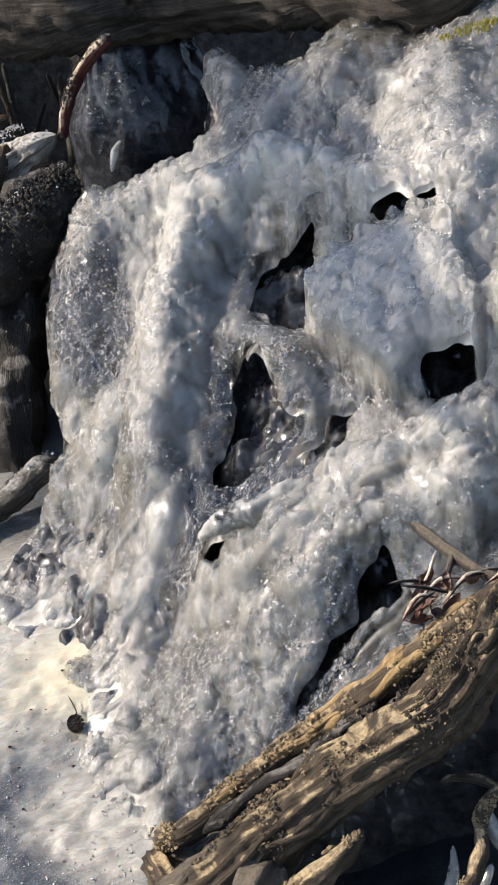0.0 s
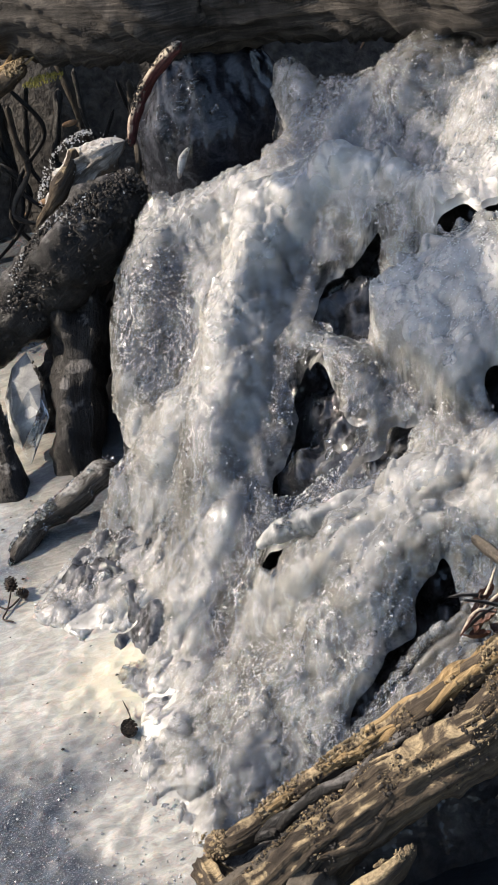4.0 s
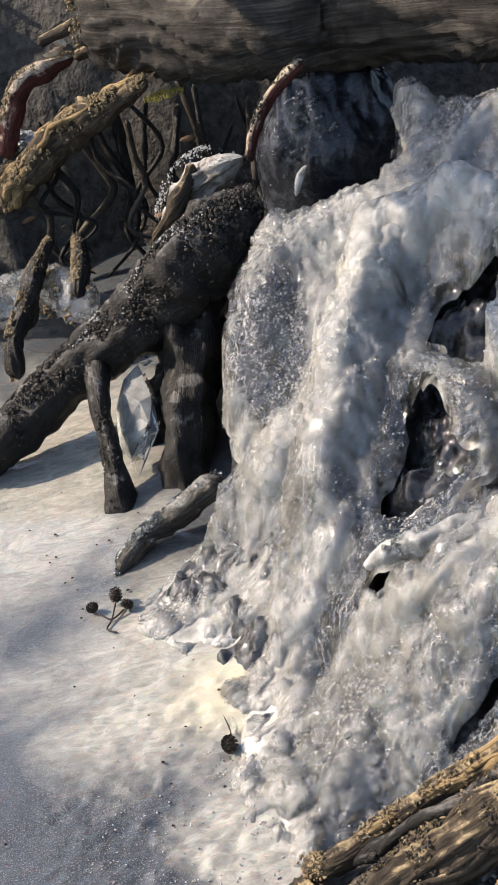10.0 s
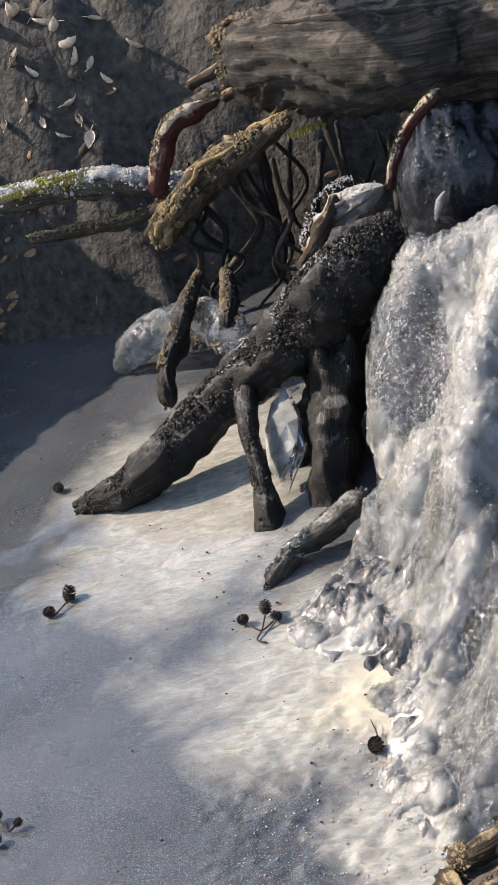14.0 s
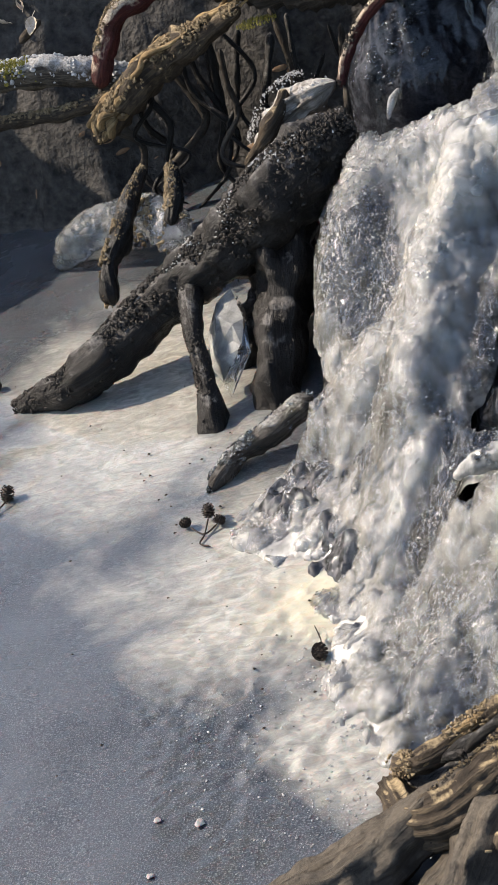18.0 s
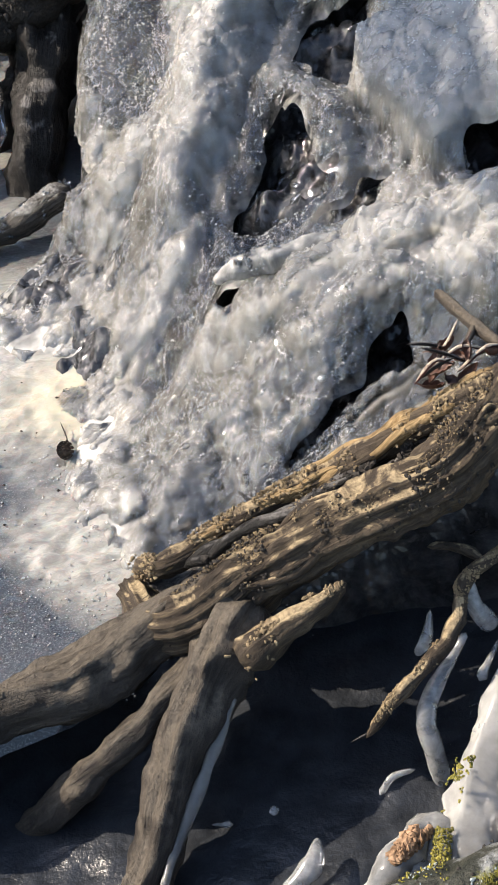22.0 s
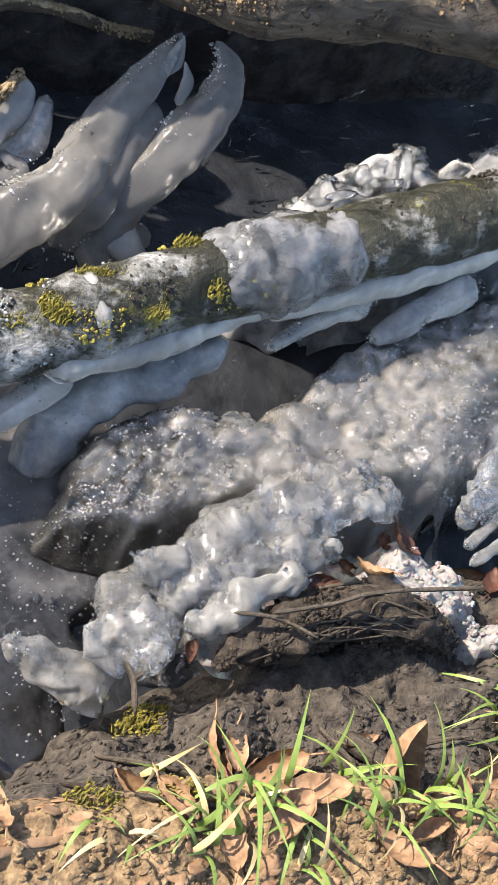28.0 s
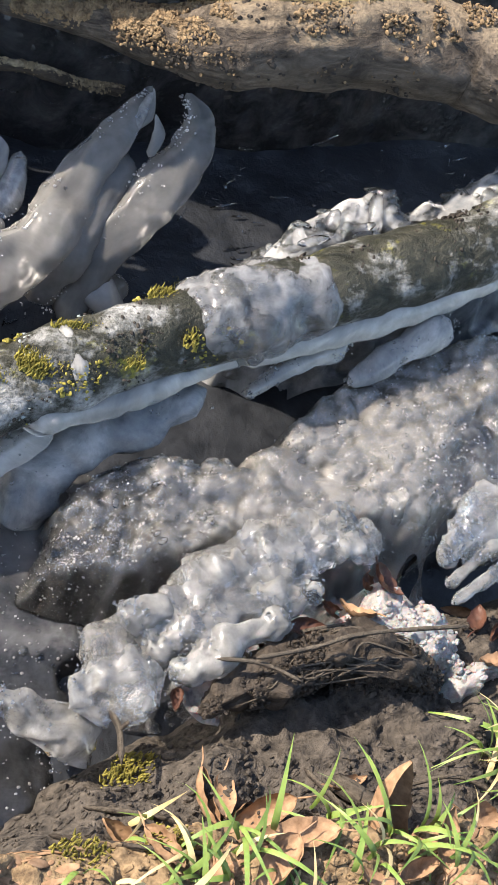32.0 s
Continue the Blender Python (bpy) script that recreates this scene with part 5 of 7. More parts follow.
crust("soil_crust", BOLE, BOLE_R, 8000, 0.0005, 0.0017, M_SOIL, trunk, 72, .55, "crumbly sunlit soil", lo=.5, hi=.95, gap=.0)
crust("bark_flake", BOLE, BOLE_R, 2550, 0.00072, 0.00187, M_CRUST_DARK, trunk, 73, 1.1, "dark flaking bark", lo=.3, gap=.0)
under(limb("strand", [(-0.144, 0.941, 0.030), (-0.117, 0.911, 0.060), (-0.063, 0.923, 0.080), (0.001, 0.927, 0.110), (0.061, 0.912, 0.150), (0.105, 0.897, 0.190), (0.156, 0.890, 0.220)],
     [.010, .012, .010, .011, .010, .010, .012], M_WOOD_GOLD, rough=.3, groove=.3), trunk, "thin frayed golden strand")
# Dark limb added for the cleft's shade; it also blocks sun from the hollow.
under(limb("cleft_fill", [(-0.142, 0.918, 0.004), (-0.011, 0.924, 0.044), (0.087, 0.929, 0.106), (0.137, 0.924, 0.155)], [.024, .026, .024, .018], M_WOOD_DARK, rough=.3, groove=.2), trunk, "dark filler in the cleft, added to keep sun off the hollow")
under(limb("branch_root", [(-0.042, 0.851, 0.080), (-0.099, 0.857, 0.060), (-0.153, 0.838, 0.040), (-0.198, 0.810, 0.040), (-0.255, 0.802, 0.030), (-0.305, 0.779, 0.020), (-0.364, 0.759, -0.000)], [.02, .022, .024, .022, .022, .024, .026], M_WOOD_GREY, rough=.3, freq=30, groove=.36, around=40), trunk, "smooth grey-brown side root")
under(limb("side_root", [(-0.047, 0.840, 0.080), (-0.083, 0.806, 0.050), (-0.112, 0.757, 0.020), (-0.135, 0.712, -0.012), (-0.160, 0.660, -0.045), (-0.170, 0.62, -0.085)], [.022, .023, .022, .021, .019, .016], M_WOOD_GREY, rough=.3, freq=30, groove=.36, around=40), trunk, "smooth grey-brown side root")
under(limb("side_root", [(-0.065, 0.827, 0.060), (-0.100, 0.815, 0.035), (-0.166, 0.769, 0.010), (-0.225, 0.763, -0.040), (-0.272, 0.768, -0.090)], [.012, .015, .014, .013, .012], M_WOOD_GREY, rough=.3, groove=.32), trunk, "dark twisted side root")
under(limb("side_root", [(-0.027, 0.852, 0.070), (-0.082, 0.856, 0.055), (-0.143, 0.860, 0.040), (-0.203, 0.844, 0.030), (-0.270, 0.826, 0.010)], [.010, .014, .016, .016, .014], M_WOOD_GREY, rough=.3, groove=.32), trunk, "dark twisted side root")
under(limb("side_root", [(-0.058, 0.816, 0.050), (-0.081, 0.769, 0.030), (-0.113, 0.717, 0.000), (-0.138, 0.669, -0.020), (-0.144, 0.611, -0.030)], [.002, .004, .005, .004, .002], M_COLUMN_GREY, rough=.3, lumps=.2, lump_len=.03), trunk, "rim of clear ice along the side root")
under(limb("spur", [(-0.062, 0.794, 0.060), (-0.031, 0.799, 0.085), (-0.001, 0.805, 0.100), (0.022, 0.815, 0.110)], [.017, .012, .010, .003], M_WOOD_GOLD, rough=.3, groove=.3), trunk, "broken golden root spur")
crust("bark_crumb", [(-0.062, 0.794, 0.060), (-0.031, 0.799, 0.085), (-0.001, 0.805, 0.100), (0.022, 0.815, 0.110)], [.017, .012, .010, .003], 1400, .0006, .0018, M_CRUST_GOLD, trunk, 95, .7, "golden crumbs of rotten bark", SUNWARD)
TRUNK = [(-0.118, 0.850, 0.050), (-0.046, 0.856, 0.090), (0.032, 0.859, 0.130), (0.097, 0.857, 0.160), (0.139, 0.875, 0.190), (0.174, 0.894, 0.205), (0.228, 0.873, 0.200), (0.254, 0.871, 0.200), (0.309, 0.856, 0.200)]
STRAND = [(-0.144, 0.941, 0.030), (-0.117, 0.911, 0.060), (-0.063, 0.923, 0.080), (0.001, 0.927, 0.110), (0.061, 0.912, 0.150), (0.105, 0.897, 0.190), (0.156, 0.890, 0.220)]
MIDDLE = [(-0.146, 0.886, 0.040), (-0.077, 0.894, 0.070), (-0.010, 0.894, 0.100), (0.051, 0.901, 0.130), (0.102, 0.900, 0.160), (0.150, 0.899, 0.200)]
fibre_rng = random.Random(4)


def fibres(line, parent, count, spread, thick, mat, lo=0.0, hi=1.0):
    """Long frayed fibres that follow a limb, each over a stretch of it."""
    c, _ = smooth_line(line, [1] * len(line), 60)
    for _k in range(count):
        a = fibre_rng.uniform(lo, hi - 0.25)
        b = min(hi, a + fibre_rng.uniform(0.25, 0.6))
        off = Vector((fibre_rng.uniform(-1, 1), fibre_rng.uniform(-1, 1), fibre_rng.uniform(0.1, 1))).normalized() * spread
        n = 7
        pts = []
        for i in range(n):
            q = c[min(59, int((a + (b - a) * i / (n - 1)) * 59))]
            wob = 0.35 * spread
            pts.append((q[0] + off.x + fibre_rng.uniform(-wob, wob), q[1] + off.y + fibre_rng.uniform(-wob, wob), q[2] + off.z + fibre_rng.uniform(-wob, wob)))
        r = thick * fibre_rng.uniform(0.6, 1.3)
        under(limb("fibre", pts, [r * .5, r, r * 1.1, r, r, r * .8, r * .3], mat, rough=.35, around=10, seed=_k * 3.1), parent)


fibres(TRUNK, trunk, 10, 0.021, 0.0042, M_WOOD_GOLD, 0.0, 0.75)
fibres(STRAND, trunk, 12, 0.008, 0.0045, M_FIBRE)
fibres(MIDDLE, trunk, 8, 0.012, 0.0050, M_WOOD_DARK)
fibres(MOSSY, moss_root, 10, 0.024, 0.006, M_FIBRE)

DRIFT_R = [.022, .026, .026, .026, .026, .03, .024, .02, .02]
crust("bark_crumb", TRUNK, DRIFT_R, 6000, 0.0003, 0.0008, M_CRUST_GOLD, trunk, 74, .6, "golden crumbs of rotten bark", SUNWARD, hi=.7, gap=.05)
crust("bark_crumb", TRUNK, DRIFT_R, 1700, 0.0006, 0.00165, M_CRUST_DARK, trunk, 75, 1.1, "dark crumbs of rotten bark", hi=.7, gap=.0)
# Two grain tones put the cleft's shade and its lit soil into colour.
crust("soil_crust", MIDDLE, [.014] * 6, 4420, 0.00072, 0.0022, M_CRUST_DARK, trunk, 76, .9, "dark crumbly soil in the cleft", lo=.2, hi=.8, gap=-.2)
crust("soil_crust", MIDDLE, [.015] * 6, 1190, 0.00072, 0.001925, M_CRUST_GOLD, trunk, 77, .7, "crumbly soil in the cleft, sunlit tone in its colour", lo=.15, hi=.75, gap=.05)
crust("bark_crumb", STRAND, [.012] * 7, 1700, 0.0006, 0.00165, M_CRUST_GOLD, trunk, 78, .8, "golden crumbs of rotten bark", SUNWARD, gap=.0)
stick = thing("grey_stick", "bare grey stick leaning out of the root knot", "stick", (0.166, 0.905, 0.220))
under(limb("wood", [(0.127, 1.036, 0.200), (0.143, 0.974, 0.215), (0.157, 0.929, 0.225), (0.178, 0.901, 0.220)], [.004, .0055, .005, .005], M_WOOD_GREY, rough=.2, groove=.2), stick)
under(limb("side_twig", [(0.147, 0.959, 0.220), (0.137, 0.934, 0.225), (0.131, 0.923, 0.220)], [.003, .0028, .002], M_WOOD_GREY, rough=.2), stick)
knot_rng = random.Random(8)
for k in range(9):
    x, y = knot_rng.uniform(.10, .19), knot_rng.uniform(.895, .93)
    a, ln = knot_rng.uniform(0, 6.28), knot_rng.uniform(.012, .028)
    pts = [(x - ln * math.cos(a), y - .5 * ln * math.sin(a), .215 + knot_rng.uniform(-.005, .01)), (x, y, .226 + knot_rng.uniform(0, .01)), (x + ln * math.cos(a + .3), y + .5 * ln * math.sin(a + .3), .222 + knot_rng.uniform(-.005, .02))]
    e = thing("dead_twig", "dark broken twig caught on the root knot", "twig", pts[1], group="twigs on the root knot")
    under(limb("wood", pts, [.0011, .0018, .0008], M_WOOD_DARK if k % 2 else M_RED_BARK, around=8, step=.004, rough=.25, freq=120), e)
twig_root = thing("hanging_twig_root", "crusted thin root bending down over the dark water", "root", (0.109, 0.835, 0.070))
under(limb("bark", [(0.264, 0.863, 0.080), (0.229, 0.861, 0.080), (0.193, 0.856, 0.090), (0.158, 0.852, 0.090), (0.130, 0.836, 0.090), (0.109, 0.825, 0.080), (0.098, 0.798, 0.065), (0.074, 0.779, 0.050), (0.043, 0.755, 0.040), (0.021, 0.734, 0.030)], [.004, .0042, .0045, .0045, .005, .006, .006, .0058, .005, .002], M_WOOD_GOLD, rough=.3, freq=120), twig_root)
HANG = [(0.264, 0.863, 0.080), (0.229, 0.861, 0.080), (0.193, 0.856, 0.090), (0.158, 0.852, 0.090), (0.130, 0.836, 0.090), (0.109, 0.825, 0.080), (0.098, 0.798, 0.065), (0.074, 0.779, 0.050), (0.043, 0.755, 0.040), (0.021, 0.734, 0.030)]
crust("bark_crust", HANG, [.004, .0042, .0045, .0045, .005, .006, .006, .0058, .005, .002], 4420, 0.00036, 0.0011, M_CRUST_GOLD, twig_root, 79, 1.0, "pale scaly crust", SUNWARD, gap=-.2)
under(limb("side_twig", [(0.130, 0.836, 0.090), (0.115, 0.852, 0.090), (0.099, 0.860, 0.090), (0.088, 0.860, 0.090)], [.004, .004, .003, .002], M_WOOD_GOLD, rough=.4, freq=120), twig_root)
under(limb("side_twig", [(0.043, 0.755, 0.040), (0.032, 0.743, 0.030), (0.009, 0.732, 0.030)], [.003, .002, .001], M_WOOD_DARK, rough=.4, freq=120), twig_root)

# ---- white ice columns under the root ----
for pts, rr, mt in (([(0.176, 0.821, 0.055), (0.171, 0.806, 0.045), (0.145, 0.771, 0.030), (0.111, 0.726, 0.010), (0.091, 0.675, 0.000), (0.077, 0.635, -0.010), (0.071, 0.619, -0.020)], [.004, .015, .019, .020, .022, .024, .026], M_ICE_WHITE),
                    ([(0.279, 0.854, 0.100), (0.260, 0.826, 0.080), (0.234, 0.789, 0.050), (0.209, 0.747, 0.035), (0.173, 0.714, 0.015), (0.134, 0.687, 0.000), (0.124, 0.681, -0.020)], [.002, .011, .018, .026, .028, .024, .018], M_ICE_SATIN),
                    ([(0.269, 0.822, 0.060), (0.253, 0.783, 0.040), (0.228, 0.745, 0.020), (0.223, 0.733, -0.020)], [.014, .02, .022, .018], M_ICE_SATIN),
                    ([(0.305, 0.854, 0.100), (0.318, 0.839, 0.090), (0.313, 0.818, 0.070), (0.289, 0.789, 0.050), (0.266, 0.761, 0.030), (0.249, 0.735, 0.000), (0.240, 0.723, -0.020)], [.004, .014, .018, .022, .020, .018, .018], M_ICE_SATIN),
                    ([(0.273, 0.753, 0.000), (0.281, 0.742, -0.020)], [.022, .02], M_ICE_SATIN)):
    e = thing("ice_column", "smooth pale ice column grown down over a hanging root", "ice column", pts[0], group="ice columns under the root")
    under(limb("ice", pts, rr, M_COLUMN if mt is M_ICE_WHITE else M_COLUMN_GREY, rough=.26, freq=26, lumps=.10, lump_len=.035, around=48, step=.003, flat=.7, groove=.20, grooves=3), e)
    crust("ice_grain", pts, rr, 260, .0004, .0011, M_SPARK, e, 97, .5, "frozen grains along its edge", (-1, -.2, .3), gap=.0)
white_moss = thing("moss_strip", "yellow moss growing along a white ice column", "moss", (0.072, 0.672, 0.020))
crust("moss", [(0.090, 0.707, 0.030), (0.076, 0.682, 0.025), (0.065, 0.657, 0.015), (0.057, 0.628, 0.010)], [.006] * 4, 1190, 0.00048, 0.00121, M_MOSS, white_moss, 82, 1.2, gap=-.3)
leafy = thing("frozen_leaf_mass", "brown leaves frozen into a pale ice lump", "leaf", (0.043, 0.664, 0.000))
under(limb("ice", [(0.004, 0.623, -0.010), (0.030, 0.642, -0.000), (0.056, 0.668, 0.000), (0.061, 0.634, 0.000)], [.008, .016, .014, .012], M_ICE_LOBE, rough=.3, freq=40), leafy, "cloudy ice")
crust("leaf_crumb", [(0.026, 0.640, 0.010), (0.042, 0.652, 0.014), (0.058, 0.667, 0.012)], [.006, .007, .005], 646, 0.00072, 0.002475, M_LEAF, leafy, 83, .9, "broken red-brown leaves", gap=-.3)
core = thing("column_root", "bark-covered root core showing at the top of an ice column", "root", (0.169, 0.816, 0.060))
under(limb("bark", [(0.170, 0.811, 0.068), (0.157, 0.792, 0.062), (0.145, 0.777, 0.055)], [.003, .0055, .002], M_WOOD_GOLD, rough=.4, groove=.3, freq=120), core)
crust("bark_crumb", [(0.170, 0.811, 0.068), (0.157, 0.792, 0.062), (0.145, 0.777, 0.055)], [.004, .006, .004], 500, .0004, .0013, M_CRUST_GOLD, core, 99, 1.0, "pale bark crumbs", gap=-.3)

for pts, rr in (([(0.280, 0.852, 0.100), (0.277, 0.840, 0.085), (0.263, 0.829, 0.070)], [.001, .008, .003]), ([(0.284, 0.837, 0.090), (0.289, 0.827, 0.080), (0.284, 0.813, 0.070)], [.001, .005, .003]), ([(0.166, 0.770, 0.030), (0.180, 0.760, 0.025), (0.155, 0.750, 0.020)], [.003, .010, .004]),
                ([(0.248, 0.742, 0.000), (0.266, 0.739, 0.000), (0.285, 0.741, -0.030)], [.012, .020, .016]), ([(0.154, 0.694, -0.020), (0.164, 0.687, -0.030)], [.012, .012])):
    e = thing("ice_flap", "thin curved flap of clear ice between the columns", "ice", pts[0], group="ice flaps between the columns")
    under(limb("ice", pts, rr, M_ICE_SATIN, rough=.15, around=24, step=.002, flat=.6), e)

# ---- mossy log ----
mlog = thing("mossy_log", "fallen log with lichen, yellow moss and frozen collars", "log", (0.096, 0.580, 0.050))
LOGLINE = [(-0.159, 0.532, 0.020), (-0.101, 0.546, 0.025), (-0.016, 0.564, 0.035), (0.085, 0.582, 0.050), (0.184, 0.604, 0.060), (0.240, 0.626, 0.075), (0.326, 0.666, 0.085), (0.417, 0.702, 0.100), (0.498, 0.737, 0.110), (0.536, 0.755, 0.120), (0.72, 0.86, 0.15)]
LOG_R = [.026, .027, .028, .028, .029, .029, .029, .028, .028, .028, .028]
under(limb("bark", LOGLINE, LOG_R, M_LOG, rough=.10, freq=34, around=48, step=.004), mlog)
crust("lichen", LOGLINE, LOG_R, 4420, 0.00036, 0.00132, M_LICHEN, mlog, 84, 1.0, "grey-green lichen flecks", hi=.5, gap=.25)
crust("moss", LOGLINE, LOG_R, 2550, 0.00048, 0.00143, M_MOSS, mlog, 85, .8, "yellow moss crumbs", lo=.25, hi=.62, gap=.45, clump=22)
crust("bark_flake", LOGLINE, LOG_R, 4420, 0.00048, 0.00154, M_CRUST_DARK, mlog, 86, 1.1, "dark bark flakes", gap=.1)
under(limb("ice_collar", [(0.290, 0.647, 0.082), (0.302, 0.653, 0.085), (0.316, 0.659, 0.090), (0.328, 0.665, 0.093), (0.342, 0.671, 0.094), (0.362, 0.679, 0.095), (0.385, 0.689, 0.097), (0.410, 0.700, 0.099)], [.0240, .0278, .0318, .0335, .0318, .0296, .0282, .0260], M_COLLAR, rough=.24, freq=40, lumps=.06, lump_len=.02, around=48, step=.002), mlog, "white frozen collar of ice")
blade = thing("long_icicle", "long tapering white icicle slanting under the log", "icicle", (0.157, 0.551, 0.010))
under(limb("ice", [(0.112, 0.521, -0.000), (0.153, 0.545, 0.010), (0.190, 0.573, 0.020), (0.218, 0.593, 0.040)], [.003, .008, .010, .014], M_ICE_WHITE, rough=.2, groove=.15, grooves=3, around=30), blade)
crust("ice_grain", [(0.112, 0.521, -0.000), (0.153, 0.545, 0.010), (0.190, 0.573, 0.020), (0.218, 0.593, 0.040)], [.003, .008, .010, .014], 300, .0004, .0014, M_SPARK, blade, 98, .6, "frozen grains along its edge", SUNWARD)

# ---- ground under and beyond the log ----
CLAY = [(0.219, 0.348, 0.000), (0.277, 0.377, 0.020), (0.304, 0.401, 0.040), (0.351, 0.428, 0.060), (0.403, 0.444, 0.070), (0.458, 0.469, 0.070), (0.503, 0.488, 0.070), (0.565, 0.513, 0.070), (0.85, 0.6, .07)]
TURF = [(0.097, 0.282, 0.050), (0.155, 0.309, 0.060), (0.203, 0.328, 0.060), (0.260, 0.338, 0.070), (0.336, 0.337, 0.080), (0.393, 0.349, 0.085), (0.484, 0.342, 0.090), (0.9, 0.3, .09)]


def hollow_z(x, y):
    return -0.055 + 0.006 * fbm(x * 12, y * 12, 2, 4)


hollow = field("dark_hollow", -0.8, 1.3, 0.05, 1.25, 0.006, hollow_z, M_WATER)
tagged(hollow, "dark frozen water under the roots, its colour deepened for their shade", "ice", kind="structure")

GRAN = [(0.220, 0.547, 0.020), (0.249, 0.580, 0.030), (0.294, 0.594, 0.040), (0.347, 0.589, 0.040), (0.407, 0.644, 0.050), (0.460, 0.681, 0.060), (0.518, 0.709, 0.080), (0.72, 0.75, .08), (0.72, 0.62, .08), (0.496, 0.546, 0.060), (0.420, 0.524, 0.050), (0.337, 0.507, 0.030), (0.272, 0.484, 0.010), (0.218, 0.503, 0.000)]


def gran_z(x, y):
    e = inside(x + .006 * fbm(x * 50, y * 50, 2, 2), y + .006 * fbm(x * 50, y * 50, 5, 2), GRAN)
    z = np.interp(x, [0.15, 0.3, 0.45, 0.6], [-0.01, 0.03, 0.05, 0.07]) + 0.006 * fbm(x * 15, y * 15, 8, 3)
    p = (x + 0.004 * fbm(x * 50, y * 50, 3, 2), y + 0.004 * fbm(x * 50, y * 50, 6, 2), z)
    z = z + 0.0060 * lobes(p, 0.026, 5) + 0.0068 * lobes(p, 0.0125, 15) + 0.0034 * lobes(p, 0.0068, 25) - 0.005
    front = line_dist(x, y, GRAN[9:])[0] < np.abs(e) + 0.006
    return z - np.where(front, 0.09 * sstep(e, 0.022, -0.025), 0.19 * sstep(e, 0.010, -0.006))


def gran_milk(x, y):
    p = (x + 0.004 * fbm(x * 50, y * 50, 3, 2), y + 0.004 * fbm(x * 50, y * 50, 6, 2), 0.05 + 0 * x)
    return 0.50 + 0.16 * fbm(x * 10, y * 10, 61, 3) + 0.16 * (lobes(p, 0.026, 5) - 0.5) + 0.22 * (lobes(p, 0.0125, 15) - 0.5) - 0.45 * sstep(x, 0.36, 0.22)


gran_core = field("granular_core", 0.05, 0.70, 0.36, 0.85, 0.0025, lambda x, y: gran_z(x, y) - 0.007, M_ICE_BEAD, zone=gran_milk, cut=lambda x, y: gran_z(x, y) < -0.062)
tagged(gran_core, "cloudy grey inside of the beaded ice slope", "ice", kind="structure")
gran = field("granular_ice", 0.10, 0.62, 0.42, 0.80, 0.0011, gran_z, M_SKIN, zone=gran_milk, cut=lambda x, y: gran_z(x, y) < -0.062)
def gran_room(x, y):
    e = inside(x, y, GRAN)
    return (e > -0.003) * np.clip(0.6 + 0.5 * fbm(x * 14, y * 14, 97, 2), 0.1, 1)


beads("granular_beads", "clear frozen beads crowding the grey ice slope", gran_z, gran_room, (0.05, 0.68, 0.35, 0.85), 500, .0010, .0026, 31, 2, sink=.4, long=1.6)
beads("granular_sparks", "tiny pale drops added as glints on the grey ice slope", gran_z, gran_room, (0.05, 0.68, 0.35, 0.85), 4000, .0004, .0011, 32, 1, sink=.1, mat=M_SPARK)
tagged(gran, "grey beaded ice mass filling the slope below the log", "ice", kind="structure")

for pts, rr, mt in (([(0.261, 0.457, 0.040), (0.277, 0.462, 0.042), (0.298, 0.462, 0.045)], [.009, .010, .008], M_ICE_WHITE),
                ([(0.276, 0.448, 0.030), (0.302, 0.462, 0.035), (0.332, 0.485, 0.040), (0.369, 0.505, 0.050), (0.407, 0.518, 0.060), (0.440, 0.515, 0.060)], [.012, .018, .022, .022, .020, .012], M_ICE_SATIN),
                ([(0.281, 0.435, 0.030), (0.311, 0.451, 0.040), (0.351, 0.471, 0.050), (0.390, 0.485, 0.055)], [.010, .015, .014, .012], M_ICE_SATIN),
                ([(0.187, 0.413, 0.010), (0.201, 0.408, 0.010), (0.221, 0.400, 0.005), (0.240, 0.394, 0.000), (0.235, 0.388, -0.020)], [.007, .010, .014, .018, .014], M_ICE_WHITE),
                ([(0.236, 0.403, 0.020), (0.255, 0.414, 0.025), (0.275, 0.418, 0.030), (0.294, 0.425, 0.030)], [.016, .020, .018, .012], M_ICE_SATIN),
                ([(0.296, 0.421, 0.035), (0.319, 0.434, 0.045), (0.347, 0.448, 0.055), (0.369, 0.460, 0.060)], [.009, .012, .011, .008], M_ICE_WHITE),
                ([(0.248, 0.446, 0.000), (0.268, 0.448, 0.010), (0.287, 0.446, 0.010)], [.016, .018, .012], M_ICE_SATIN),
                ([(0.412, 0.531, 0.060), (0.423, 0.532, 0.065)], [.016, .014], M_ICE_SATIN), ([(0.381, 0.469, 0.070), (0.384, 0.475, 0.080)], [.007, .006], M_ICE_WHITE),
                ([(0.473, 0.498, 0.080), (0.494, 0.519, 0.085), (0.527, 0.551, 0.090)], [.008, .013, .016], M_ICE_GREY), ([(0.477, 0.470, 0.080), (0.497, 0.484, 0.085), (0.518, 0.498, 0.090)], [.003, .005, .006], M_ICE_WHITE), ([(0.475, 0.482, 0.080), (0.501, 0.505, 0.085), (0.524, 0.520, 0.090)], [.004, .007, .008], M_ICE_WHITE)):
    e = thing("ice_finger", "smooth pale ice finger creeping over the bank edge", "ice", pts[0], group="ice fingers at the bank")
    under(limb("ice", pts, rr, M_FINGER_PALE if mt is M_ICE_WHITE else M_FINGER, rough=.5, freq=55, lumps=.2, lump_len=.016, around=40, step=.0025, flat=.8, groove=.12, grooves=4), e)
    crust("ice_bead", pts, rr, 300, 0.0004, 0.0012, M_GLASS, e, 87, 1.0, "clear beads frozen on its back", gap=-.1)


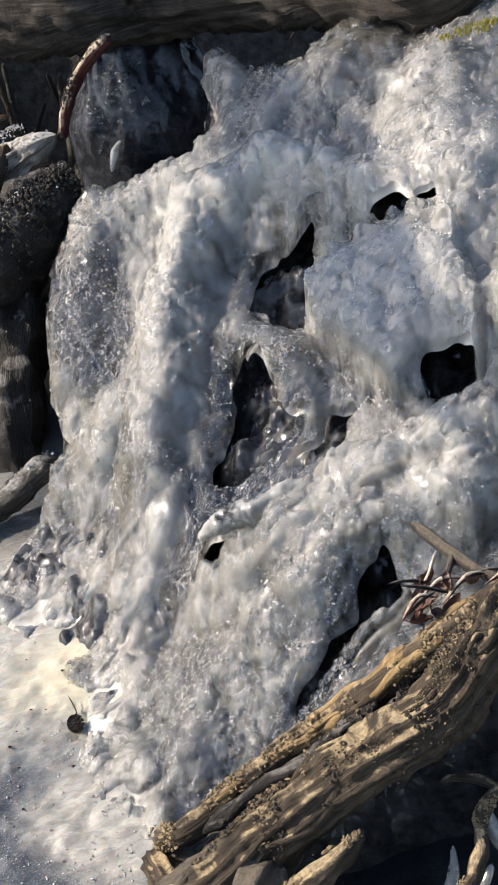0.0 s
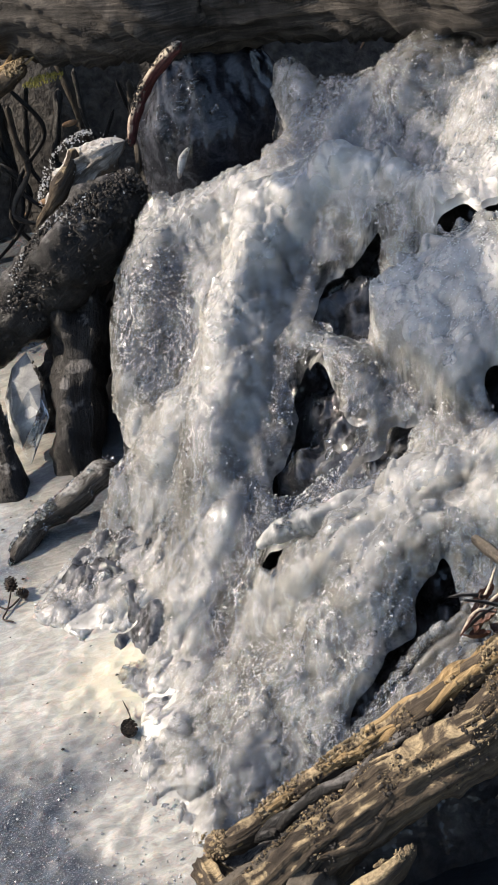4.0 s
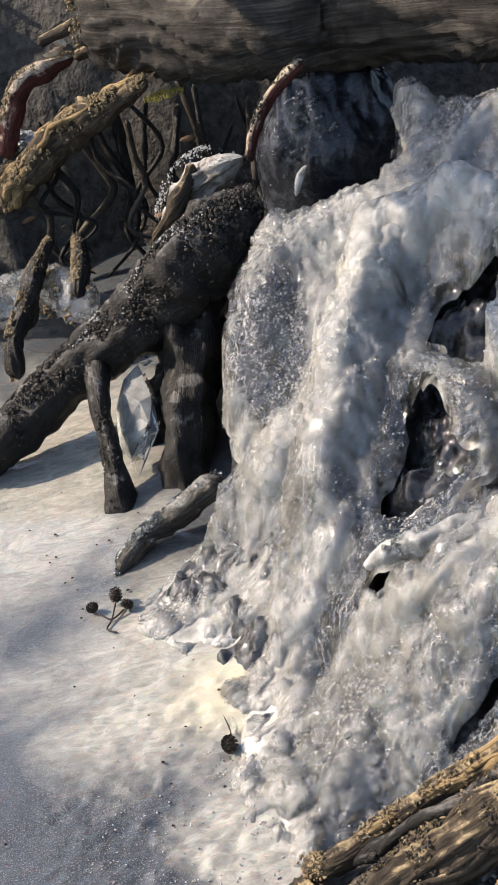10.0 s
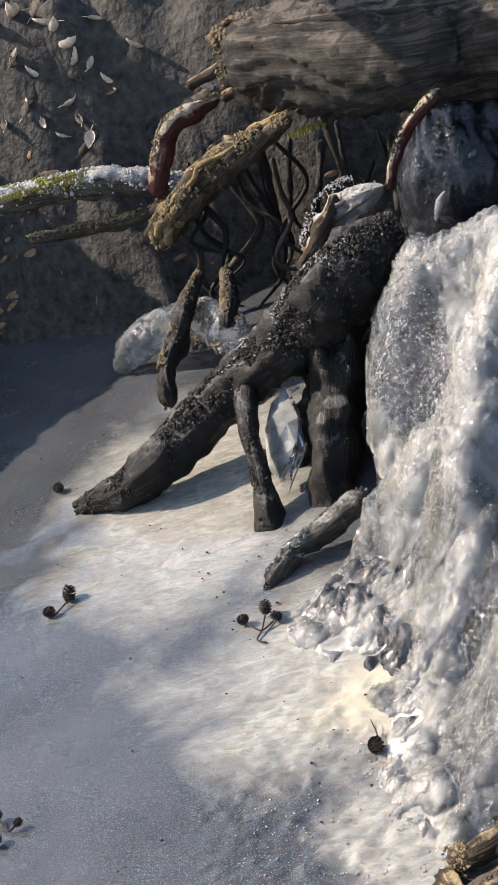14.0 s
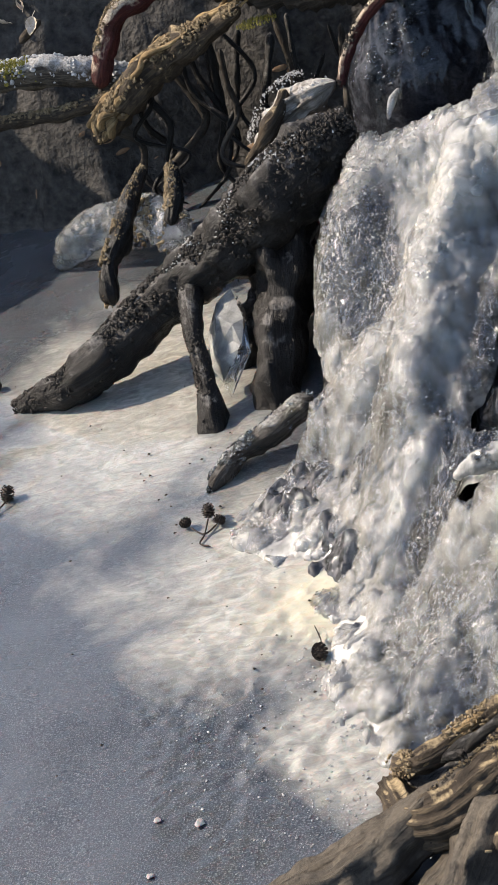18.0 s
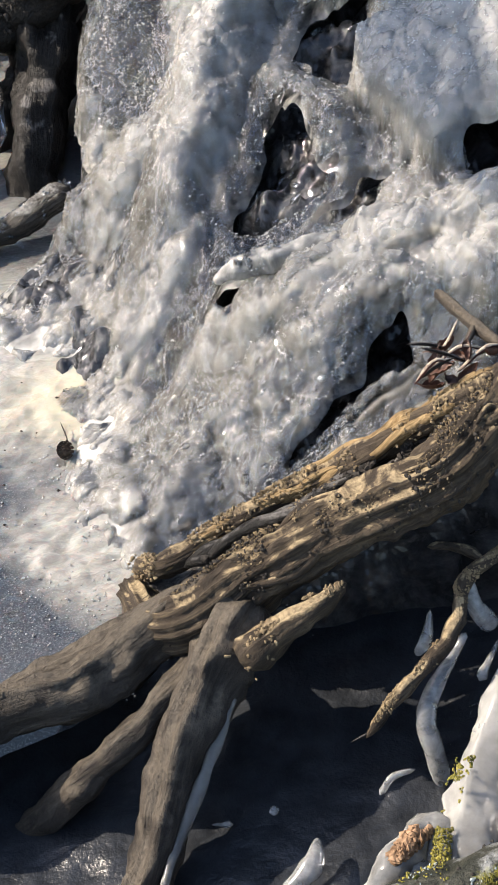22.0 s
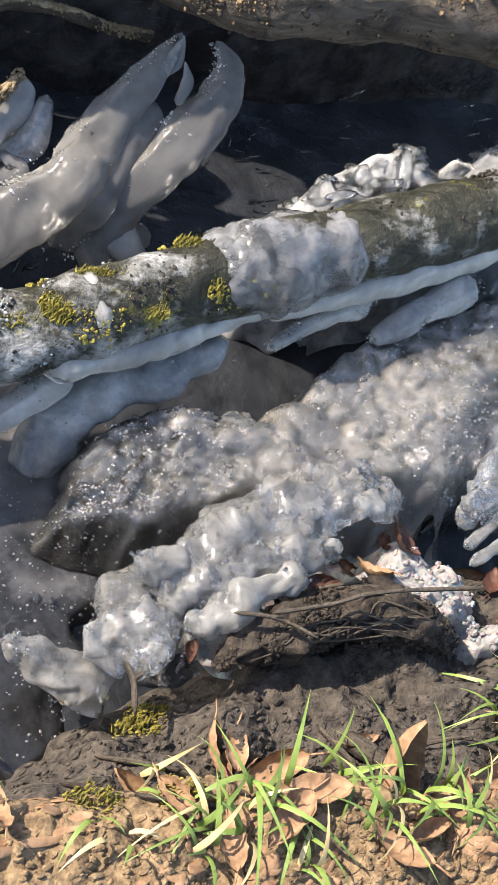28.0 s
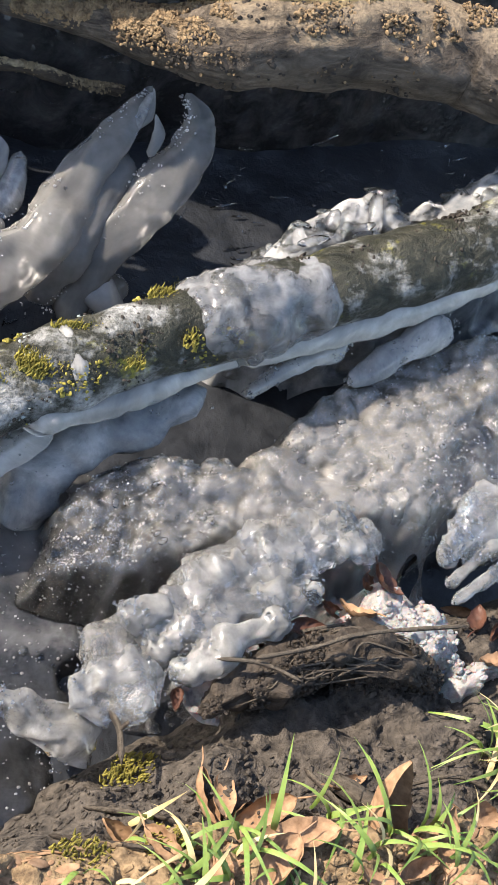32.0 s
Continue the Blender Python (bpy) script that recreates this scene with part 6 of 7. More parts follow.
def clay_z(x, y):
    wx, wy = x + 0.012 * fbm(x * 24, y * 24, 3, 3), y + 0.012 * fbm(x * 24, y * 24, 8, 3)
    e = inside(wx, wy, [(p[0], p[1]) for p in CLAY] + [(1.5, 0.4), (1.5, -0.4), (-0.3, -0.2)])
    f1, f2, rid = cells(x * 60 + fbm(x * 30, y * 30, 1, 2), y * 60, 41)
    return -0.11 + 0.13 * sstep(e, -0.05, 0.03) + 0.025 * sstep(e, 0.03, 0.12) + 0.010 * fbm(x * 30, y * 30, 2, 6, 0.62) + 0.006 * (f2 - f1)


clay = field("clay_slope", -0.2, 1.0, 0.1, 0.75, 0.004, clay_z, M_CLAY, cut=lambda x, y: clay_z(x, y) < -0.068)
tagged(clay, "dark cracked clay slope below the turf", "bank", kind="structure")


def bank_z(x, y):
    wx, wy = x + 0.010 * fbm(x * 26, y * 26, 3, 3), y + 0.010 * fbm(x * 26, y * 26, 8, 3)
    e = inside(wx, wy, [(p[0], p[1]) for p in TURF] + [(1.9, 0.2), (1.9, -1.8), (-1.9, -1.8), (-1.9, 0.0)])
    return -0.08 + 0.155 * sstep(e, -0.015, 0.03) + 0.008 * fbm(x * 30, y * 30, 2, 4) + 0.003 * fbm(x * 140, y * 140, 5, 2) + 0.05 * np.clip(e - .03, 0, 2)


bank = field("near_bank", 0.0, 0.75, 0.05, 0.5, 0.003, bank_z, M_SOIL, cut=lambda x, y: bank_z(x, y) < -0.075)
tagged(bank, "sunlit crumbly earth bank with leaf litter", "bank", kind="structure")
rim = field("bank_behind", -1.9, 1.9, -1.8, 0.06, 0.03, lambda x, y: bank_z(x, y) - 0.004, M_SOIL, low=-0.06)
tagged(rim, "bare earth bank", "bank", kind="structure")

beads("soil_crumbs", "loose crumbs of dry soil on the bank", bank_z, lambda x, y: (bank_z(x, y) > 0.02) * np.clip(.5 + fbm(x * 20, y * 20, 3, 2), 0, 1), (0.0, 0.75, 0.12, 0.48), 6000, .0006, .0030, 38, 1, sink=.2, mat=M_SOIL, category="soil", smooth=False, long=2.0)
beads("leaf_litter", "small brown scraps of leaf and straw on the bank", bank_z, lambda x, y: (bank_z(x, y) > 0.03) * np.clip(.5 + fbm(x * 12, y * 12, 9, 2), 0, 1), (0.0, 0.75, 0.12, 0.48), 1600, .0010, .0038, 40, 2, sink=.0, mat=M_LEAF, category="litter", smooth=False, long=5.0, squash=.35)
beads("clay_crumbs", "dark crumbs on the clay slope", clay_z, lambda x, y: (clay_z(x, y) > -0.04) * np.clip(.4 + fbm(x * 20, y * 20, 5, 2), 0, 1), (-0.1, 0.75, 0.2, 0.7), 6000, .0006, .0026, 39, 1, sink=.2, mat=M_CLAY, category="soil", smooth=False, long=2.0)

clod = thing("humus_clod", "dark crumbling clod of humus with dead rootlets at the bank edge", "soil", (0.390, 0.425, 0.03))
CLOD = [(0.318, 0.402, 0.026), (0.345, 0.418, 0.036), (0.375, 0.431, 0.043), (0.412, 0.440, 0.046), (0.452, 0.441, 0.044), (0.480, 0.432, 0.036)]
CLOD_R = [.006, .014, .018, .020, .018, .008]
under(limb("humus", CLOD, CLOD_R, M_HUMUS, rough=.45, freq=60, groove=.35, grooves=6, around=40, step=.003), clod)
crust("crumb", CLOD, CLOD_R, 5000, .0004, .0016, M_HUMUS, clod, 171, 1.1, "dark crumbs of humus", gap=-.2)
clod_rng = random.Random(17)
for k in range(22):
    a, b = sorted((clod_rng.random(), clod_rng.random()))
    b = min(1.0, max(b, a + .25))
    mid_line, mid_r = smooth_line(CLOD, CLOD_R, 50)
    turn = clod_rng.uniform(.2, 2.6)
    pts = []
    for q in np.linspace(a, b, 5):
        c, r = mid_line[int(q * 49)], mid_r[int(q * 49)] * 1.02
        wob = turn + clod_rng.gauss(0, .25)
        pts.append((c[0] + clod_rng.gauss(0, .002), c[1] + r * math.cos(wob) * -1, c[2] + r * math.sin(wob)))
    under(limb("rootlet", pts, [.0005, .0009, .0009, .0007, .0004], M_WOOD_GREY, around=6, step=.004, rough=.2, freq=200), clod, "thin dead rootlet")

# ---- ice round the mossy log ----
under(limb("ice_fringe", [(-0.017, 0.517, 0.000), (0.029, 0.535, 0.000), (0.065, 0.553, -0.000), (0.096, 0.566, 0.010)], [.014, .016, .013, .006], M_ICE_WHITE, rough=.28, freq=40, lumps=.2, lump_len=.04, flat=.7), mlog, "white scalloped ice fringe")
under(limb("ice_fringe", [(0.063, 0.565, 0.020), (0.137, 0.580, 0.027), (0.213, 0.604, 0.036), (0.291, 0.630, 0.046), (0.207, 0.587, 0.055), (0.260, 0.608, 0.060), (0.310, 0.632, 0.068), (0.363, 0.657, 0.075)], [.003, .009, .010, .010, .011, .011, .009, .004], M_ICE_WHITE, rough=.2, lumps=.3, lump_len=.03), mlog, "white scalloped ice fringe")
under(limb("ice_collar", [(0.331, 0.667, 0.098), (0.341, 0.672, 0.100), (0.356, 0.679, 0.100)], [.014, .021, .012], M_COLLAR, rough=.08, freq=30, flat=1.0), mlog, "rounded grey ice knob on the collar")
under(limb("ice_fringe", [(0.347, 0.642, 0.070), (0.396, 0.666, 0.080), (0.447, 0.690, 0.088), (0.507, 0.719, 0.095), (0.545, 0.737, 0.105)], [.004, .010, .014, .014, .012], M_ICE_WHITE, rough=.14, lumps=.15), mlog, "white scalloped ice fringe")
under(limb("ice_collar", [(-0.048, 0.559, 0.031), (-0.039, 0.560, 0.032), (-0.027, 0.562, 0.033)], [.0250, .0284, .0250], M_ICE_SATIN, rough=.12, freq=60, step=.002, cap=False), mlog, "thin grey ice collar")
under(limb("ice_collar", [(0.216, 0.615, 0.072), (0.222, 0.618, 0.073), (0.229, 0.621, 0.074)], [.0255, .0292, .0255], M_ICE_WHITE, rough=.12, freq=70, step=.002, cap=False), mlog, "thin white ice collar")
for pts, rr, mt in (([(0.325, 0.630, 0.050), (0.282, 0.612, 0.030), (0.243, 0.595, 0.010), (0.221, 0.576, -0.010), (0.217, 0.556, -0.040)], [.014, .018, .02, .022, .02], M_ICE_GREY),
                    ([(-0.020, 0.515, -0.020), (0.009, 0.524, -0.020), (0.031, 0.514, -0.030)], [.02, .018, .008], M_ICE_WHITE),
                    ([(0.054, 0.645, 0.000), (0.028, 0.640, -0.010), (-0.002, 0.622, -0.020)], [.012, .014, .012], M_ICE_WHITE),
                    ([(0.354, 0.630, 0.050), (0.386, 0.653, 0.060), (0.427, 0.673, 0.070)], [.004, .008, .01], M_ICE_WHITE),
                    ([(0.432, 0.650, 0.055), (0.460, 0.668, 0.065), (0.508, 0.702, 0.080)], [.004, .01, .014], M_ICE_GREY)):
    e = thing("ice_tongue", "pale ice tongue hanging below the mossy log", "ice", pts[0], group="ice tongues below the log")
    under(limb("ice", pts, rr, mt, rough=.3, freq=34, lumps=.14, groove=.1, grooves=4, around=36), e)
    crust("ice_bead", pts, rr, 300, 0.0004, 0.0012, M_GLASS, e, 88, 1.0, "clear beads frozen on it", gap=-.1)

SHELF = [(0.362, 0.741, 0.090), (0.420, 0.790, 0.100), (0.471, 0.794, 0.110), (0.558, 0.834, 0.120), (0.72, 0.93, .12), (0.7, 0.86, .12), (0.539, 0.772, 0.120), (0.437, 0.734, 0.100), (0.373, 0.713, 0.090)]


def shelf_z(x, y):
    e = inside(x + .008 * fbm(x * 40, y * 40, 2, 2), y + .008 * fbm(x * 40, y * 40, 5, 2), SHELF)
    z = np.interp(x, [0.3, 0.65], [0.075, 0.115]) + 0.012 * fbm(x * 20, y * 20, 8, 3)
    for size, h, sd in ((0.024, 0.008, 45), (0.011, 0.004, 49)):
        f1, f2, rid = cells(x / size, y / size, sd)
        z = z + h * (0.7 + 0.5 * rid) * np.sqrt(np.clip(1 - f1 * f1, 0, 1))
    return z - 0.15 * sstep(e, 0.012, -0.02)


shelf = field("ice_shelf", 0.25, 0.8, 0.65, 1.0, 0.003, shelf_z, M_ICE_GREY, cut=lambda x, y: inside(x, y, SHELF) < -0.03)
beads("shelf_beads", "clear beads and blades on the ice shelf", shelf_z, lambda x, y: (inside(x, y, SHELF) > -0.01) * 0.8, (0.25, 0.8, 0.65, 1.0), 900, .0012, .006, 34, 2, long=3.0, flow=(0.85, 0.5))
tagged(shelf, "jagged clear ice shelf behind the mossy log", "ice", kind="structure")

FOAM = [(-0.111, 0.502, -0.040), (-0.006, 0.551, -0.040), (0.100, 0.585, -0.040), (0.214, 0.618, -0.040), (0.279, 0.602, -0.040), (0.279, 0.461, -0.040), (0.263, 0.395, -0.040), (0.207, 0.345, -0.040), (-0.094, 0.325, -0.040)]


def foam_z(x, y):
    e = inside(x + .02 * fbm(x * 20, y * 20, 2, 3), y + .02 * fbm(x * 20, y * 20, 5, 3), FOAM)
    f1, f2, rid = cells(x * 95 + 1.4 * fbm(x * 35, y * 35, 1, 3), y * 95 + 1.4 * fbm(x * 35, y * 35, 4, 3), 51)
    return -0.041 + 0.004 * fbm(x * 15, y * 15, 4, 3) + 0.0006 * fbm(x * 90, y * 90, 14, 3) + 0.0007 * sstep(f2 - f1, 0.22, 0.0) * (0.6 + .6 * rid) * foam_patch(x, y) - 0.03 * sstep(e, 0.02, -0.02)


def foam_patch(x, y):
    """Where the bubbles show as rings: near the bank side, in patches."""
    return sstep(fbm(x * 9, y * 9, 81, 3), -0.1, 0.45) * sstep(y, 0.56, 0.44)


def foam_milk(x, y):
    f1, f2, rid = cells(x * 95 + 1.4 * fbm(x * 35, y * 35, 1, 3), y * 95 + 1.4 * fbm(x * 35, y * 35, 4, 3), 51)
    return 0.36 + 0.46 * fbm(x * 9, y * 9, 71, 5, 0.55) + (0.14 * sstep(f2 - f1, 0.3, 0.03) + 0.12 * rid) * foam_patch(x, y) + 0.22 * sstep(x, 0.08, -0.08)


foam = field("bubbly_ice", -0.35, 0.45, 0.12, 0.8, 0.0020, foam_z, M_FOAM, zone=foam_milk)
beads("foam_bubbles", "small clear bubbles frozen into the foam", foam_z, lambda x, y: (inside(x, y, FOAM) > 0) * np.clip(0.3 + 0.9 * fbm(x * 10, y * 10, 137, 2), 0, 1) * foam_patch(x, y), (-0.2, 0.42, 0.2, 0.75), 260, .0012, .0040, 35, 2, sink=.62, long=1.5)
beads("foam_sparks", "tiny pale drops added as glints on the foam", foam_z, lambda x, y: (inside(x, y, FOAM) > 0) * 0.6, (-0.3, 0.42, 0.2, 0.75), 1800, .0004, .0012, 36, 1, sink=.1, mat=M_SPARK)
tagged(foam, "grey frozen foam full of bubbles", "ice", kind="structure")

# ---- small things ----
def ribbon(length, width, bend, twist, rng, n=8, fold=0.25, taper=1.0):
    """A grass blade: a folded strip of quads that bends over."""
    v, f = [], []
    for i in range(n + 1):
        t = i / n
        w = width * (1 - t ** 2 * taper) * (0.7 + 0.3 * min(1, t * 4)) * 0.5
        a = bend * t
        x = length * t * math.sin(a * .6)
        z = length * t * math.cos(a * .6)
        tw = twist * t
        cx, sx = math.cos(tw), math.sin(tw)
        for sgn in (-1, 0, 1):
            v.append((x + (0 if sgn else -fold * w) + sgn * w * sx * .3, sgn * w * cx, z))
    for i in range(n):
        for k in (0, 1):
            a = i * 3 + k
            f.append((a, a + 1, a + 4, a + 3))
    return v, f


def leaf_mesh(name, length, width, curl, roll, mat, seed=0, nx=12, ny=8, ribs=8):
    """A dead leaf: pointed oval, curled across and along, with side veins and a torn edge; two-sided with thickness."""
    rng = random.Random(seed)
    v, f = [], []
    for side in (0, 1):
        for i in range(nx + 1):
            t = i / nx
            half = width * 0.5 * math.sin(math.pi * t ** 0.8) ** 0.8 * (0.92 + 0.16 * rng.random() * (side == 0)) + 0.0004
            for j in range(ny + 1):
                s = j / ny * 2 - 1
                a = curl * abs(s) ** 1.3
                y = s * half * math.cos(a * .8)
                z = abs(s) * half * math.sin(a) + 0.0012 * math.sin((t * ribs + abs(s) * 1.2) * 2 * math.pi) * (1 - abs(s) * .3) + roll * length * (t - .5) ** 2
                v.append((length * (t - .5), y, z - side * 0.0006))
    m = (nx + 1) * (ny + 1)
    for side in (0, 1):
        for i in range(nx):
            for j in range(ny):
                a = side * m + i * (ny + 1) + j
                q = (a, a + 1, a + ny + 2, a + ny + 1)
                f.append(q if side == 0 else q[::-1])
    me = bpy.data.meshes.new(name)
    me.from_pydata(v, [], f)
    me.polygons.foreach_set("use_smooth", np.full(len(me.polygons), True))
    me.materials.append(mat)
    return me


def drop_leaf(at, length, width, rz, ry, rx, mat, label, curl=0.8, roll=0.6, seed=0, group="dead leaves"):
    e = thing("dead_leaf", label, "leaf", at, group=group)
    b = new("blade", leaf_mesh("blade", length, width, curl, roll, mat, seed))
    b.parent = e
    st, q, tri = tube([(-length * .5, 0, roll * length * .25), (-length * .62, 0.002, roll * length * .3), (-length * .8, 0.004, roll * length * .32)], [.0007, .0006, .0005], step=.004, around=6)
    me = bpy.data.meshes.new("stalk")
    me.from_pydata(st.tolist(), [], q.tolist() + tri.tolist())
    me.materials.append(mat)
    k = new("stalk", me)
    k.parent = b
    e.rotation_euler = (radians(rx), radians(ry), radians(rz))
    return e


def tuft(at, blades, length, seed, label, width=0.0045, lean=0.0, mat=None):
    rng = random.Random(seed)
    e = thing("grass_tuft", label, "grass", at, group="grass tufts on the bank")
    for k in range(blades):
        v, f = ribbon(length * rng.uniform(.45, .85), width * rng.uniform(.6, 1.1), rng.uniform(1.2, 3.0), rng.uniform(-1, 1), rng)
        me = bpy.data.meshes.new("blade")
        me.from_pydata(v, [], f)
        me.polygons.foreach_set("use_smooth", np.full(len(me.polygons), True))
        me.materials.append(mat or (M_STRAW if rng.random() < .15 else M_GRASS))
        b = new("blade", me)
        b.parent = e
        b.location = (rng.uniform(-.012, .012), rng.uniform(-.012, .012), -0.003)
        b.rotation_euler = (rng.uniform(-.35, .35), rng.uniform(-.35, .35), rng.uniform(0, 6.28) if not lean else lean + rng.gauss(0, .7))
    return e


for at, n, ln, sd, lean in (((0.387, 0.328, 0.057), 8, .075, 1, 0), ((0.425, 0.310, 0.075), 9, .08, 2, 0), ((0.330, 0.305, 0.081), 8, .08, 3, 0), ((0.459, 0.297, 0.089), 6, .07, 4, 0),
                            ((0.527, 0.386, 0.045), 9, .085, 5, 2.9), ((0.546, 0.353, 0.045), 8, .08, 6, 2.6), ((0.299, 0.298, 0.069), 7, .08, 7, 0), ((0.183, 0.352, -0.038), 6, .05, 8, 0), ((0.277, 0.328, 0.022), 4, .06, 9, 0),
                            ((0.511, 0.292, 0.075), 7, .07, 10, 0), ((0.509, 0.374, 0.044), 7, .07, 14, 2.9), ((0.542, 0.372, 0.045), 9, .085, 15, 2.8), ((0.562, 0.389, 0.044), 9, .09, 16, 2.8), ((0.395, 0.297, 0.083), 9, .07, 17, 0), ((0.449, 0.326, 0.069), 6, .06, 18, 0), ((0.284, 0.281, 0.082), 7, .06, 19, 0), ((0.313, 0.291, 0.078), 6, .06, 20, 0), ((0.352, 0.277, 0.080), 8, .07, 11, 0), ((0.234, 0.278, 0.088), 5, .05, 12, 0), ((0.177, 0.373, -0.036), 4, .03, 13, 0)):
    tuft(at, n, ln, sd, "bright green grass tuft among dead leaves", lean=lean)

drop_leaf((0.415, 0.339, 0.064), .085, .040, 100, -55, 15, M_LEAF, "large curled pale brown leaf with ribbed veins standing in grass", curl=1.1, roll=.9, seed=3)
leaf_rng = random.Random(11)
for k, (px, ln) in enumerate((((0.352, 0.337, 0.035), .045), ((0.355, 0.310, 0.079), .05), ((0.316, 0.346, 0.025), .04), ((0.336, 0.335, 0.030), .035), ((0.450, 0.313, 0.080), .04), ((0.338, 0.291, 0.084), .045),
                              ((0.489, 0.336, 0.055), .035), ((0.428, 0.292, 0.080), .04), ((0.273, 0.298, 0.078), .035), ((0.264, 0.325, 0.018), .03), ((0.504, 0.311, 0.080), .04), ((0.409, 0.357, 0.038), .03),
                              ((0.328, 0.346, 0.033), .035), ((0.171, 0.287, 0.079), .035), ((0.407, 0.277, 0.084), .04), ((0.305, 0.279, 0.079), .04), ((0.548, 0.428, 0.043), .03), ((0.525, 0.447, 0.044), .025))):
    drop_leaf(px, ln, ln * leaf_rng.uniform(.4, .6), leaf_rng.uniform(0, 360), leaf_rng.uniform(-25, 25), leaf_rng.uniform(-30, 30), M_LEAF, "curled brown dead leaf lying on the bank", leaf_rng.uniform(.4, 1.3), leaf_rng.uniform(.2, 1), k)
for k, (px, ln) in enumerate((((0.443, 0.495, 0.052), .03), ((0.379, 0.458, 0.039), .028), ((0.370, 0.455, 0.015), .022), ((0.302, 0.408, 0.030), .02), ((0.533, 0.490, 0.015), .03), ((0.566, 0.635, 0.100), .02), ((0.114, 0.910, 0.220), 0.021), ((0.128, 0.922, 0.220), 0.018), ((0.184, 0.917, 0.220), 0.024), ((0.133, 0.902, 0.220), 0.021), ((0.107, 0.916, 0.200), 0.018), ((0.120, 0.929, 0.225), 0.021), ((0.135, 0.915, 0.230), 0.018), ((0.111, 0.917, 0.215), 0.024), ((0.122, 0.903, 0.210), 0.018), ((0.150, 0.907, 0.230), 0.018), ((0.189, 0.897, 0.225), 0.018))):
    drop_leaf(px, ln, ln * .55, leaf_rng.uniform(0, 360), leaf_rng.uniform(-40, 40), leaf_rng.uniform(-40, 40), M_LEAF_RED, "dark red-brown wet leaf caught in the ice and roots", leaf_rng.uniform(.5, 1.3), leaf_rng.uniform(.2, 1), 40 + k, group="wet leaves")
for k, (px, ln) in enumerate((((-0.692, 2.591, 0.507), .05), ((-0.645, 2.560, 0.481), .045), ((-0.616, 2.538, 0.438), .05), ((-0.587, 2.526, 0.403), .03), ((-0.563, 2.505, 0.351), .03), ((-0.692, 2.503, 0.335), .025), ((-0.633, 2.500, 0.324), .03), ((-0.600, 2.396, 0.314), .035),
                              ((-0.766, 2.528, 0.345), .03), ((-0.714, 2.529, 0.370), .03), ((-0.399, 2.462, 0.320), .035), ((-0.746, 2.592, 0.503), .04), ((-0.563, 2.579, 0.460), .03), ((-0.381, 2.283, 0.357), .04))):
    drop_leaf(px, ln, ln * .55, leaf_rng.uniform(0, 360), leaf_rng.uniform(-40, 40), leaf_rng.uniform(-40, 40), M_LEAF_PALE, "dead leaf on the shaded far bank, coloured as sunlit", leaf_rng.uniform(.5, 1.3), leaf_rng.uniform(.2, 1), 60 + k, group="leaves on the far bank")


for k, (px, ln) in enumerate((((0.371, 0.453, 0.031), .022), ((0.385, 0.459, 0.048), .026), ((0.430, 0.497, -0.005), .022), ((0.426, 0.474, 0.041), .028), ((0.440, 0.500, 0.033), .022), ((0.396, 0.446, 0.038), .020), ((0.554, 0.530, -0.049), .026), ((0.540, 0.482, 0.027), .024), ((0.564, 0.477, 0.032), .026), ((0.347, 0.437, 0.018), .020), ((0.569, 0.511, 0.008), .024))):
    drop_leaf(px, ln, ln * .5, leaf_rng.uniform(0, 360), leaf_rng.uniform(-50, 50), leaf_rng.uniform(-40, 40), M_LEAF_RED if k % 3 else M_LEAF, "torn red-brown leaf frozen at the edge of the bank", leaf_rng.uniform(.6, 1.4), leaf_rng.uniform(.3, 1), 120 + k, group="leaves at the bank edge")
for k, (px, ln) in enumerate((((-0.706, 2.602, 0.510), .04), ((-0.656, 2.601, 0.505), .045), ((-0.711, 2.551, 0.446), .04), ((-0.691, 2.538, 0.413), .035), ((-0.629, 2.551, 0.470), .045), ((-0.604, 2.529, 0.419), .04), ((-0.569, 2.513, 0.373), .03), ((-0.637, 2.512, 0.354), .03), ((-0.506, 2.527, 0.410), .035), ((-0.672, 2.495, 0.309), .03), ((-0.718, 2.525, 0.364), .035))):
    drop_leaf(px, ln, ln * .5, leaf_rng.uniform(0, 360), leaf_rng.uniform(-70, -20), leaf_rng.uniform(-40, 40), M_LEAF_PALE, "dead leaf on the shaded far bank, coloured as sunlit", leaf_rng.uniform(.5, 1.3), leaf_rng.uniform(.2, 1), 90 + k, group="leaves on the far bank")


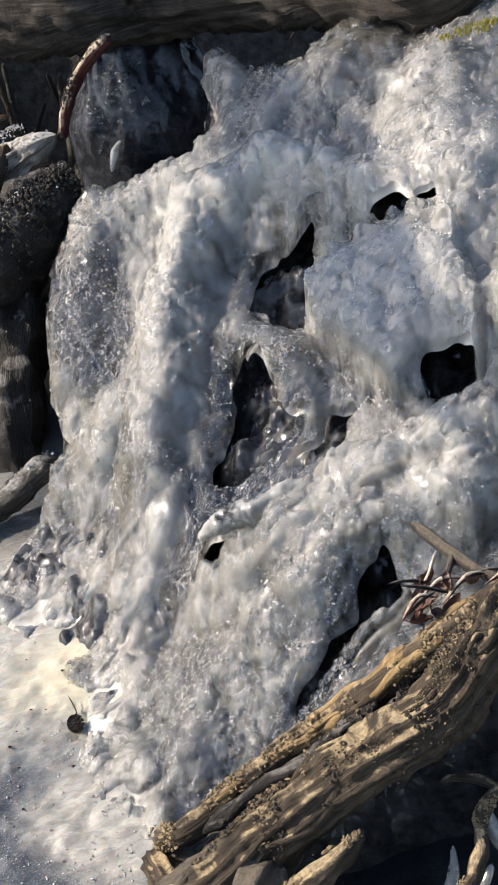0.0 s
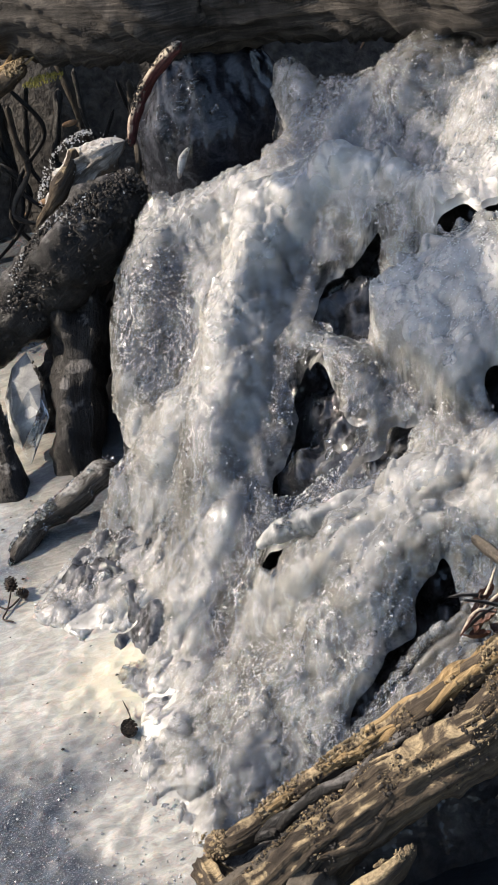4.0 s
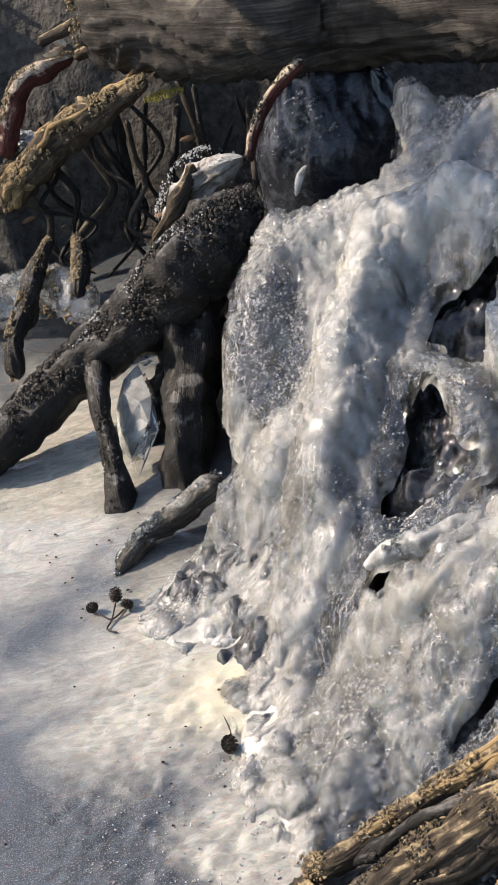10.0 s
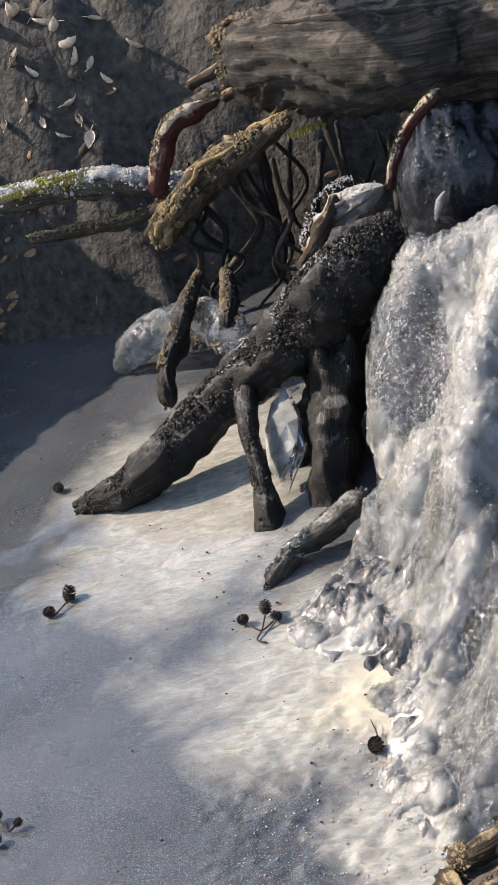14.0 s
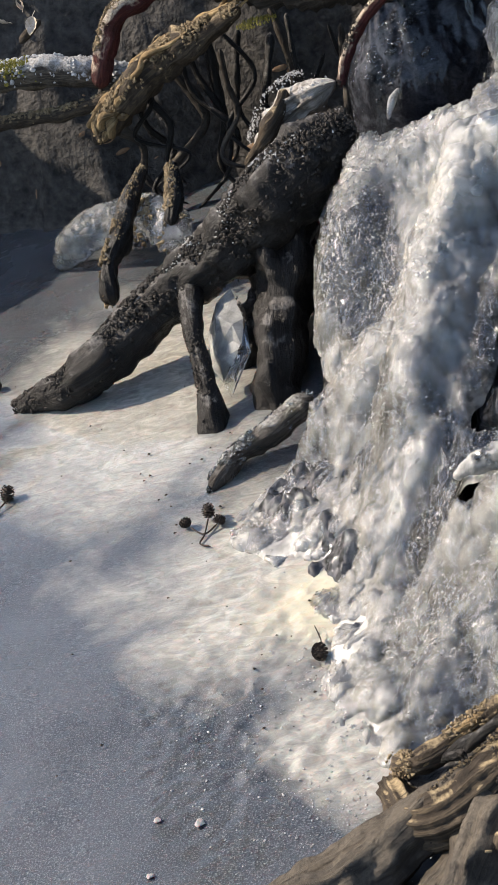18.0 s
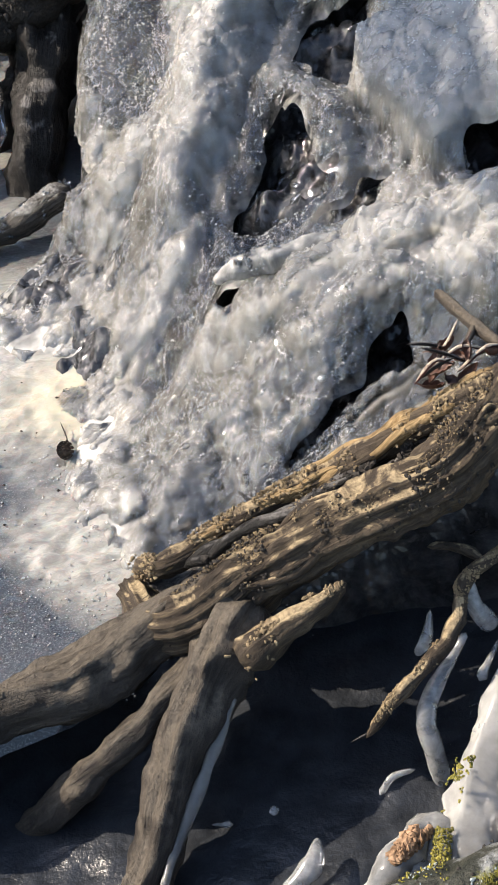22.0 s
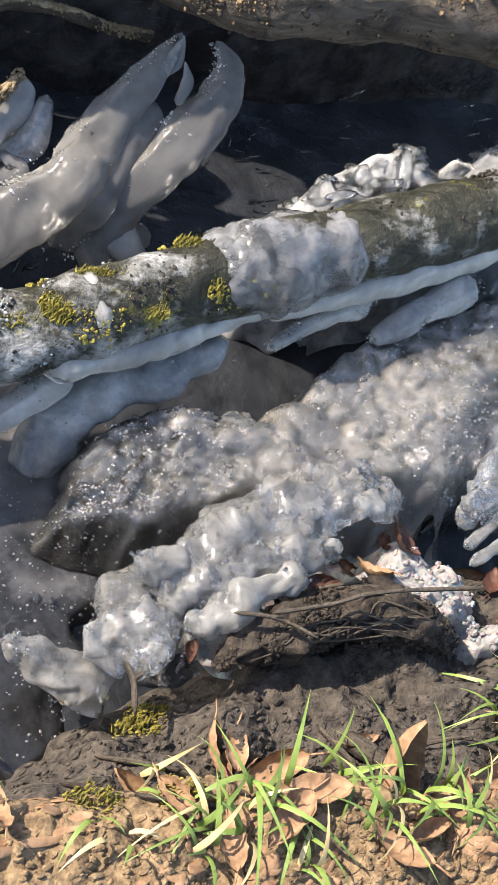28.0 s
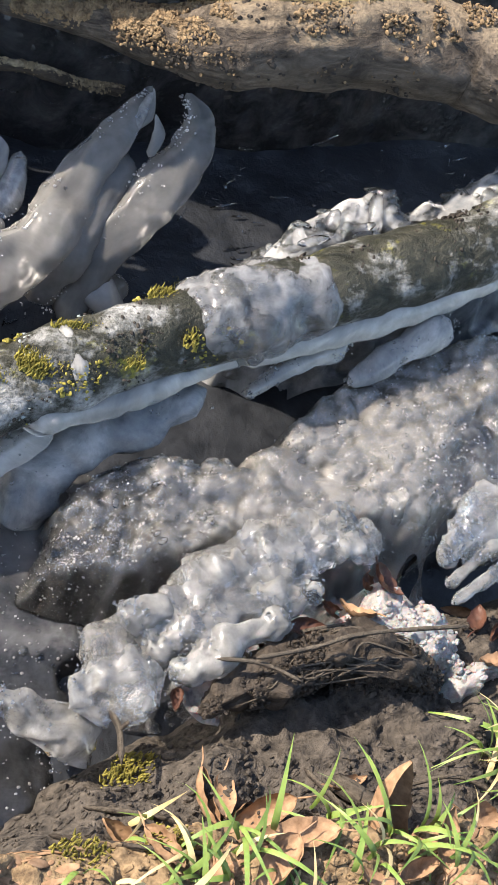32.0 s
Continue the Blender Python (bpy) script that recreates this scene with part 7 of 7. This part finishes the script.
def alder_cone(at, size, rz, tilt, stem=None, label="small black alder cone lying on the ice"):
    e = thing("alder_cone", label, "cone", at, group="alder cones on the ice")
    body, q, tri = tube([(0, 0, -size * .5), (0, 0.0001, 0), (0, 0, size * .5)], [size * .25, size * .36, size * .2], step=size / 10, around=12, rough=.1, freq=300)
    v, f = [], []
    for k in range(46):
        t = (k + .5) / 46
        a = k * 2.4
        r = size * .36 * math.sin(math.pi * (0.12 + .8 * t)) ** .6
        z = size * (t - .5)
        c = Vector((math.cos(a) * r, math.sin(a) * r, z))
        o = Vector((math.cos(a), math.sin(a), .5)).normalized()
        s = Vector((-math.sin(a), math.cos(a), 0))
        w, ln = size * .12, size * .15
        b = len(v)
        u = o.cross(s)
        v += [tuple(c + s * w), tuple(c - s * w), tuple(c + o * ln - s * w * .8), tuple(c + o * ln + s * w * .8), tuple(c + u * w * .7 + o * ln * .4)]
        f += [(b, b + 1, b + 2, b + 3), (b, b + 4, b + 1), (b + 1, b + 4, b + 2), (b + 2, b + 4, b + 3), (b + 3, b + 4, b)]
    for nm, vv, ff in (("core", body.tolist(), q.tolist() + tri.tolist()), ("scale_coat", v, f)):
        me = bpy.data.meshes.new(nm)
        me.from_pydata(vv, [], ff)
        me.materials.append(M_CONE)
        new(nm, me).parent = e
    if stem:
        sv, sq, st = tube([(0, 0, -size * .45), (size * .2, 0, -size), (0, size * .1, -size * .5 - stem)], [.0009, .0008, .0007], step=.003, around=6, rough=.2)
        me = bpy.data.meshes.new("stem")
        me.from_pydata(sv.tolist(), [], sq.tolist() + st.tolist())
        me.materials.append(M_CONE)
        new("stem", me).parent = e
    e.rotation_euler = (radians(tilt), 0, radians(rz))
    return e


for at, size, rz, tilt, stem in (((-0.217, 1.134, 0.008), .021, 8, 86, .035), ((-0.371, 1.397, 0.008), .016, 60, 60, None), ((-0.343, 1.404, 0.012), .02, 160, 20, None), ((-0.330, 1.389, 0.008), .016, 250, 60, None),
                                 ((-0.607, 1.537, 0.010), .024, 160, 40, .02), ((-0.630, 1.509, 0.008), .018, 80, 70, None), ((-0.674, 1.825, 0.008), .019, 10, 80, None),
                                 ((-0.620, 1.149, 0.008), .014, 10, 50, None), ((-0.593, 1.130, 0.008), .012, 100, 60, None), ((-0.613, 1.112, 0.008), .016, 200, 60, None)):
    alder_cone(at, size * .8, rz, tilt, stem)
for at, pts in (((-0.348, 1.371, 0.004), [(-0.365, 1.389, 0.006), (-0.349, 1.375, 0.003), (-0.333, 1.385, 0.006)]), ((-0.352, 1.368, 0.003), [(-0.343, 1.396, 0.010), (-0.348, 1.373, 0.004), (-0.353, 1.360, 0.002), (-0.340, 1.350, 0.002)]),
                ((-0.612, 1.133, 0.003), [(-0.621, 1.149, 0.006), (-0.606, 1.127, 0.003), (-0.595, 1.131, 0.006)]), ((-0.625, 1.505, 0.003), [(-0.606, 1.527, 0.008), (-0.624, 1.507, 0.003), (-0.635, 1.513, 0.004)])):
    e = thing("cone_twig", "tiny forked dark twig joining the cones", "twig", at)
    under(limb("twig", pts, [.0011] * len(pts), M_CONE, around=6, step=.003, rough=.15), e)

speck_rng = random.Random(5)
v, f = [], []
for cx, cy, n, sp in ((-0.30, 1.25, 26, .16), (-0.45, 1.60, 34, .16), (-0.22, 1.12, 12, .06), (-0.55, 1.3, 14, .2), (-0.62, 1.85, 16, .2)):
    for k in range(n):
        x, y, r = cx + speck_rng.gauss(0, sp) * .7, cy + speck_rng.gauss(0, sp), speck_rng.uniform(.0008, .0022)
        b = len(v)
        v += [(x - r, y, .003), (x, y - r, .003), (x + r * 1.4, y, .003), (x, y + r, .003), (x, y, .003 + r)]
        f += [(b, b + 1, b + 4), (b + 1, b + 2, b + 4), (b + 2, b + 3, b + 4), (b + 3, b, b + 4), (b, b + 3, b + 2, b + 1)]
me = bpy.data.meshes.new("debris_specks")
me.from_pydata(v, [], f)
me.materials.append(M_CONE)
tagged(new("debris_specks", me), "fine black bud scales scattered on the pool ice", "debris", kind="stuff")


def lump(name, at, size, mat, label, category, flat=.5, seed=0, rough=.3, freq=60):
    e = thing(name, label, category, at)
    under(limb("lump", [(at[0] - size, at[1], at[2]), (at[0], at[1] + size * .15, at[2] + size * .1), (at[0] + size, at[1], at[2])], [size * .6, size * .8, size * .5], mat, rough=rough, freq=freq, flat=flat, seed=seed, step=.003), e)
    return e


for k, (at, sz) in enumerate((((-0.367, 0.956, 0.002), .006), ((-0.327, 0.943, 0.002), .008), ((-0.368, 0.893, 0.002), .006))):
    lump("snow_lump", at, sz * .6, M_SNOW, "small white snow crumb on the pool ice", "snow", seed=k, flat=.3, rough=.7, freq=140)
SNOW = [(0.345, 0.440, 0.060), (0.382, 0.464, 0.070), (0.412, 0.468, 0.080), (0.433, 0.495, 0.080), (0.471, 0.501, 0.080), (0.492, 0.476, 0.080), (0.506, 0.457, 0.080), (0.551, 0.448, 0.080), (0.548, 0.430, 0.080), (0.491, 0.439, 0.080), (0.443, 0.447, 0.080), (0.392, 0.447, 0.070), (0.364, 0.434, 0.060)]


def snow_z(x, y):
    e = inside(x + .010 * fbm(x * 45, y * 45, 2, 3), y + .010 * fbm(x * 45, y * 45, 5, 3), SNOW)
    f1, f2, rid = cells(x / .007, y / .007, 37)
    return np.maximum(clay_z(x, y), 0.034) + 0.012 * sstep(e, 0.0, 0.02) + 0.006 * fbm(x * 70, y * 70, 7, 3) + 0.003 * (1 - f1) - 0.05 * sstep(e, 0.006, -0.01)


snow = field("snow_crust", 0.2, 0.75, 0.35, 0.75, 0.0025, snow_z, M_SNOW, cut=lambda x, y: inside(x, y, SNOW) < -0.03)
beads("snow_grains", "coarse ice grains on the snow crust", snow_z, lambda x, y: inside(x, y, SNOW) > -0.002, (0.2, 0.75, 0.35, 0.75), 2500, .0008, .0028, 37, 1, sink=.2, mat=M_SNOW, category="snow", smooth=False)
tagged(snow, "granular white snow crust along the bank edge", "snow", kind="structure")


def moss_patch(at, rx, ry, n, seed, label="yellow-green moss cushion growing on wood", tall=.004):
    """A cushion of many short upright shoots."""
    rng = random.Random(seed)
    e = thing("moss_cushion", label, "moss", at, group="moss cushions")
    v, f = [], []
    for k in range(n):
        a, q = rng.uniform(0, 6.28), math.sqrt(rng.random())
        x, y = rx * q * math.cos(a), ry * q * math.sin(a)
        h, r = tall * rng.uniform(.5, 1.3), tall * .28
        z = -0.4 * tall - 0.8 * tall * q * q
        lx, ly = rng.uniform(-.5, .5) * h, rng.uniform(-.5, .5) * h
        b = len(v)
        for i in range(4):
            v.append((x + r * math.cos(i * 1.57 + a), y + r * math.sin(i * 1.57 + a), z))
        v.append((x + lx, y + ly, z + h * 1.4))
        f += [(b, b + 1, b + 4), (b + 1, b + 2, b + 4), (b + 2, b + 3, b + 4), (b + 3, b, b + 4)]
    me = bpy.data.meshes.new("cushion")
    me.from_pydata(v, [], f)
    me.materials.append(M_MOSS)
    new("cushion", me).parent = e
    return e


for k, (at, rx, ry, n) in enumerate((((0.290, 0.377, -0.006), .02, .012, 220), ((0.278, 0.366, -0.002), .016, .012, 160), ((0.278, 0.305, 0.077), .016, .012, 160), ((0.228, 0.297, 0.075), .018, .012, 160),
                                     ((-0.228, 2.150, 0.306), .03, .02, 160), ((-0.707, 2.270, 0.301), .04, .012, 160), ((-0.619, 2.270, 0.304), .03, .01, 120),
                                     ((0.354, 0.799, -0.055), .016, .008, 200), ((0.281, 0.665, 0.104), .012, .008, 130), ((0.199, 0.604, 0.093), .014, .01, 200), ((0.225, 0.632, 0.100), .02, .004, 120), ((0.260, 0.613, 0.096), .008, .006, 60), ((0.195, 0.607, 0.092), .012, .010, 160), ((0.089, 0.572, 0.078), .010, .008, 100), ((0.171, 0.595, 0.085), .012, .006, 100), ((0.297, 0.635, 0.106), .006, .012, 90), ((0.348, 1.526, 0.404), .04, .012, 200))):
    moss_patch(at, rx, ry, n, 300 + k)
for pts, r in (([(0.258, 0.399, 0.030), (0.264, 0.387, 0.030), (0.265, 0.365, 0.030)], .0022), ([(0.264, 0.387, 0.030), (0.269, 0.391, 0.035)], .0015), ([(0.341, 0.424, 0.070), (0.377, 0.432, 0.075), (0.408, 0.440, 0.085), (0.479, 0.450, 0.090)], .0016), ([(0.318, 0.426, 0.060), (0.346, 0.423, 0.065), (0.370, 0.411, 0.070)], .0014),
               ([(0.384, 0.370, 0.030), (0.400, 0.339, 0.049)], .002), ([(0.227, 0.329, 0.002), (0.258, 0.302, 0.075), (0.303, 0.300, 0.072)], .0016), ([(0.246, 0.345, 0.009), (0.291, 0.335, 0.026), (0.319, 0.307, 0.076)], .0018), ([(0.371, 0.462, 0.012), (0.384, 0.455, 0.050), (0.431, 0.468, 0.048)], .0012), ([(0.384, 0.445, 0.015), (0.424, 0.451, 0.018), (0.461, 0.449, 0.047)], .0012), ([(0.356, 0.463, -0.001), (0.380, 0.441, 0.004), (0.380, 0.415, 0.031)], .0013), ([(0.444, 0.358, 0.041), (0.480, 0.363, 0.051), (0.512, 0.351, 0.049)], .0015), ([(0.397, 0.362, 0.038), (0.411, 0.350, 0.044), (0.427, 0.340, 0.048)], .007)):
    e = thing("dead_twig", "thin dry brown twig lying on the bank", "twig", pts[0], group="dead twigs")
    under(limb("wood", pts, [r] * len(pts), M_WOOD_GREY, around=8, step=.004, rough=.2, freq=120), e)

curl = thing("ice_curl", "milky lip of ice curling over a gap in the cascade", "ice", (-0.011, 1.161, 0.165))
under(limb("ice", [(0.063, 1.152, 0.183), (0.032, 1.156, 0.177), (-0.011, 1.163, 0.165), (-0.038, 1.170, 0.157), (-0.053, 1.175, 0.143)], [.008, .012, .012, .008, .005], M_ICE_LOBE, rough=.35, freq=50, around=30, step=.002), curl)
crust("ice_bead", [(0.032, 1.156, 0.177), (-0.011, 1.163, 0.165), (-0.038, 1.170, 0.157)], [.012, .012, .008], 500, .0005, .0018, M_GLASS, curl, 96, .9, "clear beads frozen on it", SUNWARD)

# drips and small icicles
for k, (pts, rr) in enumerate((([(0.112, 0.833, 0.088), (0.114, 0.828, 0.076), (0.117, 0.820, 0.060), (0.124, 0.816, 0.048), (0.129, 0.814, 0.040)], [.008, .005, .0075, .009, .008]), ([(0.083, 0.823, 0.060), (0.077, 0.809, 0.045), (0.068, 0.806, 0.030)], [.005, .006, .004]), ([(0.107, 0.808, 0.046), (0.096, 0.796, 0.037), (0.083, 0.782, 0.030), (0.071, 0.768, 0.018), (0.067, 0.755, 0.004), (0.071, 0.741, -0.014), (0.074, 0.730, -0.035)], [.008, .004, .0065, .009, .009, .0085, .007]),
                ([(0.142, 0.815, 0.040), (0.128, 0.800, 0.034), (0.119, 0.789, 0.028), (0.112, 0.782, 0.020)], [.004, .002, .003, .006]), ([(-0.025, 0.696, -0.030), (-0.032, 0.672, -0.030), (-0.057, 0.656, -0.040)], [.006, .010, .006]),
                ([(-0.068, 0.657, -0.040), (-0.064, 0.638, -0.040)], [.014, .012]), ([(-0.059, 0.724, -0.030), (-0.052, 0.726, -0.030)], [.005, .006]), ([(0.053, 0.723, 0.000), (0.036, 0.719, 0.000), (0.025, 0.712, -0.010)], [.004, .003, .003]), ([(-0.103, 0.720, -0.030), (-0.087, 0.718, -0.030)], [.002, .003]),
                ([(-0.045, 1.845, 0.270), (-0.056, 1.852, 0.255), (-0.067, 1.842, 0.235)], [.005, .006, .003]),
                ([(0.279, 0.848, 0.100), (0.270, 0.833, 0.085), (0.260, 0.826, 0.070)], [.004, .008, .008]), ([(0.194, 0.813, 0.050), (0.187, 0.786, 0.030), (0.167, 0.771, 0.020)], [.012, .014, .010]), ([(0.027, 0.529, -0.020), (0.029, 0.515, -0.040)], [.008, .004]))):
    e = thing("ice_drip", "small smooth hanging drip of ice", "icicle", pts[0], group="ice drips")
    under(limb("ice", pts, [rr[0] * .4] + [q * .9 for q in rr[1:]], M_DRIP, around=20, step=.003, rough=.12, lumps=.08, lump_len=.02), e)

ice_ledge = thing("frosted_root", "low root on the far bank with frost and moss on top", "root", (-0.591, 2.300, 0.266))
under(limb("bark", [(-0.836, 2.300, 0.290), (-0.720, 2.300, 0.285), (-0.589, 2.300, 0.271), (-0.503, 2.300, 0.245), (-0.437, 2.300, 0.215)], [.018, .022, .025, .024, .02], M_FROST, rough=.15), ice_ledge)
FROSTED = [(-0.836, 2.300, 0.290), (-0.720, 2.300, 0.285), (-0.589, 2.300, 0.271), (-0.503, 2.300, 0.245), (-0.437, 2.300, 0.215)]
crust("frost_crust", FROSTED, [.018, .022, .025, .024, .02], 3000, .0010, .0030, M_CRUST_FROST, ice_ledge, 101, .7, "coarse frost along the top", gap=-.1)
crust("moss", FROSTED, [.018, .022, .025, .024, .02], 1600, .0010, .0034, M_MOSS, ice_ledge, 102, .7, "yellow-green moss", lo=.1, hi=.5, gap=.1)

# ---- the ground round about, out to the horizon ----
ground_bm = bmesh.new()
bmesh.ops.create_grid(ground_bm, x_segments=40, y_segments=40, size=400)
for v in ground_bm.verts:
    far = max(0.0, math.hypot(v.co.x, v.co.y) - 20) / 380
    v.co.z = -0.6 + far * 1.5 * math.sin(v.co.x * 0.031 + 1.3) * math.cos(v.co.y * 0.027)
ground_mesh = bpy.data.meshes.new("ground")
ground_bm.to_mesh(ground_mesh)
ground_bm.free()
ground_mesh.materials.append(M_HUMUS)
tagged(new("ground", ground_mesh), "dark leaf-strewn woodland soil round the stream", "ground", kind="structure")
